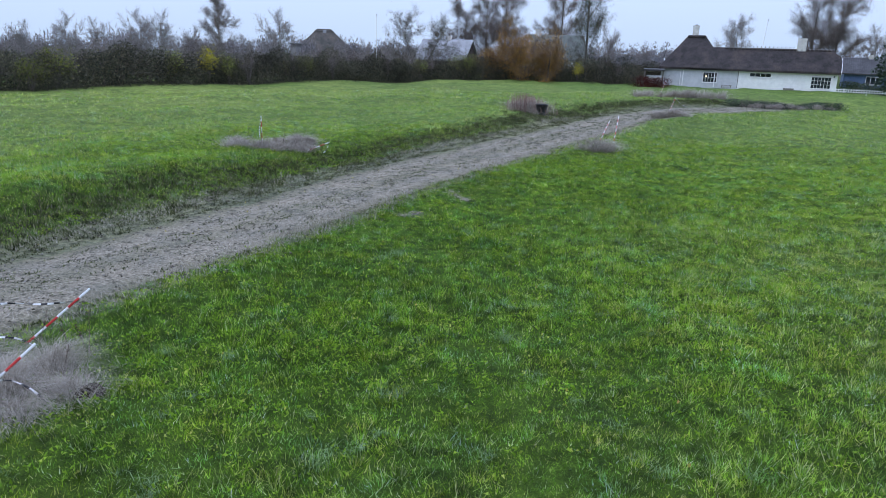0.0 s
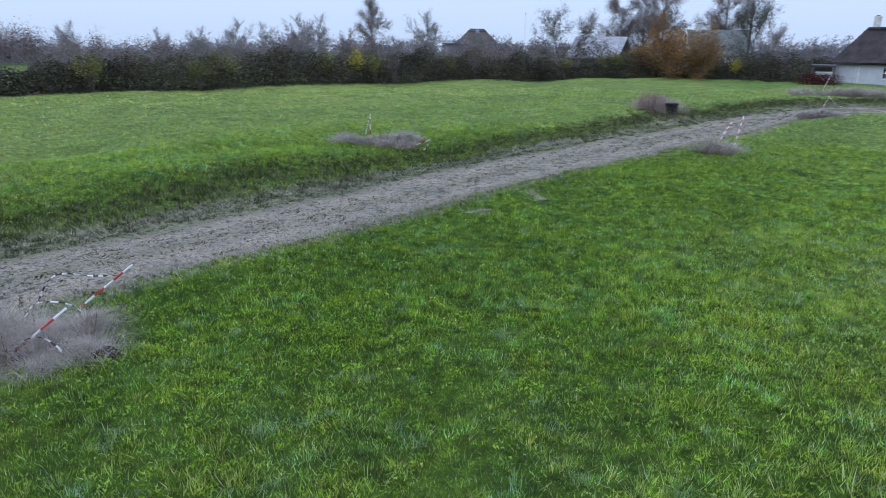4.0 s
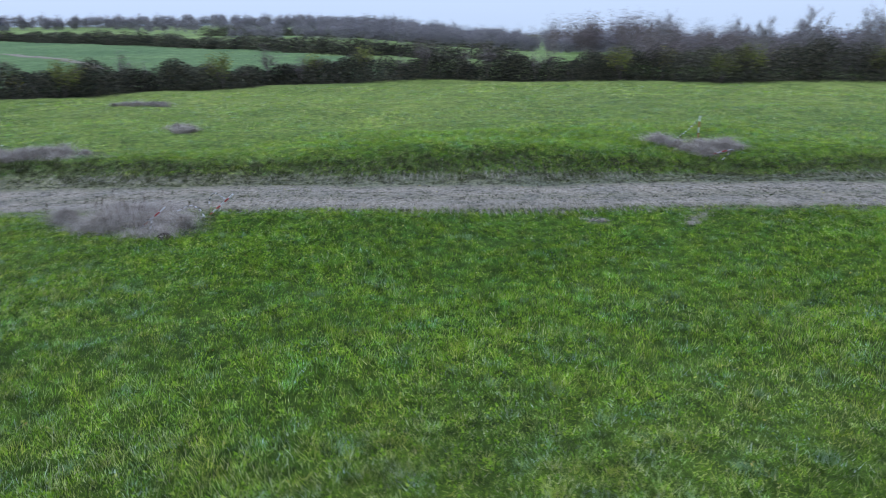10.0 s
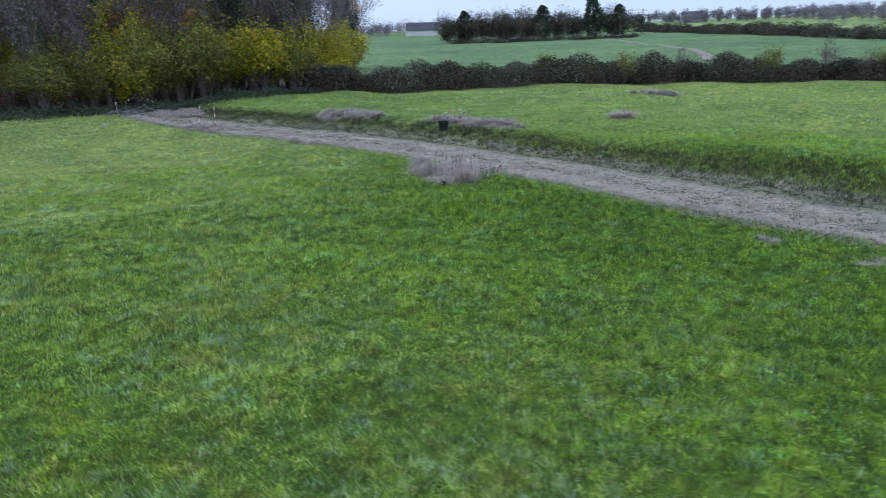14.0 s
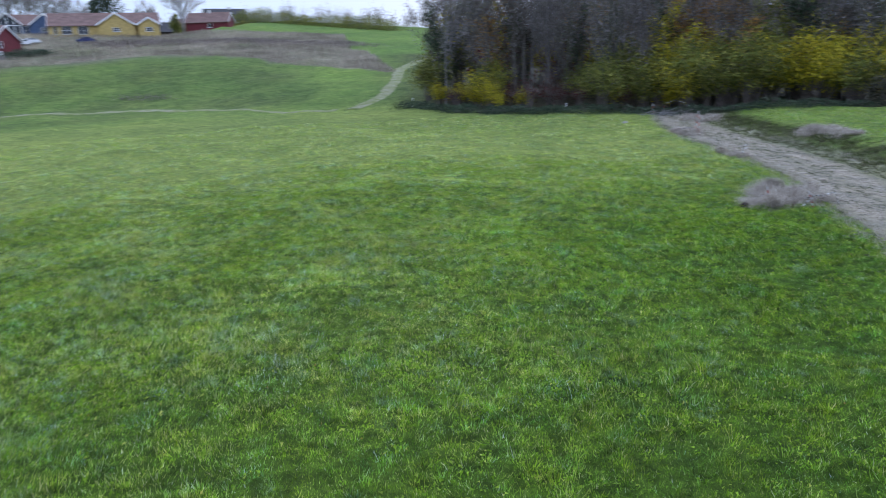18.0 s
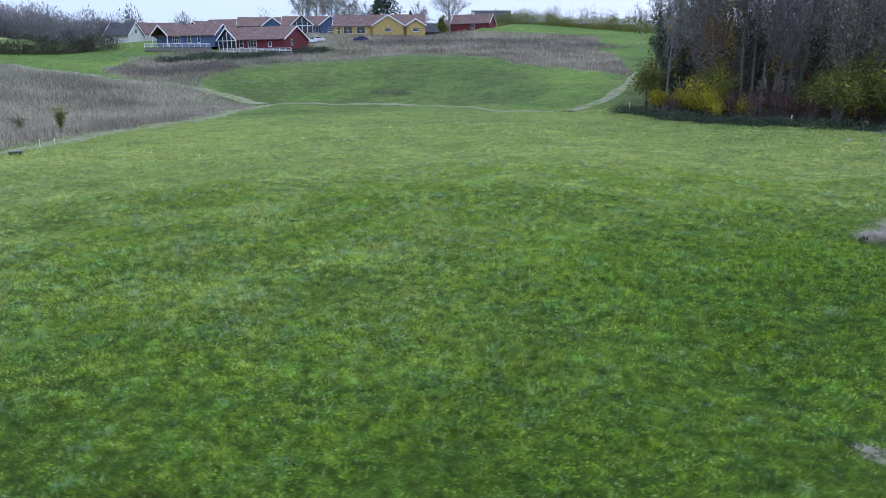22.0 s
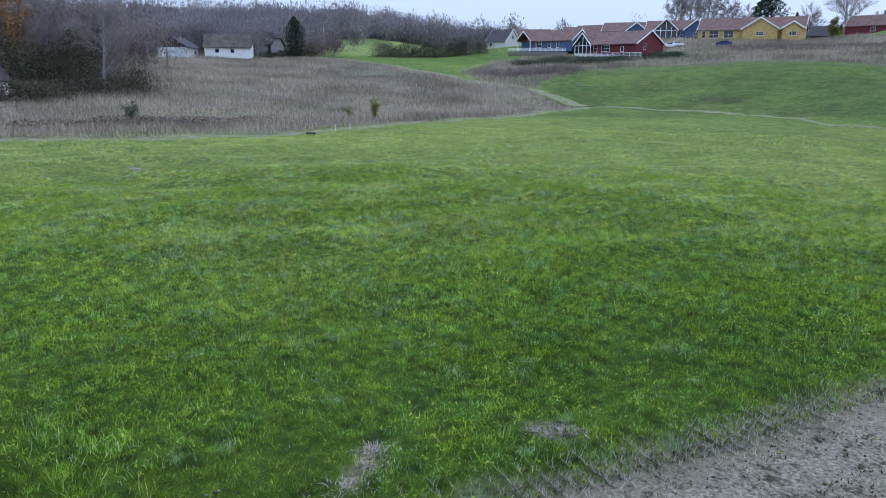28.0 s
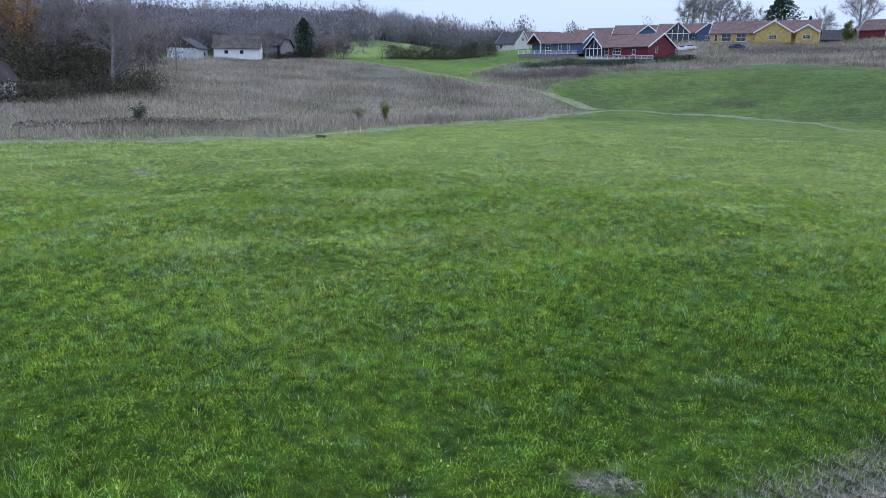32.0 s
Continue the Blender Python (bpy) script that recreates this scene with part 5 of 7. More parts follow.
def holiday_house(label, m, L, W, wall, h=2.6, rh=2.6, gables=(), panes=()):
    """A boarded house; gables: front wings as (place along, half-width, top, depth, wall or "" for an open porch or "glass")."""
    t = house("holiday_house", label, m, L, W, h, rh, wall, "roof_brown", over=0.5,
              windows=[("east", -W * 0.2, 0.9, 0.9, 1.5, 1, 2), ("west", W * 0.15, 0.8, 1.2, 1.2, 2, 1)] + [("front", x, 0.5, w, hh, n, 2) for x, w, hh, n in panes])
    tagged(t, group=HG)
    for x0, w, top, deep, fill in gables:
        y0 = -W / 2 - deep
        k = (top - h + 0.25) / (w + 0.5)
        run = W / 2 * (top - h) / rh
        bm = bmesh.new()
        for sg in (-1, 1):
            ring = [(0, top), (sg * (w + 0.5), h - 0.25), (sg * (w + 0.5), h - 0.09), (0, top + 0.17)]
            prism(bm, [(x0 + x, y0 - 0.4, z) for x, z in ring], [(x0 + x, -W / 2 + run + 0.3, z) for x, z in ring])
        bmesh.ops.recalc_face_normals(bm, faces=bm.faces)
        part("porch_roof", bm, "roof_brown", t)
        for sg in (-1, 1):
            bm = bmesh.new()
            ring = [(0, top - 0.2), (sg * (w + 0.5), h - 0.48), (sg * (w + 0.5), h - 0.06), (0, top + 0.22)]
            prism(bm, [(x0 + x, y0 - 0.48, z) for x, z in ring], [(x0 + x, y0 - 0.4, z) for x, z in ring])
            bmesh.ops.recalc_face_normals(bm, faces=bm.faces)
            part("bargeboard", bm, "white_paint", t)
        if fill in ("", "glass"):
            for sg in (-1, 1):
                part("porch_post", boxes((x0 + sg * w - 0.09, x0 + sg * w + 0.09, y0, y0 + 0.18, -0.3, h - 0.15)), "white_paint", t)
        if fill == "glass":
            bm = bmesh.new()
            ring = [(-w + 0.1, 0.1), (w - 0.1, 0.1), (w - 0.1, h - 0.2), (0, h - 0.2 + k * (w - 0.3)), (-w + 0.1, h - 0.2)]
            prism(bm, [(x0 + x, y0 + 0.05, z) for x, z in ring], [(x0 + x, y0 + 0.09, z) for x, z in ring])
            bmesh.ops.recalc_face_normals(bm, faces=bm.faces)
            part("gable_glazing", bm, "glass", t)
            for i in range(1, 4):
                x = -w + 2 * w * i / 4
                part("mullion", boxes((x0 + x - 0.07, x0 + x + 0.07, y0 - 0.02, y0 + 0.045, 0, h - 0.3 + k * (w - abs(x) - 0.3))), "white_paint", t)
            part("mullion", boxes((x0 - w, x0 + w, y0 - 0.04, y0 - 0.022, h - 0.35, h - 0.2)), "white_paint", t)
        elif fill:
            bm = bmesh.new()
            ring = [(-w, -0.5), (w, -0.5), (w, h), (0, h + k * w), (-w, h)]
            prism(bm, [(x0 + x, y0, z) for x, z in ring], [(x0 + x, -W / 2 - 0.01, z) for x, z in ring])
            bmesh.ops.recalc_face_normals(bm, faces=bm.faces)
            part("gable_wall", bm, fill, t)
            window(t, pose(x0, y0 - 0.005, 0.9, 0, 0, 180), min(1.9, w), 1.1, 3, 2)
    return t


def terrace(m, L, D, label):
    t = empty("terrace_fence", m, label, "fence")
    part("deck", boxes((-L / 2, L / 2, -D, 0, -0.9, 0.0)), "timber", t)
    for i in range(int(L / 1.5) + 1):
        part("post", boxes((-L / 2 + i * 1.5 - 0.05, -L / 2 + i * 1.5 + 0.05, -D, -D + 0.1, 0, 1.0)), "white_paint", t)
    for z in (0.3, 0.6, 0.92):
        part("rail", boxes((-L / 2, L / 2, -D - 0.032, -D - 0.002, z, z + 0.1)), "white_paint", t)
    return t


holiday_house("dark red boarded holiday house with brown tiled roof and white trim", facing(-149.4, 204, LATE, turn=-38), 20, 11.5, "boards_red", 2.5, 3.2,
              [(-7.2, 2.7, 5.4, 0.6, "glass")], [(0.2, 2.6, 1.6, 3), (-3.2, 1.2, 1.9, 1), (5.6, 1.0, 1.2, 1)])
holiday_house("blue boarded holiday house with open white porch", facing(-144.6, 214, LATE, turn=-34), 17, 9, "boards_blue", 2.5, 2.8,
              [(-6.4, 2.2, 5.0, 1.8, "")], [(-2.6, 2.2, 1.7, 4), (1.2, 1.0, 1.9, 1), (4.0, 0.8, 1.9, 1)])
terrace(facing(-148.8, 194, LATE, turn=-24) @ pose(0, 0, 0.5), 18, 2.0, "timber terrace with white rail before the red house")
terrace(facing(-143.4, 205, LATE, turn=-12) @ pose(0, 0, 0.5), 16, 3.0, "timber terrace with white rail before the blue house")
holiday_house("yellow boarded holiday house with brown tiled roof", facing(-158.6, 232, LATE, turn=-6), 28, 10, "boards_yellow", 2.9, 3.3,
              [(2.8, 4.6, 5.8, 1.6, "boards_yellow"), (11.2, 2.7, 4.6, 1.4, "boards_yellow")], [(-9.6, 2.6, 2.1, 2), (-5.6, 2.6, 2.1, 2), (-12.4, 0.9, 2.0, 1)])
holiday_house("blue boarded holiday house with two front gables", facing(-153.9, 240, LATE, turn=-6), 21, 9, "boards_blue", 2.9, 2.8,
              [(-4.2, 3.2, 5.9, 1.6, "glass"), (4.6, 3.3, 5.6, 1.4, "boards_blue")], [(8.8, 0.9, 2.0, 1), (0.2, 0.9, 2.0, 1), (-8.4, 0.9, 2.0, 1)])
holiday_house("blue boarded holiday house with one front gable", facing(-150.0, 246, LATE, turn=-8), 15, 9, "boards_blue", 2.8, 2.7, [(3.4, 3.0, 5.2, 1.4, "boards_blue")], [(-2.4, 1.6, 1.5, 2), (-5.2, 0.9, 1.9, 1)])
holiday_house("dark red boarded holiday house in the upper row", facing(-147.6, 254, LATE, turn=-28), 13, 8, "boards_red", 2.7, 2.8, (), [(-2, 1.4, 1.2, 2), (2.5, 1.4, 1.2, 2)])
holiday_house("small brown-roofed holiday house in the upper row", facing(-145.8, 250, LATE, turn=30), 7, 7, "boards_red", 2.5, 2.6, (), [(1, 1.2, 1.2, 2)])
house("gabled_house", "white house with steep dark roof and roof lights", facing(-140.6, 268, LATE, turn=-40), 9, 8, 2.6, 4.0, "brick_white", "roof_dark", windows=[("east", 0, 3.2, 1.2, 1.4, 2, 1), ("front", -2, 0.8, 1.4, 1.2, 2, 1)], chimneys=[(0, 0, 6.2, 7.6, 0.8)])
house("brown_roofed_house", "low house with brown tiled roof", facing(-142.8, 272, LATE, turn=-5), 13, 8, 2.4, 3.4, "brick_white", "roof_brown", windows=[("front", 0, 0.8, 1.4, 1.2, 2, 1)])
TOP = (0.1, 34.1)
house("hilltop_house", "tall house with dark tiled roof on the hilltop", facing(-169.8, 330, TOP, turn=10), 17, 10, 4.2, 4.6, "boards_yellow", "roof_dark", windows=[("front", 0, 3, 1.2, 1.2, 2, 1), ("front", 4, 3, 1.2, 1.2, 2, 1)], chimneys=[(2, 0, 8.0, 9.6, 0.8)])
house("red_hilltop_house", "red house with brown roof on the hilltop", facing(-167.0, 300, TOP, turn=30), 10, 8, 3.0, 3.2, "boards_red", "roof_brown", windows=[("front", 0, 1, 1.2, 1.2, 2, 1)], chimneys=[(0, 0, 5.6, 7.0, 0.7)])

# farm below the woods in the south-east
house("white_farmhouse", "long white farmhouse with a thatched roof among trees", facing(-119.8, 200, LATE, turn=-8), 11.4, 7, 2.6, 3.0, "whitewash", "thatch_brown", windows=[("front", -2.6, 1.1, 0.9, 0.8, 2, 1), ("front", 1.2, 1.1, 0.9, 0.8, 2, 1)], trim="frame_dark", bargeboards=False)
barn = house("dark_gabled_barn", "barn with a dark boarded gable and pale wall", facing(-116.2, 198, LATE, turn=-112), 7.5, 7.4, 2.5, 2.3, "grey_and_shaded_wall", "roof_dark", windows=[("back", -1.5, 0.8, 0.9, 0.8, 2, 1)], trim="frame_dark")
bm = bmesh.new()
ring = [(-3.7, 2.45), (3.7, 2.45), (0, 4.75)]
prism(bm, [(3.76, y, z) for y, z in ring], [(3.82, y, z) for y, z in ring])
bmesh.ops.recalc_face_normals(bm, faces=bm.faces)
part("gable_boarding", bm, "boards_dark", barn, "dark boarded gable")
part("doorframe", boxes((3.755, 3.8, -2.6, -2.4, 0, 2.4), (3.755, 3.8, 0.2, 0.4, 0, 2.4)), "white_paint", barn)
house("thatched_barn", "grey thatched barn behind the farmhouse", facing(-122.4, 216, LATE, turn=-30), 8, 7, 2.4, 3.2, "boards_grey", "thatch", hip=0.5)
house("roadside_cottage", "thatched cottage half hidden by bushes", facing(-102.6, 112, LATE, turn=30), 8, 6, 1.9, 2.8, "whitewash", "thatch", hip=0.4)
# far farmstead in the west
EAST = (19.3, 19.5)
house("white_farm", "white farmhouse among conifers across the fields", facing(115.0, 262, EAST, turn=40), 7.5, 6, 4.0, 2.6, "whitewash", "roof_dark", windows=[("front", 0, 1, 1.4, 1.4, 2, 1)])
house("long_barn", "pale long barn with dark roof on the ridge", facing(122.6, 400, EAST, turn=5), 17, 9, 3.0, 3.6, "brick_white", "roof_dark")
house("ridge_farm", "grey farm building on the far ridge", facing(102.4, 480, EAST, turn=10), 15, 8, 3.0, 3.4, "boards_grey", "roof_dark")

# ---- trees and hedges of the surroundings ----
def far_wood(name, label, line, width, count, height, leaf, size, seed, per_tree=70, bark="twig_pale", category="woods"):
    """Distant woods: many small trees, each a trunk, some limbs and a ragged crown."""
    rng = np.random.default_rng(seed)
    line = resample(line, 6.0)
    t = tagged(new(name), label, category, kind="stuff")
    i = rng.uniform(0, len(line) - 1.001, count)
    k = i.astype(int)
    p = line[k] + (line[k + 1] - line[k]) * (i - k)[:, None] + rng.normal(size=(count, 2)) * width / 2
    g = gz(p[:, 0], p[:, 1])
    h = height * rng.uniform(0.65, 1.15, count)
    foot = np.column_stack([p, g - 0.2])
    tip = np.column_stack([p + rng.normal(size=(count, 2)) * 0.3, g + h * 0.85])
    limbs = 7
    u = rng.uniform(0.3, 0.8, (count, limbs, 1))
    a = rng.uniform(0, 6.28, (count, limbs))
    b0 = foot[:, None] + (tip - foot)[:, None] * u
    b1 = b0 + np.stack([np.cos(a), np.sin(a), 0.9 + 0 * a], 2) * (h[:, None] * 0.22 * rng.uniform(0.6, 1.2, (count, limbs)))[..., None]
    r = 0.016 * h
    # The pale default bark puts distance haze into the trunk colour too.
    part("trunks", joined(tubes(foot, tip, r, 0.3 * r, 4), tubes(b0.reshape(-1, 3), b1.reshape(-1, 3), np.repeat(0.4 * r, limbs), np.repeat(0.12 * r, limbs), 4)), bark, t)
    per_tree *= 5
    n = count * per_tree
    w = np.repeat(np.arange(count), per_tree)
    q = rng.normal(size=(n, 3))
    q /= np.linalg.norm(q, axis=1, keepdims=True)
    q *= rng.uniform(0.02, 1, (n, 1)) ** 0.6
    at = np.column_stack([p[w], g[w] + h[w] * 0.54]) + q * np.column_stack([h[w] * 0.36, h[w] * 0.36, h[w] * 0.5]) * (1 + 0.22 * np.sin(7 * q[:, :1] + w[:, None]) + 0.15 * np.sin(11 * q[:, 2:] + w[:, None]))
    at[:, 2] = np.maximum(at[:, 2], gz(at[:, 0], at[:, 1]) + 0.3)
    part("crowns", spikes(rng, at, rng.uniform(0.5, 1.5, n) * size * 0.95, rng.uniform(0.6, 1.4, n) * size * 0.34, rng.uniform(0.2, 0.95, n)), leaf, t)
    return t


def spread_line(o, rows):
    return [polar(yaw, d, o) for yaw, d in rows]


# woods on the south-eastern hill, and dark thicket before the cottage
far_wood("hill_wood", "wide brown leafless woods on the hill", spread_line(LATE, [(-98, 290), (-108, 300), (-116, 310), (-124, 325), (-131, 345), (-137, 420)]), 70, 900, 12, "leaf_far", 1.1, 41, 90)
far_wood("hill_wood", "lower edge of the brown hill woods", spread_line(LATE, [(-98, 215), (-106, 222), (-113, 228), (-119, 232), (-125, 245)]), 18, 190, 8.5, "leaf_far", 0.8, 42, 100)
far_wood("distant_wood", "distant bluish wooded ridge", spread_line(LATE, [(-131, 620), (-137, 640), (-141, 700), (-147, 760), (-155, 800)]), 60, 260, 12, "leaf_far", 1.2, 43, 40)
hedge_body("scrub_belt", "dark scrub and brambles before the cottage", spread_line(LATE, [(-97, 106), (-104, 104), (-109, 108), (-113.6, 120)]), 3.0, 5, 560, "leaf_hedge", 0.22, 44)
far_wood("thicket", "tall grey thicket behind the scrub", spread_line(LATE, [(-98, 136), (-104, 138), (-109, 140), (-111.3, 148)]), 14, 90, 13.5, "leaf_brown", 0.55, 103, 150)
hedge_body("scrub_belt", "tall scrub belt behind the cottage", spread_line(LATE, [(-97, 118), (-104, 118), (-109, 122), (-111.8, 128)]), 9, 7, 900, "leaf_hedge", 0.24, 45)
hedge_body("garden_scrub", "olive bushes beside the meadow path", spread_line(LATE, [(-130.8, 206), (-133, 203), (-136, 205), (-139.4, 212)]), 4.4, 4, 520, "leaf_hedge", 0.24, 46)
hedge_body("slope_scrub", "brambles below the holiday houses", spread_line(LATE, [(-141.5, 184), (-145, 186), (-149, 190), (-154, 196)]), 1.8, 4, 420, "leaf_bramble", 0.2, 47)
hedge_body("slope_scrub", "purple-brown scrub on the slope", spread_line(LATE, [(-139, 164), (-142.5, 168), (-146, 176)]), 1.6, 7, 360, "leaf_brown", 0.2, 48)
hedge_body("slope_scrub", "rough scrub above the green mound", spread_line(LATE, [(-157, 205), (-163, 206), (-169, 205), (-176, 196)]), 1.2, 12, 260, "leaf_brown", 0.22, 49)
hedge_body("slope_scrub", "dark scrub at the foot of the mound", spread_line(LATE, [(-155.5, 137), (-158.5, 133)]), 0.7, 2.6, 60, "leaf_brown", 0.14, 50)
hedge_body("hill_hedge", "olive hedge below the hilltop house", spread_line(TOP, [(-165, 290), (-170, 290), (-176, 285), (-182, 270)]), 5.5, 8, 300, "leaf_olive", 0.35, 51)
far_wood("hilltop_trees", "bare trees behind the holiday houses", spread_line(TOP, [(-153, 300), (-160, 310), (-168, 360), (-176, 380), (-186, 360)]), 20, 110, 10, "leaf_far", 0.55, 52, 80)

tree_big = tree("bare_tree", 61, "large spreading bare tree over the scrub", on_ground(*polar(-111, 112, LATE)), 12, 0.3, "bark_grey", "twig_pale", "leaf_far", 6500, 1500, 0.14, 1.2, 0.035, wander=0.04, fuzz=0.02, fork=0.2, spread=0.85, up=0.2, kids=(14, 8, 5), lengths=(0.5, 0.55, 0.55))
tree("rusty_tree", 62, "tree with rust-coloured leaves above the scrub", on_ground(*polar(-105.5, 128, LATE)), 13, 0.25, "bark_dark", "twig", "leaf_orange", 600, 2600, 0.3, 0.9, 0.02, fork=0.2, spread=0.8, up=0.2)
for yaw, d, s in ((-100, 122, 0.9), (-107.5, 126, 1.0), (-112, 142, 0.7), (-109, 132, 0.85), (-121.8, 186, 0.6)):
    copy_thing(tree_big, on_ground(*polar(yaw, d, LATE), 77 * s + yaw, s))
for yaw, d, s in ((-153.2, 284, 1.35), (-154.2, 280, 1.5), (-155.4, 288, 1.4), (-156.8, 296, 1.1), (-158.2, 300, 0.9), (-162.2, 290, 0.9)):
    copy_thing(tree_big, on_ground(*polar(yaw, d, LATE), 55 * s + yaw, s))
conifer("conifer", 63, "dark garden conifer beside the white farmhouse", on_ground(*polar(-124.6, 198, LATE)), 10.5, 3.0, n=4200, blunt=True)
conifer("conifer", 64, "broad dark conifer behind the holiday houses", on_ground(*polar(-159.5, 285, LATE)), 17, 7.0, n=6000, size=0.6, blunt=True)
conifer("conifer", 70, "small dark conifer beside the yellow house", on_ground(*polar(-161.4, 270, LATE)), 9.5, 3.0, n=2400, size=0.5)
copy_thing(tree_big, on_ground(*polar(-164.4, 268, LATE), 20, 1.35))
tree("olive_tree", 59, "small rounded tree with olive-yellow leaves", on_ground(*polar(-163.7, 262, LATE)), 6.0, 0.15, "bark_dark", "twig", "leaf_olive", 900, 2600, 0.3, 0.8, 0.03, fork=0.15, spread=0.85, up=0.15)
house("red_hill_house", "dark red house with brown roof beside a spreading tree", facing(-166.2, 262, LATE, turn=-20), 14, 8, 2.6, 3.0, "boards_red", "roof_brown", windows=[("front", 1, 0.8, 1.4, 1.2, 2, 1)], chimneys=[(0, 0, 5.2, 6.6, 0.7)])
house("dark_hill_house", "low dark house behind the yellow holiday house", facing(-162.6, 275, LATE, turn=4), 11, 8, 2.6, 3.0, "boards_dark", "roof_dark", windows=[("front", -2, 0.8, 1.4, 1.2, 2, 1)])
far_wood("farm_copse", "small brown trees beside the white farmhouse", spread_line(LATE, [(-125.2, 206), (-126.4, 204), (-127.8, 207)]), 4, 14, 6.8, "leaf_brown", 0.5, 57, 90)
hedge_body("farm_hedge", "garden bushes around the white farmhouse", spread_line(LATE, [(-121.4, 203), (-123, 201), (-126, 202)]), 2.2, 2.5, 300, "leaf_hedge", 0.24, 56)
conifer("cypress", 65, "small dark cypress by the farm", on_ground(*polar(-122.7, 196, LATE)), 4, 0.9, n=700, size=0.25)
shrub("meadow_bush", 66, "small bright green bush by the meadow path", on_ground(*polar(-130.6, 88, LATE)), 2.6, 1.1, "leaf_olive", 1100, 0.12, 12, hollow=-0.6)
shrub("meadow_bush", 67, "thin olive bush in the dry meadow", on_ground(*polar(-128.6, 92, LATE)), 2.0, 1.2, "leaf_olive", 300, 0.12, 12, hollow=-0.6)
shrub("meadow_bush", 68, "dark green bush in the dry meadow", on_ground(*polar(-112.6, 86, LATE)), 2.2, 1.5, "leaf_bramble", 900, 0.13, 12, hollow=-0.6)
shrub("meadow_bush", 69, "low dark bush in the green field", on_ground(*polar(-133.6, 205, LATE)), 2.0, 2.6, "leaf_hedge", 900, 0.2, 12)

# northern gardens behind the hedge
N = START
tree("birch", 71, "birch with a drooping purplish-brown crown", on_ground(*polar(23.2, 106, N)), 9.2, 0.17, "bark_grey", "twig_pale", "leaf_brown", 11000, 14000, 0.08, 0.7, 0.018, fuzz=0.022, wander=0.05, fork=0.12, spread=0.9, up=0.1, kids=(18, 7, 5), lengths=(0.42, 0.5, 0.5))
for yaw, d, s in ((27.2, 101, 0.8), (28.8, 104, 0.8), (31.5, 120, 0.72), (33.2, 100, 0.72), (19.0, 103, 0.85), (36, 100, 0.6), (39, 110, 0.6), (24.9, 106, 0.6), (21.4, 106, 0.55), (45, 120, 0.7), (-6.1, 118, 0.8), (-8.8, 122, 0.55), (-26.5, 150, 1.2), (-24.0, 152, 1.0), (12.5, 118, 0.5), (10.8, 114, 0.5)):
    tagged(copy_thing(tree_big, on_ground(*polar(yaw, d, N), 40 * yaw, s * 0.66)), "bare twiggy garden tree behind the hedge", group="garden trees behind the hedge")
tree("dark_tree", 73, "dark crooked tree standing in the hedge", on_ground(*polar(8.2, 112, N)), 8.4, 0.2, "bark_dark", "twig", "leaf_hedge", 4000, 6500, 0.12, 0.8, 0.024, fuzz=0.03, fork=0.4, spread=0.85, up=0.15, trunks=2, kids=(10, 7, 5), lengths=(0.5, 0.5, 0.5))
bt = tree("big_tree", 74, "tall tree with thinning brown crown", on_ground(*polar(1.6, 152, N)), 14, 0.3, "bark_dark", "twig", "leaf_brown", 14000, 26000, 0.10, 1.0, 0.022, fuzz=0.022, wander=0.05, fork=0.12, spread=0.85, up=0.2, kids=(18, 8, 5), lengths=(0.46, 0.5, 0.5))
copy_thing(bt, on_ground(*polar(4.6, 156, N), 100, 0.86))
copy_thing(bt, on_ground(*polar(3.0, 162, N), 200, 0.95))
copy_thing(bt, on_ground(*polar(-2.7, 150, N), 30, 0.98))
copy_thing(bt, on_ground(*polar(-20.2, 150, N), 260, 1.05))
copy_thing(bt, on_ground(*polar(-21.7, 146, N), 310, 0.92))
tree("poplar", 75, "tall dark narrow tree at the garden edge", on_ground(*polar(-4.7, 122, N)), 14.5, 0.26, "bark_dark", "twig", "leaf_bramble", 6000, 12000, 0.13, 1.0, 0.028, fuzz=0.035, wander=0.05, fork=0.12, spread=0.6, up=0.4, kids=(18, 7, 5), lengths=(0.36, 0.5, 0.5))
tree("birch", 76, "small round birch behind the thatched farmhouse", on_ground(*polar(-15.4, 140, N)), 9.6, 0.15, "bark_grey", "twig_pale", "leaf_far", 6000, 5000, 0.11, 0.7, 0.022, fuzz=0.035, wander=0.05, fork=0.3, spread=0.85, up=0.2, kids=(16, 7, 5), lengths=(0.46, 0.5, 0.5))
ot = tree("autumn_tree", 77, "broad low tree with orange-brown autumn leaves", on_ground(*polar(0.4, 107, N)), 7.4, 0.22, "bark_dark", "twig", "leaf_orange", 4000, 9000, 0.16, 0.9, 0.024, fuzz=0.05, fork=0.1, spread=0.95, up=0.1, trunks=3, kids=(12, 7, 5), lengths=(0.55, 0.5, 0.5))
copy_thing(ot, on_ground(*polar(-1.8, 108, N), 140, 0.85))
copy_thing(ot, on_ground(*polar(2.3, 110, N), 250, 0.72))
conifer("conifer", 58, "tall dark evergreen beyond the picket fence", on_ground(*polar(-25.7, 106, N)), 9.8, 3.0, n=9000, size=0.3, blunt=True)
hedge_body("garden_hedge", "maroon-leaved garden hedge beside the carport", spread_line(N, [(-8.6, 104), (-10.8, 103)]), 1.6, 1.2, 700, "leaf_maroon", 0.14, 81)
hedge_body("garden_hedge", "dark clipped hedge beyond the picket fence", spread_line(N, [(-22.4, 113), (-25, 116), (-28, 118)]), 1.7, 1.6, 700, "leaf_bramble", 0.14, 82)
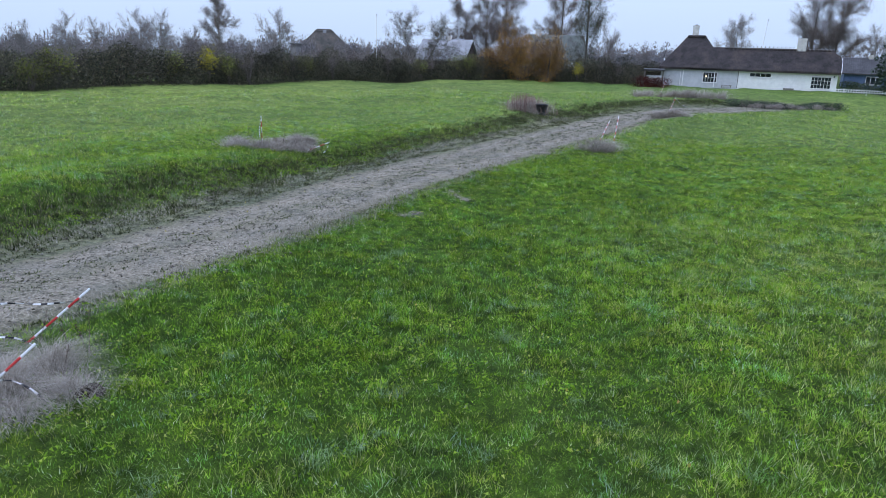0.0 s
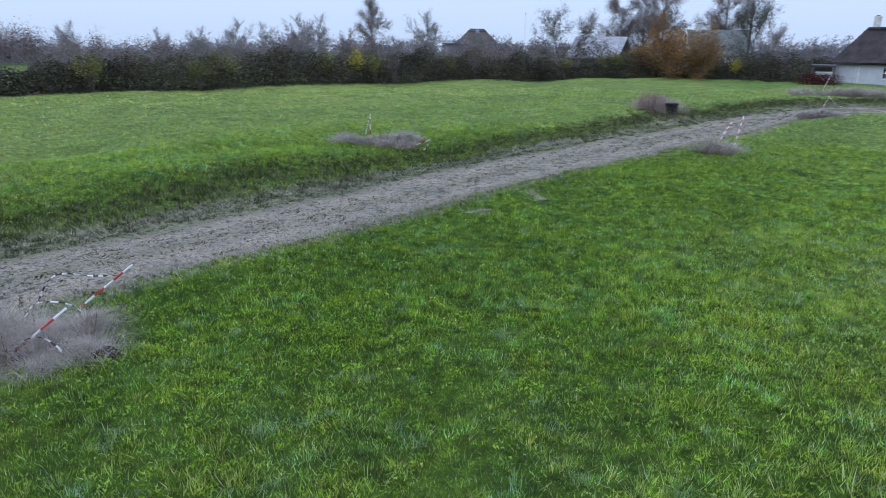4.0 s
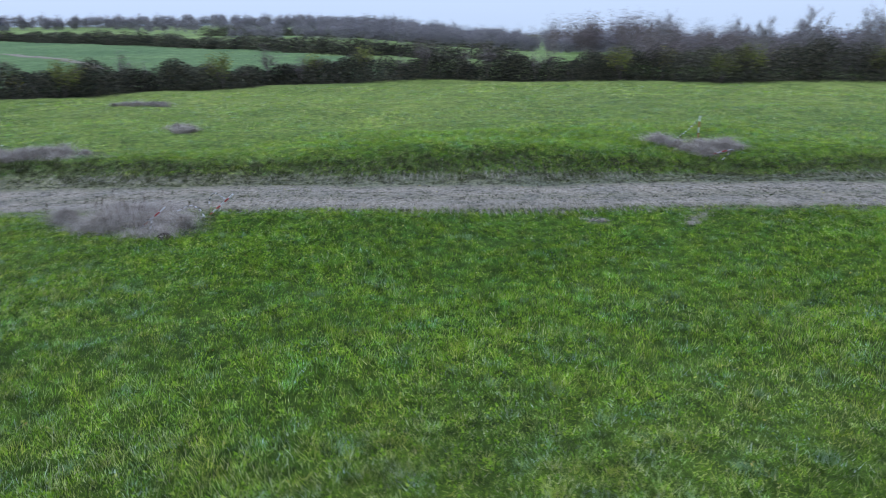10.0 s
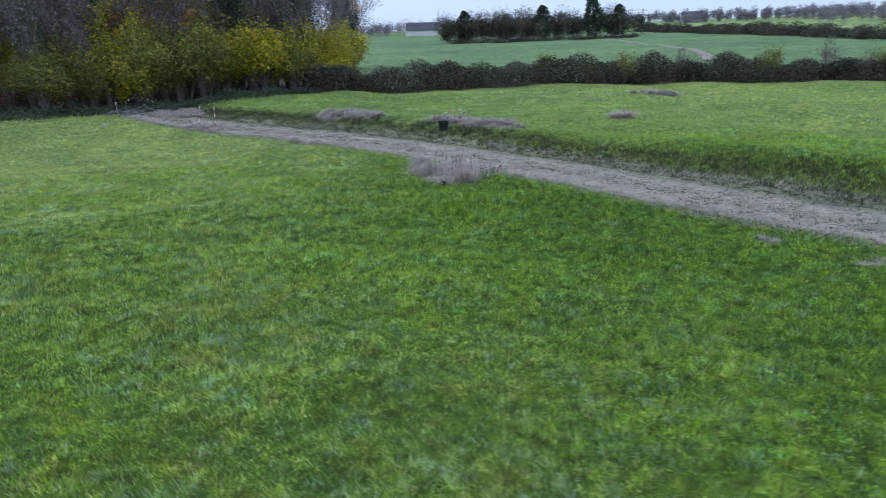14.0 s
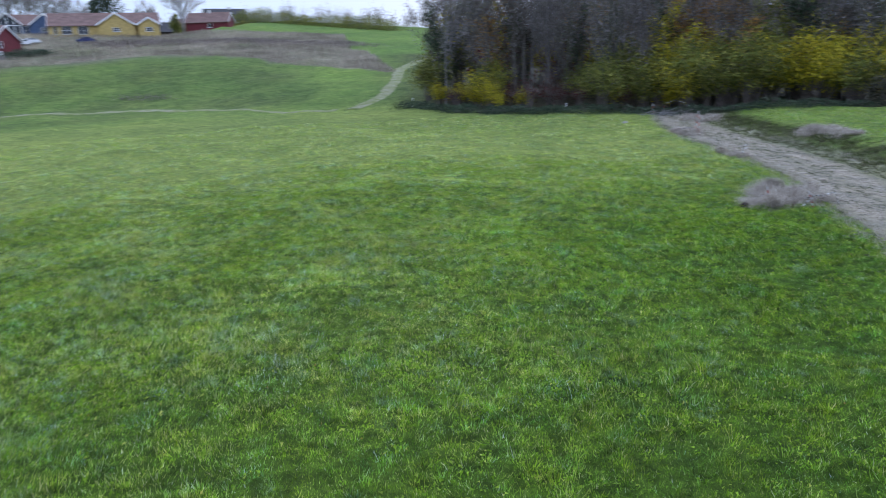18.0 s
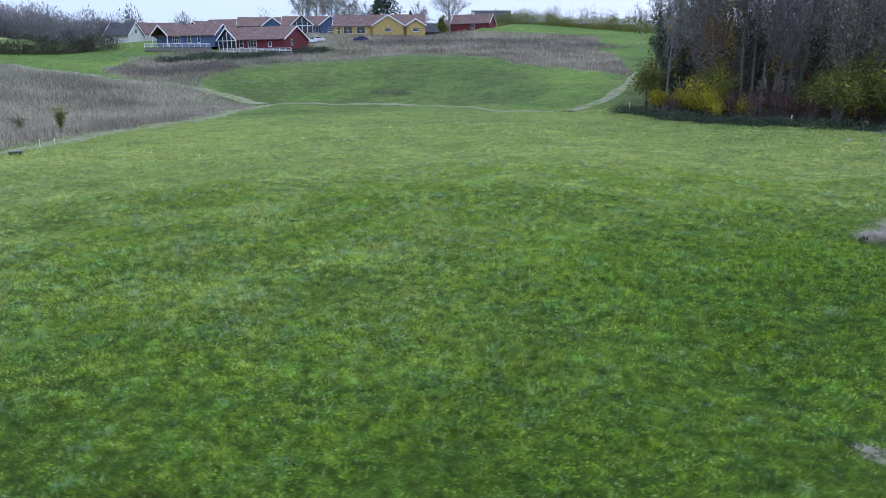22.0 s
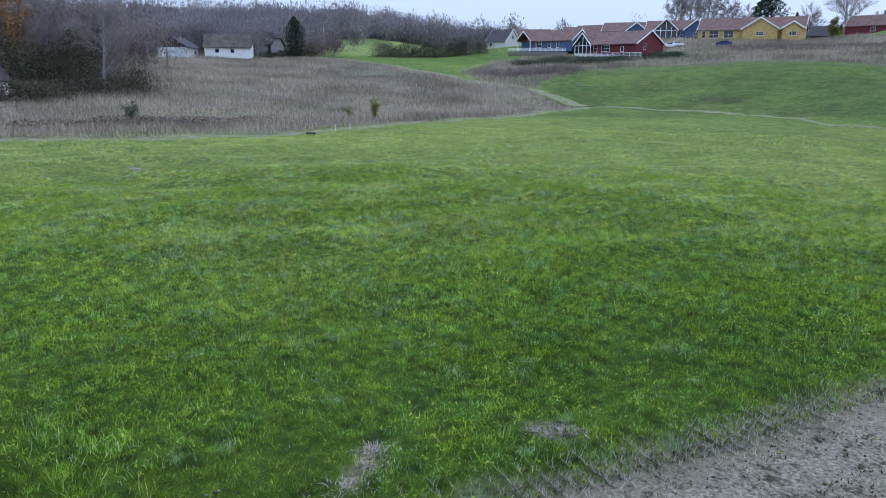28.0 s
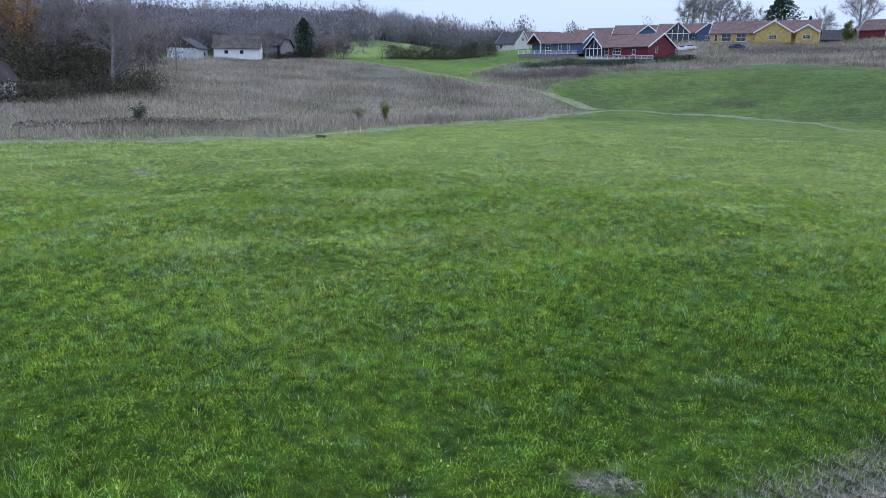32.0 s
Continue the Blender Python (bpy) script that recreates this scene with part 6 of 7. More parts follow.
hedge_body("garden_hedge", "brambles before the thatched farmhouse", spread_line(N, [(-4, 112), (-7, 111), (-9, 109)]), 2.4, 2.4, 520, "leaf_hedge", 0.16, 83)
SH = "bushes in the field hedge"
hb = [shrub("hedge_bush", 84, "yellow-green bush standing out of the hedge", on_ground(-34.5, 77), 3.6, 1.7, "leaf_yellow", 700, 0.16, 14, group=SH),
      shrub("hedge_bush", 85, "olive bush standing out of the hedge", on_ground(-44, 64), 3.8, 2.0, "leaf_olive", 900, 0.16, 14, group=SH),
      shrub("hedge_bush", 86, "bare brown bush standing out of the hedge", on_ground(-50, 57), 4.2, 1.8, "leaf_brown", 250, 0.14, 22, group=SH)]
hl = resample(HEDGE[2:], 3.2)
for i, p in enumerate(hl):
    q = p + rngw.normal(size=2) * 0.9
    pick = rngw.choice(3, p=[0.12, 0.33, 0.55])
    copy_thing(hb[pick], on_ground(q[0], q[1], rngw.uniform(0, 360), rngw.uniform(0.6, 1.0)))
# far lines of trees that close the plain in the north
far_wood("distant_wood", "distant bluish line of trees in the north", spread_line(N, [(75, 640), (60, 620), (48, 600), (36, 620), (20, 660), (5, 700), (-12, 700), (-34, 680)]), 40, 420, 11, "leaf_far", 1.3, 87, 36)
hedge_body("garden_belt", "bushy garden belt behind the northern hedge", spread_line(N, [(46, 108), (38, 104), (30, 104), (22, 108), (14, 118), (9, 124)]), 5.0, 7, 620, "leaf_brown", 0.18, 89, stems=12)
hedge_body("garden_belt", "bushes between the northern houses", spread_line(N, [(12, 138), (6, 134), (0, 128), (-6, 126), (-11, 128)]), 5.0, 6, 600, "leaf_hedge", 0.18, 90, stems=10)
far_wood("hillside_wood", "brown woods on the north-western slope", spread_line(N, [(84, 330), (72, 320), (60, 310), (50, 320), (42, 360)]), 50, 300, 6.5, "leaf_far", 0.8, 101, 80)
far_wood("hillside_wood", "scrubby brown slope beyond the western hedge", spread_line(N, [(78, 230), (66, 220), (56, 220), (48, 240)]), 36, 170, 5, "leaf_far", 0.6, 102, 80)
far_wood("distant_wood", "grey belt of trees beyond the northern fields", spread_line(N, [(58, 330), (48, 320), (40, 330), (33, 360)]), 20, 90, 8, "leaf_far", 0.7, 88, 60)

# western farmland
E0 = EAST
far_wood("field_copse", "tall mixed copse beyond the western hedge", spread_line(E0, [(64, 215), (59, 205), (55.5, 200)]), 16, 46, 9.5, "leaf_brown", 0.4, 91, 200)
hedge_body("field_hedge", "dark hedgerow running up between the western fields", spread_line(E0, [(106, 316), (100, 250), (93, 200), (86, 165), (78, 140), (70, 128)]), 3.6, 4.0, 260, "leaf_hedge", 0.34, 92, stems=1)
hedge_body("field_hedge", "upper hedgerow between the western fields", spread_line(E0, [(90, 300), (82, 280), (74, 250), (66, 240)]), 3.4, 4.0, 220, "leaf_hedge", 0.36, 93, stems=1)
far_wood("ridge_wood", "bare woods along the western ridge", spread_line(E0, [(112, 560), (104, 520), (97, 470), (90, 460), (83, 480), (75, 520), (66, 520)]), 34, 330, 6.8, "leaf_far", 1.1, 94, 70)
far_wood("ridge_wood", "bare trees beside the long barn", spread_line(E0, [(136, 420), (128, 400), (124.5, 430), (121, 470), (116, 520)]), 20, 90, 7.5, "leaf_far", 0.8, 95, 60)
far_wood("farm_trees", "mixed trees around the white farm", spread_line(E0, [(120, 250), (118.5, 251), (117, 252), (115.6, 249), (115.8, 270), (113.8, 250), (112, 252), (109, 254), (106.5, 256)]), 5, 60, 8.5, "leaf_hedge", 0.7, 96, 150)
cf = conifer("conifer", 97, "tall dark spruce at the white farm", on_ground(*polar(109.2, 250, E0)), 13, 4.4, n=3600, size=0.6, blunt=True)
for yaw, d, s in ((119.0, 252, 0.8), (113.0, 250, 0.85), (107.3, 256, 0.8)):
    copy_thing(cf, on_ground(*polar(yaw, d, E0), 60 * yaw, s))
hedge_body("farm_hedge", "dark garden hedge of the white farm", spread_line(E0, [(120, 240), (113, 238), (106, 243)]), 1.6, 2, 160, "leaf_hedge", 0.3, 98, stems=1)
strip_line(resample(spread_line(E0, [(108, 232), (105, 190), (101, 150), (99.8, 120)]), 4), 1.2, 0.12, "footpath", "pale farm lane across the western field", "track", 0.3, 6)

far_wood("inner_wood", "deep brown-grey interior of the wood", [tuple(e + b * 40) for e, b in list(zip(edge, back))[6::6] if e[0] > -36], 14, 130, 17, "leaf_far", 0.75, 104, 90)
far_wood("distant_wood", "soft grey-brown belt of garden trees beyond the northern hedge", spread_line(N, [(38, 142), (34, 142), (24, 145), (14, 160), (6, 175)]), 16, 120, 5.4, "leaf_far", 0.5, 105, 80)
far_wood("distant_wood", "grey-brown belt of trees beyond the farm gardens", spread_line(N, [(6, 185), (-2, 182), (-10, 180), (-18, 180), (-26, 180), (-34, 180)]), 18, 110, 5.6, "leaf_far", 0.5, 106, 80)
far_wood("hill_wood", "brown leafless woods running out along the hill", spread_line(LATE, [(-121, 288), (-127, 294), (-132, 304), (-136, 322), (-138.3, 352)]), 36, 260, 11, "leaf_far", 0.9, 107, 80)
far_wood("farm_trees", "round dark trees around the white farm", spread_line(EAST, [(120.5, 258), (117.5, 262), (113.2, 262), (109, 258), (106.5, 256)]), 6, 30, 9.5, "leaf_conifer", 0.6, 108, 150)

# ---- marker poles, tapes, bins, cars ----
POLES = "red and white marker poles along the track"


def marker_pole(base, tip, label, band=0.25, r=0.021):
    base, tip = Vector(base), Vector(tip)
    d = tip - base
    t = empty("marker_pole", Matrix.Translation(base) @ d.to_track_quat("Z", "Y").to_matrix().to_4x4(), label, "pole", POLES)
    n = max(3, round(d.length / band))
    for i in range(n):
        z0, z1 = d.length * i / n, d.length * (i + 1) / n
        a = [(r * math.cos(k * math.pi / 4), r * math.sin(k * math.pi / 4)) for k in range(8)]
        bm = bmesh.new()
        prism(bm, [(x, y, z0) for x, y in a], [(x, y, z1 - 0.001) for x, y in a])
        part("band", bm, "pole_white" if (n - i) % 2 else "pole_red", t)
    return t


def tape(places, label, step=0.11, wide=0.03):
    """A twisted plastic tape, banded black and white, hanging through the given places."""
    line = resample(places, step)
    t = empty("barrier_tape", Matrix.Translation(line[0]), label, "tape")
    shapes = {"pole_white": [], "tape_black": []}
    for i in range(len(line) - 1):
        a, b = Vector(line[i] - line[0]), Vector(line[i + 1] - line[0])
        d = (b - a).normalized()
        u = d.cross(Vector((0, 0, 1)) if abs(d.z) < 0.9 else Vector((1, 0, 0))).normalized()
        w = d.cross(u)

        def across(k):
            return (u * math.cos(0.5 * k) + w * math.sin(0.5 * k)) * wide / 2

        p, q = across(i), across(i + 1)
        nn = d.cross(p).normalized() * 0.004
        v = [a - p, a + p, b + q, b - q]
        bm = bmesh.new()
        prism(bm, [tuple(x - nn) for x in v], [tuple(x + nn) for x in v])
        bmesh.ops.recalc_face_normals(bm, faces=bm.faces)
        part("band", bm, "pole_white" if i % 2 else "tape_black", t)
    return t


def g3(x, y, z):
    return (x, y, gz1(x, y) + z)


def rooted(x, y, tip, label):
    return marker_pole((x, y, gz1(x, y) - 0.05), tip, label)


rooted(-7.95, 9.45, (-7.14, 10.24, 0.86), "leaning red and white marker pole in dead grass")
rooted(-7.45, 7.35, (-6.75, 8.2, 0.72), "leaning red and white marker pole beside dead weeds")
tape([(-7.35, 10.02, 0.68), (-7.9, 9.95, 0.62), (-8.5, 9.75, 0.66), (-8.75, 9.6, 0.5), (-8.95, 9.5, 0.1)], "banded barrier tape slung between pole and dead stems")
tape([(-7.35, 7.5, 0.2), (-7.0, 7.75, 0.32), (-6.6, 7.75, 0.22), (-6.35, 7.7, 0.06)], "loose banded barrier tape lying in dead grass")
tape([(-8.1, 8.4, 0.2), (-8.3, 8.9, 0.35), (-7.9, 9.2, 0.3), (-7.6, 9.3, 0.12)], "loose banded barrier tape lying in dead grass")
rooted(-11.98, 32.05, (-12.0, 32.08, 1.68), "upright red and white marker pole")
tape([(-12.0, 32.08, 1.58), (-11.9, 31.6, 1.25), (-11.75, 31.1, 1.0), (-11.5, 30.5, 0.8), (-11.35, 30.2, 0.62)], "banded barrier tape hanging from a marker pole")
marker_pole((-9.42, 30.51, gz1(-9.42, 30.51) + 0.02), (-8.37, 30.92, 0.72), "fallen red and white marker pole propped on turf")
tape([(-8.4, 30.9, 0.70), (-8.45, 30.75, 0.45), (-8.6, 30.65, 0.25), (-8.95, 30.6, 0.05)], "banded barrier tape hanging to the ground")
rooted(-0.3, 52.3, (1.0, 56.0, 1.35), "leaning red and white marker pole in reddish weeds")
rooted(1.5, 53.6, (2.1, 54.4, 1.2), "short leaning marker pole behind the black tub")
rooted(5.3, 38.4, (5.75, 40.4, 1.5), "red and white marker pole leaning by the track")
rooted(4.3, 37.4, (5.2, 39.9, 1.25), "second marker pole leaning by the track")
rooted(11.6, 57.0, (12.6, 59.2, 1.5), "leaning marker pole at the track bend")
tape([(12.6, 59.2, 1.45), (12.9, 59.0, 1.1), (13.4, 58.6, 0.8)], "banded barrier tape hanging from a marker pole")
rooted(14.6, 77.5, (15.6, 80, 1.9), "marker pole leaning in pale grass")
rooted(-17.4, -18.6, (-17.5, -18.7, 1.45), "upright marker pole beside the track")
rooted(-19.2, -22.6, (-19.3, -22.4, 1.3), "upright marker pole beside the track")
rooted(-21.2, -35.8, (-21.3, -36.0, 1.2), "marker pole by the brush pile")
rooted(-22.8, -36.6, (-22.6, -36.4, 1.1), "marker pole by the brush pile")
tape([(-22.7, -36.4, 1.0), (-23.4, -36.6, 1.3), (-24.4, -36.2, 1.25), (-25.2, -35.6, 0.7)], "pale tape arched over the brush pile", 0.2)
tape([g3(-13.4, -5.2, 0.2), g3(-13.3, -5.0, 0.6), g3(-13.5, -4.8, 0.8), g3(-13.2, -4.9, 0.3)], "bundle of banded tape on dead stems")
tape([g3(-17.6, -19.5, 0.15), g3(-17.0, -19.4, 0.45), g3(-16.4, -19.8, 0.2)], "loose banded tape in dead grass")
tape([g3(-19.4, 0.8, 0.3), g3(-19.6, 1.1, 0.75), g3(-19.9, 0.9, 0.85), g3(-20.3, 1.5, 0.5)], "banded tape hung on dead weeds by the bin")
marker_pole(g3(-24.6, -3.2, 0.05), g3(-25.4, -2.2, 0.35), "marker pole lying on the bank")


def tub(m, label, r=0.33, h=0.72):
    """A moulded plastic tub: tapered wall, rolled rim, hollow inside, two lugs."""
    t = empty("plastic_tub", m, label, "bin")
    n = 20
    prof = [(r * 0.82, 0.0), (r * 0.98, h - 0.06), (r * 1.06, h - 0.06), (r * 1.06, h), (r * 0.95, h), (r * 0.79, 0.05)]
    v, f = [], []
    for rr, z in prof:
        v += [(rr * math.cos(2 * math.pi * k / n), rr * math.sin(2 * math.pi * k / n), z) for k in range(n)]
    for i in range(len(prof) - 1):
        f += [(i * n + k, i * n + (k + 1) % n, (i + 1) * n + (k + 1) % n, (i + 1) * n + k) for k in range(n)]
    part("wall", (np.array(v), np.array(f)), "bin", t)
    bm = bmesh.new()
    bmesh.ops.create_circle(bm, cap_ends=True, segments=n, radius=r * 0.8, matrix=Matrix.Translation((0, 0, 0.04)))
    part("base", bm, "bin", t)
    for s in (-1, 1):
        part("handle", boxes((s * r * 1.06 - 0.03, s * r * 1.06 + 0.03, -0.09, 0.09, h - 0.17, h - 0.08), bevel=0.012), "bin", t)
    return t


tub(on_ground(1.75, 52.3), "black plastic tub beside reddish weeds", 0.42, 0.85)
tub(on_ground(-18.75, 0.3, 30), "black plastic tub in dead grass by the track", 0.33, 0.66)


def car(m, paint, label):
    t = empty("parked_car", m, label, "car")
    prof = [(-2.1, 0.35), (-2.15, 0.75), (-1.95, 0.95), (-1.2, 1.02), (-0.65, 1.42), (0.75, 1.46), (1.45, 1.05), (2.05, 0.95), (2.15, 0.6), (2.1, 0.35)]
    bm = bmesh.new()
    prism(bm, [(x, -0.86 + 0.1 * (z > 1.1), z) for x, z in prof], [(x, 0.86 - 0.1 * (z > 1.1), z) for x, z in prof])
    bmesh.ops.recalc_face_normals(bm, faces=bm.faces)
    bmesh.ops.bevel(bm, geom=bm.edges[:], offset=0.05, segments=2, affect="EDGES")
    part("body", bm, paint, t)
    for s in (-1, 1):
        bm = bmesh.new()
        ring = [(-1.05, 1.04), (-0.6, 1.36), (0.7, 1.39), (1.2, 1.06)]
        prism(bm, [(x, s * 0.80, z) for x, z in ring], [(x, s * 0.865, z) for x, z in ring])
        bmesh.ops.recalc_face_normals(bm, faces=bm.faces)
        part("side_window", bm, "glass", t)
        for x in (-1.35, 1.35):
            w = part("wheel", tubes([[x, s * 0.72, 0.32]], [[x, s * 0.9, 0.32]], [0.32], [0.32], 18), "rubber", t)
            bm = bmesh.new()
            bmesh.ops.create_circle(bm, cap_ends=True, segments=14, radius=0.22, matrix=pose(x, s * 0.895, 0.32, 90, 0, 0))
            part("rim", bm, "roof_grey", w)
        part("headlight", boxes((-2.17, -2.05, s * 0.62 - 0.16, s * 0.62 + 0.16, 0.68, 0.8), bevel=0.02), "white_paint", t)
        part("tail_light", boxes((2.04, 2.16, s * 0.66 - 0.12, s * 0.66 + 0.12, 0.72, 0.88), bevel=0.02), "pole_red", t)
    part("windscreen", boxes((-1.14, -0.6, -0.68, 0.68, 1.06, 1.3), bevel=0.02), "glass", t)
    return t


car(facing(-156.8, 213, LATE, turn=10), "car_blue", "dark blue parked car on the slope")
car(facing(-152.9, 212, LATE, turn=40), "car_white", "white parked car beside the red house")
car(facing(-153.5, 215, LATE, turn=20), "car_white", "white parked car beside the red house")

# ---- dead grass clumps ----
rngc = np.random.default_rng(77)
CL = "clumps of dead grass and weeds"
TALL = {0: 0.5, 1: 0.58, 2: 1.0, 4: 0.8, 5: 1.0, 6: 0.6, 3: 0.8}
for idx, (cx, cy, a, b, turn) in enumerate(CLUMPS):
    area = a * b * 3.1
    c, s = math.cos(radians(turn)), math.sin(radians(turn))
    small = a < 1.0
    n = int(min(32000 if idx == 0 else 9000, area * (1300 if small else 400 if idx == 3 else 2200 if idx == 0 else 1200)))
    # straw grows in swept tufts, each with its own height and lay
    count = max(4, int(area * 1.9))
    nest = np.clip(rngc.normal(size=(count, 2)), -1.5, 1.5) * [a * 0.5, b * 0.5]
    reach = rngc.uniform(0.12, 0.34, count) * (0.6 if small else 1)
    rise = rngc.uniform(0.25, 1.0, count) ** 1.3
    sweep = rngc.normal() + rngc.normal(size=count) * 1.2
    k = rngc.integers(0, count, n)
    way = rngc.uniform(0, 2 * math.pi, n)
    d = np.abs(rngc.normal(size=n)) * reach[k]
    u = nest[k] + np.stack([np.cos(way), np.sin(way)], 1) * d[:, None]
    x, y = cx + u[:, 0] * c - u[:, 1] * s, cy + u[:, 0] * s + u[:, 1] * c
    tall = 0.03 if small else TALL.get(idx, 0.45)
    hump = rise[k] * tall * 0.35 * np.exp(-(d / (reach[k] + 0.02)) ** 2)
    z = gz(x, y) - 0.01 + hump * rngc.uniform(0, 1, n)
    t = tagged(new("dead_grass_clump"), "small bleached patch of flattened dead grass" if small else "bleached dead grass and weeds in a tangled clump", "dry grass", CL, "stuff")
    t.location = (cx, cy, gz1(cx, cy))
    base = np.column_stack([x, y, z]) - np.array(t.location)
    toward = np.where(rngc.uniform(size=n) < 0.55, way + radians(turn), sweep[k]) + rngc.normal(size=n) * 0.5
    lean = np.clip(0.6 + 1.6 * d + rngc.normal(size=n) * 0.3, 0.1, 1.9)
    part("straw", blades(rngc, base, rngc.uniform(0.35, 1.15, n) * tall * (0.35 + 0.75 * rise[k]) + 0.04, rngc.uniform(0.003, 0.007, n) * (1 if idx == 0 else 2.2), lean, 0.9, toward), "straw", t)
    if not small:
        red = idx == 2
        k = int(area * (70 if red else 4.0 if idx == 0 else 1.6))
        u = rngc.normal(size=(k, 2)) * [a * 0.45, b * 0.45]
        x, y = cx + u[:, 0] * c - u[:, 1] * s, cy + u[:, 0] * s + u[:, 1] * c
        p = np.column_stack([x, y, gz(x, y)]) - np.array(t.location)
        q = p + np.column_stack([rngc.normal(size=(k, 2)) * 0.10, rngc.uniform(0.3, 0.85, k) * (1.5 if red else 1)])
        stems = tubes(p, q, np.full(k, 0.010 if red else 0.007), np.full(k, 0.004), 4)
        m = k * 14
        i = rngc.integers(0, k, m)
        at = p[i] + (q[i] - p[i]) * rngc.uniform(0.35, 1.02, (m, 1)) + rngc.normal(size=(m, 3)) * 0.02
        part("dead_stems", stems, "weed_red" if red else "deadstem", t)
        part("seed_heads", leaves(rngc, at, rngc.uniform(0.02, 0.05, m)), "weed_red" if red else "deadstem", t)
hedge_body("weed_strip", "low strip of dark green weeds in pale dead grass", [(20.5, 72.6), (26, 72.3), (30.5, 71.8)], 0.75, 1.0, 900, "leaf_bramble", 0.10, 121, stems=6, category="weeds")

# brush pile of cut branches where the track meets the wood
pile = empty("brush_pile", on_ground(-22.5, -35.5), "pile of cut grey branches at the wood edge", "brush pile")
for i in range(46):
    a = rngc.uniform(0, math.pi)
    p = Vector((rngc.normal() * 1.6, rngc.normal() * 0.7, rngc.uniform(0.05, 0.5)))
    d = Vector((math.cos(a), math.sin(a) * 0.6, rngc.uniform(-0.15, 0.35))) * rngc.uniform(0.5, 1.3)
    part("branch", tubes([p - d], [p + d], [0.03], [0.01], 5), "bark_grey" if i % 3 else "bark_dark", pile)


def lump(name, label, m, sx, sy, sz, mat, seed, category):
    """A rounded uneven lump that sits a little in the ground."""
    bm = bmesh.new()
    bmesh.ops.create_icosphere(bm, subdivisions=3, radius=1.0)
    for v in bm.verts:
        k = 1 + 0.22 * noise.noise(v.co * 1.7 + Vector((seed, 0, 0))) + 0.1 * noise.noise(v.co * 5 + Vector((0, seed, 0)))
        v.co = Vector((v.co.x * sx * k, v.co.y * sy * k, v.co.z * sz * k))
    ob = part(name, bm, mat)
    ob.matrix_world = m
    return tagged(ob, label, category)


lump("earth_mound", "dark burrow mound of bare earth beside dead grass", on_ground(-5.95, 8.1, 30, 1, 0.02), 0.26, 0.19, 0.17, "earth", 3, "mound")
lump("field_stone", "small pale field stone in grass", on_ground(-16.0, -30.0, 0, 1, 0.03), 0.3, 0.2, 0.2, "stone", 7, "stone")


def post(x, y, h, label, w=0.09, mat="timber"):
    t = empty("wooden_post", on_ground(x, y), label, "post")
    part("shaft", boxes((-w / 2, w / 2, -w / 2, w / 2, -0.3, h), bevel=0.01), mat, t)
    part("cap", boxes((-w / 2 - 0.01, w / 2 + 0.01, -w / 2 - 0.01, w / 2 + 0.01, h, h + 0.03)), "white_paint", t)
    return t


post(1.0, -60.5, 1.1, "short pale post at the corner of the wood", 0.1, "pole_white")
post(-14.5, -43.5, 0.9, "short pale post before the wood", 0.09, "pole_white")
for k in range(2):
    post(48.6 + k * 0.5, -14.5 - k * 2.2, 0.6, "thin pale stake beside the dry meadow", 0.06, "pole_white")
bx, by = polar(-125.6, 69, LATE)
bench = empty("log_bench", on_ground(bx, by, 30, 0.6), "low rough log bench at the meadow edge", "bench")
part("seat", tubes([[-0.8, 0, 0.42]], [[0.8, 0, 0.42]], [0.16], [0.14], 9), "bark_dark", bench)
for x in (-0.55, 0.55):
    part("support", tubes([[x, 0, -0.1]], [[x, 0, 0.3]], [0.12], [0.12], 9), "bark_dark", bench)
bx, by = polar(-146.9, 153, LATE)
fallen = empty("fallen_branch", on_ground(bx, by, 20), "bleached fallen branch on the mound", "branch")
part("stem", tubes([[-1.8, 0, 0.2], [0.2, 0.1, 0.35]], [[0.2, 0.1, 0.35], [1.9, 0.5, 0.7]], [0.09, 0.07], [0.07, 0.03], 7), "bark_grey", fallen)
part("fork", tubes([[0.2, 0.1, 0.35]], [[1.4, -0.7, 1.0]], [0.05], [0.02], 6), "bark_grey", fallen)


def flagpole(yaw, d, h, label, lean=0):
    x, y = polar(yaw, d, START)
    t = empty("flagpole", pose(x, y, gz1(x, y), 0, lean, 0), label, "pole")
    part("mast", tubes([[0, 0, -0.3]], [[0, 0, h]], [0.04], [0.025], 8), "white_paint", t)
    part("knob", tubes([[0, 0, h]], [[0, 0, h + 0.14]], [0.09], [0.05], 8), "ridge", t)


flagpole(11.5, 118, 9.0, "thin white flagpole behind the hedge")
flagpole(-16.9, 128, 10.0, "leaning white flagpole behind the farmhouse", 4)
flagpole(-121.0, 188, 8.0, "white flagpole beside the white farmhouse")

# ---- grass, weeds, fallen leaves, reeds ----
rngg = np.random.default_rng(99)


def meadow_points(n, r0, r1):
    r = np.sqrt(rngg.uniform(r0 ** 2, r1 ** 2, n))
    a = rngg.uniform(0, 2 * math.pi, n)
    return MID[0] + r * np.cos(a), MID[1] + r * np.sin(a)


def keep_green(x, y, slack=0.0):
    s, _ = beside(TRACK_LINE[::2], x, y)
    free = np.where(s > 0, s > 3.3 + slack, -s > 2.0 + slack)
    thin = rngg.uniform(size=len(x)) > clump_weight(x, y) * 0.92
    return free & thin


def patches(x, y):
    """Longer and shorter grass in drifts, 0 to 1."""
    return 0.5 + 0.5 * np.sin(0.55 * x + 1.4 * np.sin(0.33 * y) + 0.8) * np.sin(0.48 * y + 1.2 * np.sin(0.41 * x))


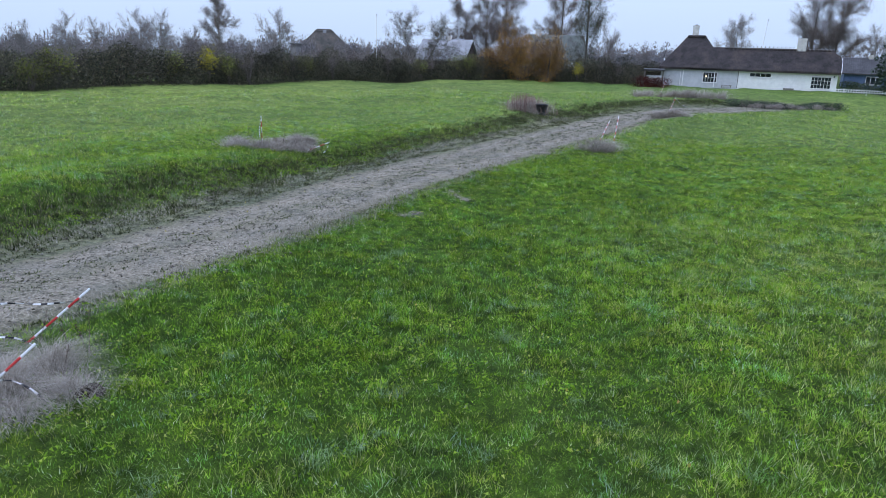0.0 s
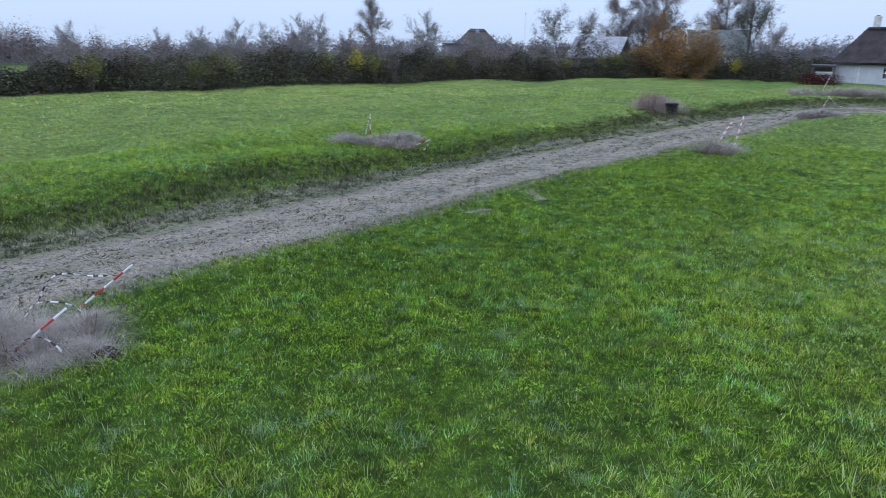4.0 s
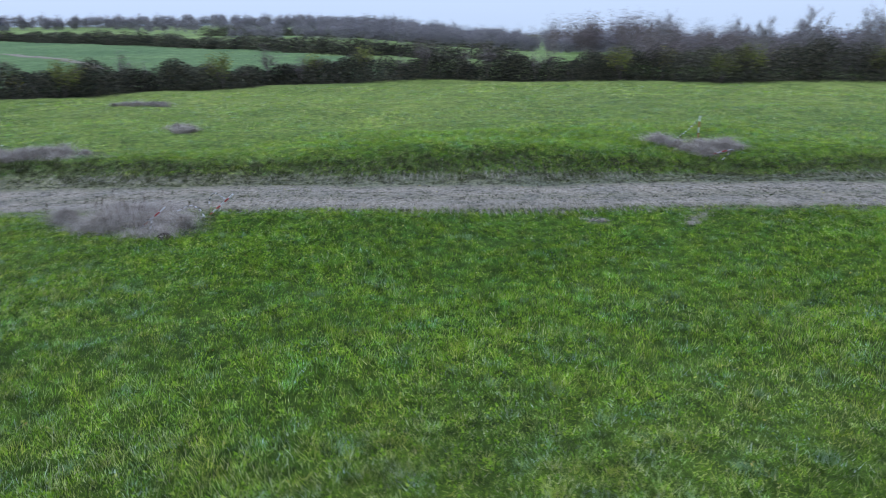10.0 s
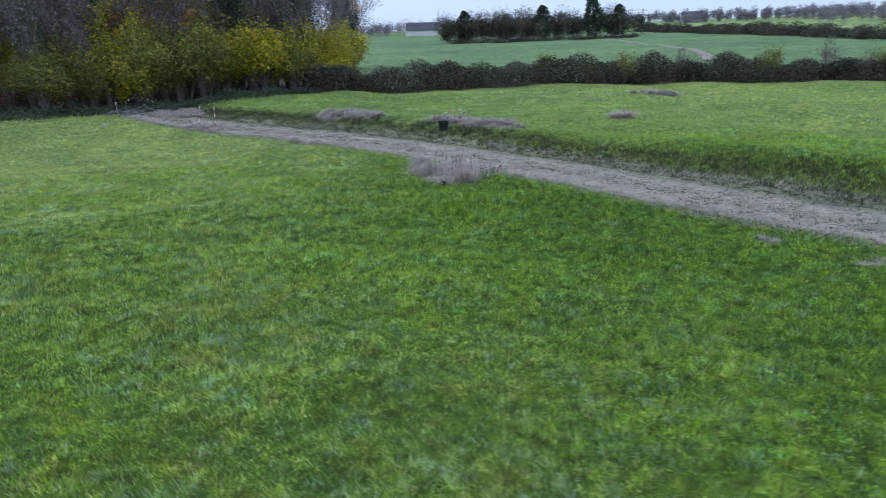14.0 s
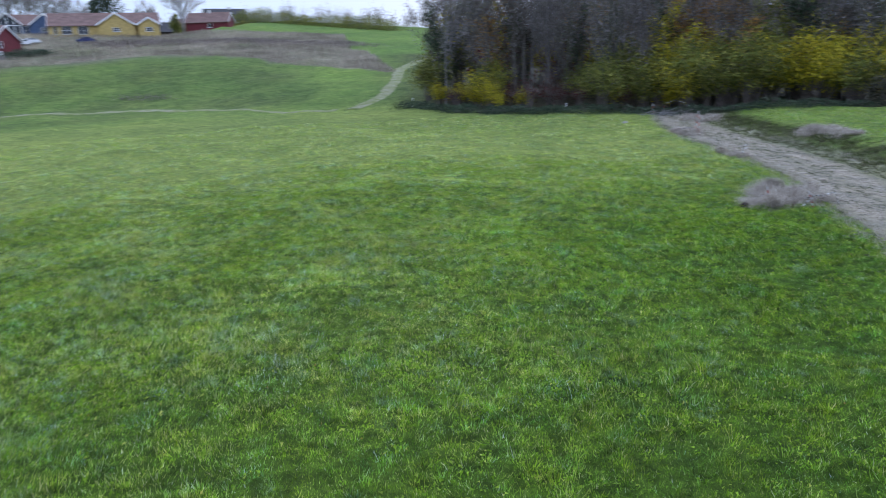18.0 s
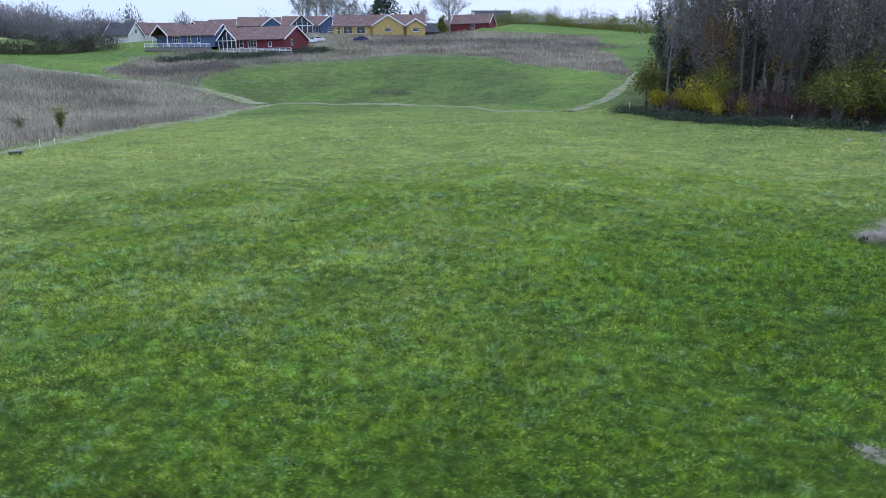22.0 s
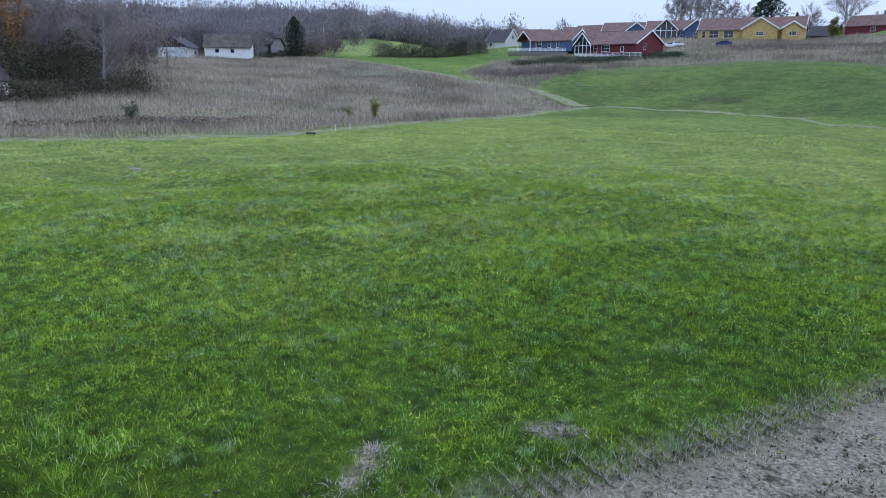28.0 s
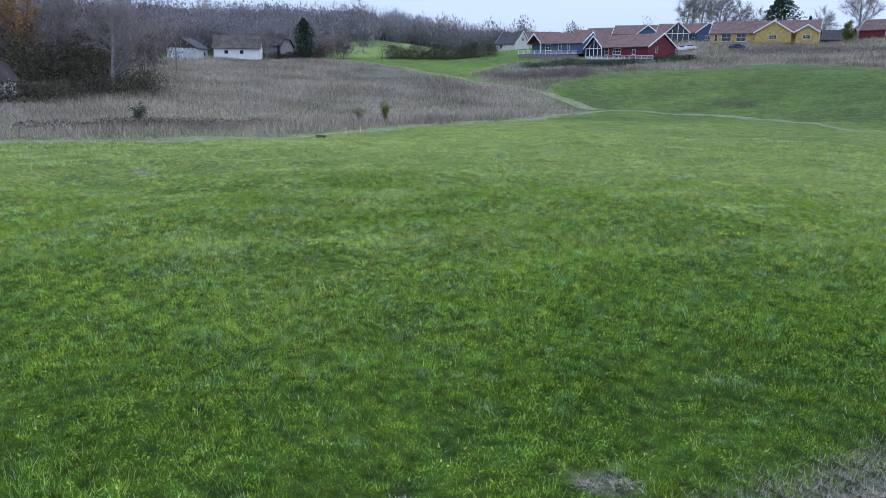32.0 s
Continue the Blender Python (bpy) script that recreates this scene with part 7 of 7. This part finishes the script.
def grass_cover():
    green, faded, deep = [], [], []

    def lay(x, y, h, w, lean, toward):
        pale = rngg.uniform(size=len(x)) < 0.15 + 0.8 * pale_share(x, y) * (0.4 + 0.9 * patches(x * 1.7, y * 1.7))
        s, _ = beside(TRACK_LINE[::2], x, y)
        rich = ~pale & (rngg.uniform(size=len(x)) < np.clip(0.9 * (1 - smooth(3.5, 12, -s)) * (s < 0) + 0.95 * (1 - smooth(4.5, 9, s)) * (s > 0), 0, 0.62 + 0.25 * (s > 0)))
        base = np.column_stack([x, y, gz(x, y) - 0.012])
        for pick, store in ((~pale & ~rich, green), (pale, faded), (rich, deep)):
            store.append(spikes(rngg, base[pick], h[pick], w[pick], lean[pick], toward[pick]))

    # tussocks: blades fan out from common feet
    k = 15000
    cx, cy = meadow_points(k, 0, 28)
    ok = keep_green(cx, cy)
    cx, cy = cx[ok], cy[ok]
    each = 40
    i = np.repeat(np.arange(len(cx)), each)
    a = rngg.uniform(0, 2 * math.pi, len(i))
    d = np.abs(rngg.normal(size=len(i))) * rngg.uniform(0.08, 0.24, len(cx))[i]
    x, y = cx[i] + d * np.cos(a), cy[i] + d * np.sin(a)
    tall = (0.09 + 0.10 * patches(cx, cy) + 0.10 * rngg.uniform(size=len(cx)) ** 2)[i]
    lay(x, y, tall * rngg.uniform(0.6, 1.25, len(i)), rngg.uniform(0.006, 0.013, len(i)),
        np.clip(0.34 + 1.6 * d + rngg.normal(size=len(i)) * 0.2, 0.08, 0.95), a + rngg.normal(size=len(i)) * 0.6)
    # turf between, thinning out and growing coarser away from the middle
    n = 1150000
    u = rngg.uniform(size=n)
    r = np.where(u < 0.52, 21 * np.sqrt(u / 0.52), 21 * np.exp((u - 0.52) / 0.48 * math.log(62 / 21)))
    a = rngg.uniform(0, 2 * math.pi, n)
    x, y = MID[0] + r * np.cos(a), MID[1] + r * np.sin(a)
    ok = keep_green(x, y)
    x, y, r = x[ok], y[ok], r[ok]
    grow = np.maximum(1, r / 21)
    h = rngg.uniform(0.05, 0.14, len(x)) * (0.65 + 0.7 * patches(x, y)) * grow ** 0.5
    lay(x, y, h, rngg.uniform(0.008, 0.016, len(x)) * grow ** 1.2, rngg.uniform(0.25, 0.93, len(x)), rngg.uniform(0, 2 * math.pi, len(x)))
    # matted undergrowth that hides the soil; its deep colour paints the shade between blades
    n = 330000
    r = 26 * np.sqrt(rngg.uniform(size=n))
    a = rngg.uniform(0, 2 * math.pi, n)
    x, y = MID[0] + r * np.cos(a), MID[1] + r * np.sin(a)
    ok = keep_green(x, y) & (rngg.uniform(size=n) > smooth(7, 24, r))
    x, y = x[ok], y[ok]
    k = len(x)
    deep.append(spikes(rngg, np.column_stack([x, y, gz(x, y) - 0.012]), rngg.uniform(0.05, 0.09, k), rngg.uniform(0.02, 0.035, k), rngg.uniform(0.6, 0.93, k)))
    tagged(part("grass", joined(*green), "grass"), "dense short green meadow grass in tussocks", "grass", kind="stuff")
    tagged(part("deep_grass", joined(*deep), "deep"), "lush dark green grass near the track, and gap shade painted as a mat under the blades", "grass", kind="stuff")
    tagged(part("faded_grass", joined(*faded), "faded"), "thin yellowish meadow grass among the green", "grass", kind="stuff")


grass_cover()


def coarse_tufts():
    k = 2600
    cx, cy = meadow_points(k, 1, 40)
    ok = keep_green(cx, cy, 0.1) & (rngg.uniform(size=k) < 0.25 + 0.75 * patches(cx + 9, cy))
    cx, cy = cx[ok], cy[ok]
    i = np.repeat(np.arange(len(cx)), 46)
    d = np.abs(rngg.normal(size=len(i))) * rngg.uniform(0.07, 0.22, len(cx))[i]
    a = rngg.uniform(0, 2 * math.pi, len(i))
    x, y = cx[i] + d * np.cos(a), cy[i] + d * np.sin(a)
    h = rngg.uniform(0.08, 0.22, len(cx))[i] * rngg.uniform(0.6, 1.2, len(i))
    b = np.column_stack([x, y, gz(x, y) - 0.01])
    t = part("grass_tufts", blades(rngg, b, h, rngg.uniform(0.005, 0.009, len(i)), rngg.uniform(0.25, 0.9, len(i)), 0.6), "tuft")
    return tagged(t, "pale coarse grass tufts standing above the turf", "grass", kind="stuff")


coarse_tufts()


def weeds():
    k = 40000
    cx, cy = meadow_points(k, 0, 26)
    ok = keep_green(cx, cy) & (rngg.uniform(size=k) < 0.06 + 1.1 * patches(cx * 0.8, cy * 0.8 + 4) ** 1.6)
    cx, cy = cx[ok], cy[ok]
    i = np.repeat(np.arange(len(cx)), 8)
    a = rngg.uniform(0, 2 * math.pi, len(i))
    d = rngg.uniform(0.02, 0.2, len(i))
    x, y = cx[i] + d * np.cos(a), cy[i] + d * np.sin(a)
    z = gz(x, y) + rngg.uniform(0.03, 0.11, len(i))
    t = part("broad_leaved_weeds", chips(rngg, np.column_stack([x, y, z]), rngg.uniform(0.03, 0.075, len(i))), "weed")
    tagged(t, "broad-leaved weeds scattered through the grass", "weeds", kind="stuff")
    x, y = meadow_points(800, 0, 30)
    t = part("fallen_leaves", leaves(rngg, np.column_stack([x, y, gz(x, y) + rngg.uniform(0.06, 0.13, len(x))]), rngg.uniform(0.04, 0.08, len(x)), 0.0), "fallen")
    tagged(t, "scattered yellow fallen leaves on the grass", "leaves", kind="stuff")


weeds()


def verge_straw():
    line = resample(TRACK, 0.25)
    n = 140000
    i = rngg.integers(0, len(line) - 1, n)
    d = line[i + 1] - line[i]
    d /= np.linalg.norm(d, axis=1, keepdims=True) + 1e-9
    nrm = np.stack([-d[:, 1], d[:, 0]], 1)
    left = rngg.uniform(size=n) < 0.4
    off = np.where(left, 2.6 + np.abs(rngg.normal(size=n)) * 1.0, -2.05 + rngg.normal(size=n) * 0.35)
    drift = 0.5 + 0.5 * np.sin(0.13 * i + 2 * np.sin(0.037 * i))
    ok = rngg.uniform(size=n) < 0.25 + 0.75 * drift
    p = (line[i] + nrm * off[:, None])[ok]
    m = len(p)
    b = np.column_stack([p, gz(p[:, 0], p[:, 1]) - 0.01])
    t = part("verge_grass", spikes(rngg, b, rngg.uniform(0.06, 0.24, m), rngg.uniform(0.006, 0.012, m), rngg.uniform(0.4, 0.97, m)), "straw")
    tagged(t, "bleached flattened grass along the track edges", "grass", kind="stuff")
    # low dark weed tufts, scattered on the track and thick along its edges
    m = 5200
    i = rngg.integers(0, len(line) - 1, m)
    dd = line[i + 1] - line[i]
    dd /= np.linalg.norm(dd, axis=1, keepdims=True) + 1e-9
    pick = rngg.uniform(size=m)
    off = np.where(pick < 0.5, 2.0 + np.abs(rngg.normal(size=m)) * 0.8, np.where(pick < 0.66, -1.95 - np.abs(rngg.normal(size=m)) * 0.25, rngg.normal(size=m) * 0.9))
    feet = line[i] + np.stack([-dd[:, 1], dd[:, 0]], 1) * off[:, None]
    j = np.repeat(np.arange(m), 14)
    stretch = dd[j] * (rngg.normal(size=len(j)) * 0.16)[:, None]
    p = feet[j] + stretch + rngg.normal(size=(len(j), 2)) * 0.05
    b = np.column_stack([p, gz(p[:, 0], p[:, 1]) + 0.012])
    t = part("track_weeds", spikes(rngg, b, rngg.uniform(0.03, 0.09, len(j)), rngg.uniform(0.02, 0.04, len(j)), rngg.uniform(0.3, 0.95, len(j))), "verge_dark")
    tagged(t, "small dark weeds growing in the track", "weeds", kind="stuff")
    # rough dark growth on the bank above the track
    m = 6400
    i = rngg.integers(0, len(line) - 1, m)
    dd = line[np.minimum(i + 1, len(line) - 1)] - line[i]
    dd /= np.linalg.norm(dd, axis=1, keepdims=True) + 1e-9
    off = np.where(rngg.uniform(size=m) < 0.75, 4.3 + rngg.normal(size=m) * 0.6, 2.6 + np.abs(rngg.normal(size=m)) * 1.6)
    feet = line[i] + np.stack([-dd[:, 1], dd[:, 0]], 1) * off[:, None]
    j = np.repeat(np.arange(m), 30)
    p = feet[j] + rngg.normal(size=(len(j), 2)) * rngg.uniform(0.06, 0.2, m)[j][:, None]
    b = np.column_stack([p, gz(p[:, 0], p[:, 1]) - 0.01])
    h = rngg.uniform(0.08, 0.26, m)[j] * rngg.uniform(0.5, 1.2, len(j))
    t = part("rough_verge", spikes(rngg, b, h, rngg.uniform(0.013, 0.028, len(j)), rngg.uniform(0.2, 0.9, len(j))), "verge_dark")
    tagged(t, "rough brown-green growth on the bank beside the track", "grass", kind="stuff")
    # loose stones and clods on the track
    n = 16000
    i = rngg.integers(0, len(line) - 1, n)
    heap = rngg.normal(size=(900, 2)) * 1.5
    heap_at = rngg.integers(0, len(line) - 1, 900)
    j = rngg.integers(0, 900, n)
    p = np.where(rngg.uniform(size=(n, 1)) < 0.6, line[heap_at[j]] + heap[j] + rngg.normal(size=(n, 2)) * 0.10, line[i] + rngg.normal(size=(n, 2)) * 1.3)
    z = gz(p[:, 0], p[:, 1]) + 0.015
    r = rngg.uniform(0.010, 0.042, n)
    o = np.array([[1, 0, 0], [0, 1, 0], [-1, 0, 0], [0, -1, 0], [0, 0, 0.7], [0, 0, -0.5]], float)
    v = np.column_stack([p, z])[:, None] + o[None] * r[:, None, None] * rngg.uniform(0.7, 1.3, (n, 6, 1))
    f = np.array([[0, 1, 4], [1, 2, 4], [2, 3, 4], [3, 0, 4], [1, 0, 5], [2, 1, 5], [3, 2, 5], [0, 3, 5]])
    f = (f[None] + (np.arange(n) * 6)[:, None, None]).reshape(-1, 3)
    t = part("track_stones", (v.reshape(-1, 3), f), "clod")
    tagged(t, "loose stones and clods on the track", "stones", kind="stuff")


verge_straw()


def reeds():
    x = rngg.uniform(48, 169, 260000)
    y = rngg.uniform(-92, 34, 260000)
    ok = inside(REEDS, x, y)
    for line in (PATH_NEAR, PATH_HILL):
        s, _ = beside(line[::4], x, y)
        ok &= np.abs(s) > 1.6
    x, y = x[ok], y[ok]
    w = 0.5 + 0.5 * np.sin(0.13 * x + 1.7 * np.sin(0.09 * y)) * np.sin(0.11 * y)
    n = len(x)
    b = np.column_stack([x, y, gz(x, y) - 0.02])
    t = part("dry_reeds", spikes(rngg, b, (0.45 + 0.75 * w) * rngg.uniform(0.6, 1.3, n), rngg.uniform(0.03, 0.075, n), rngg.uniform(0.1, 0.85, n)), "reed")
    tagged(t, "tall dry brown reeds and weeds covering the hillside", "reeds", kind="stuff")
    lo = spread_line(LATE, [(-105, 78), (-112, 80), (-118, 83), (-123, 87)])
    hedge_body("dead_weeds", "band of dark brown dead dock stems", lo, 1.1, 2.4, 160, "deadstem", 0.13, 120, stems=5, category="weeds")
    x = rngg.uniform(-20, 125, 190000)
    y = rngg.uniform(-205, -88, 190000)
    th, r = bearing(x, y)
    ok = inside(ROUGH, x, y) | ((th > 181) & (th < 208) & (r > 160) & (r < 224))
    x, y = x[ok], y[ok]
    n = len(x)
    t = part("rough_grass", spikes(rngg, np.column_stack([x, y, gz(x, y) - 0.02]), rngg.uniform(0.4, 1.1, n), rngg.uniform(0.05, 0.13, n), rngg.uniform(0.1, 0.6, n)), "reed")
    tagged(t, "rough dry grass below the holiday houses", "grass", kind="stuff")


reeds()
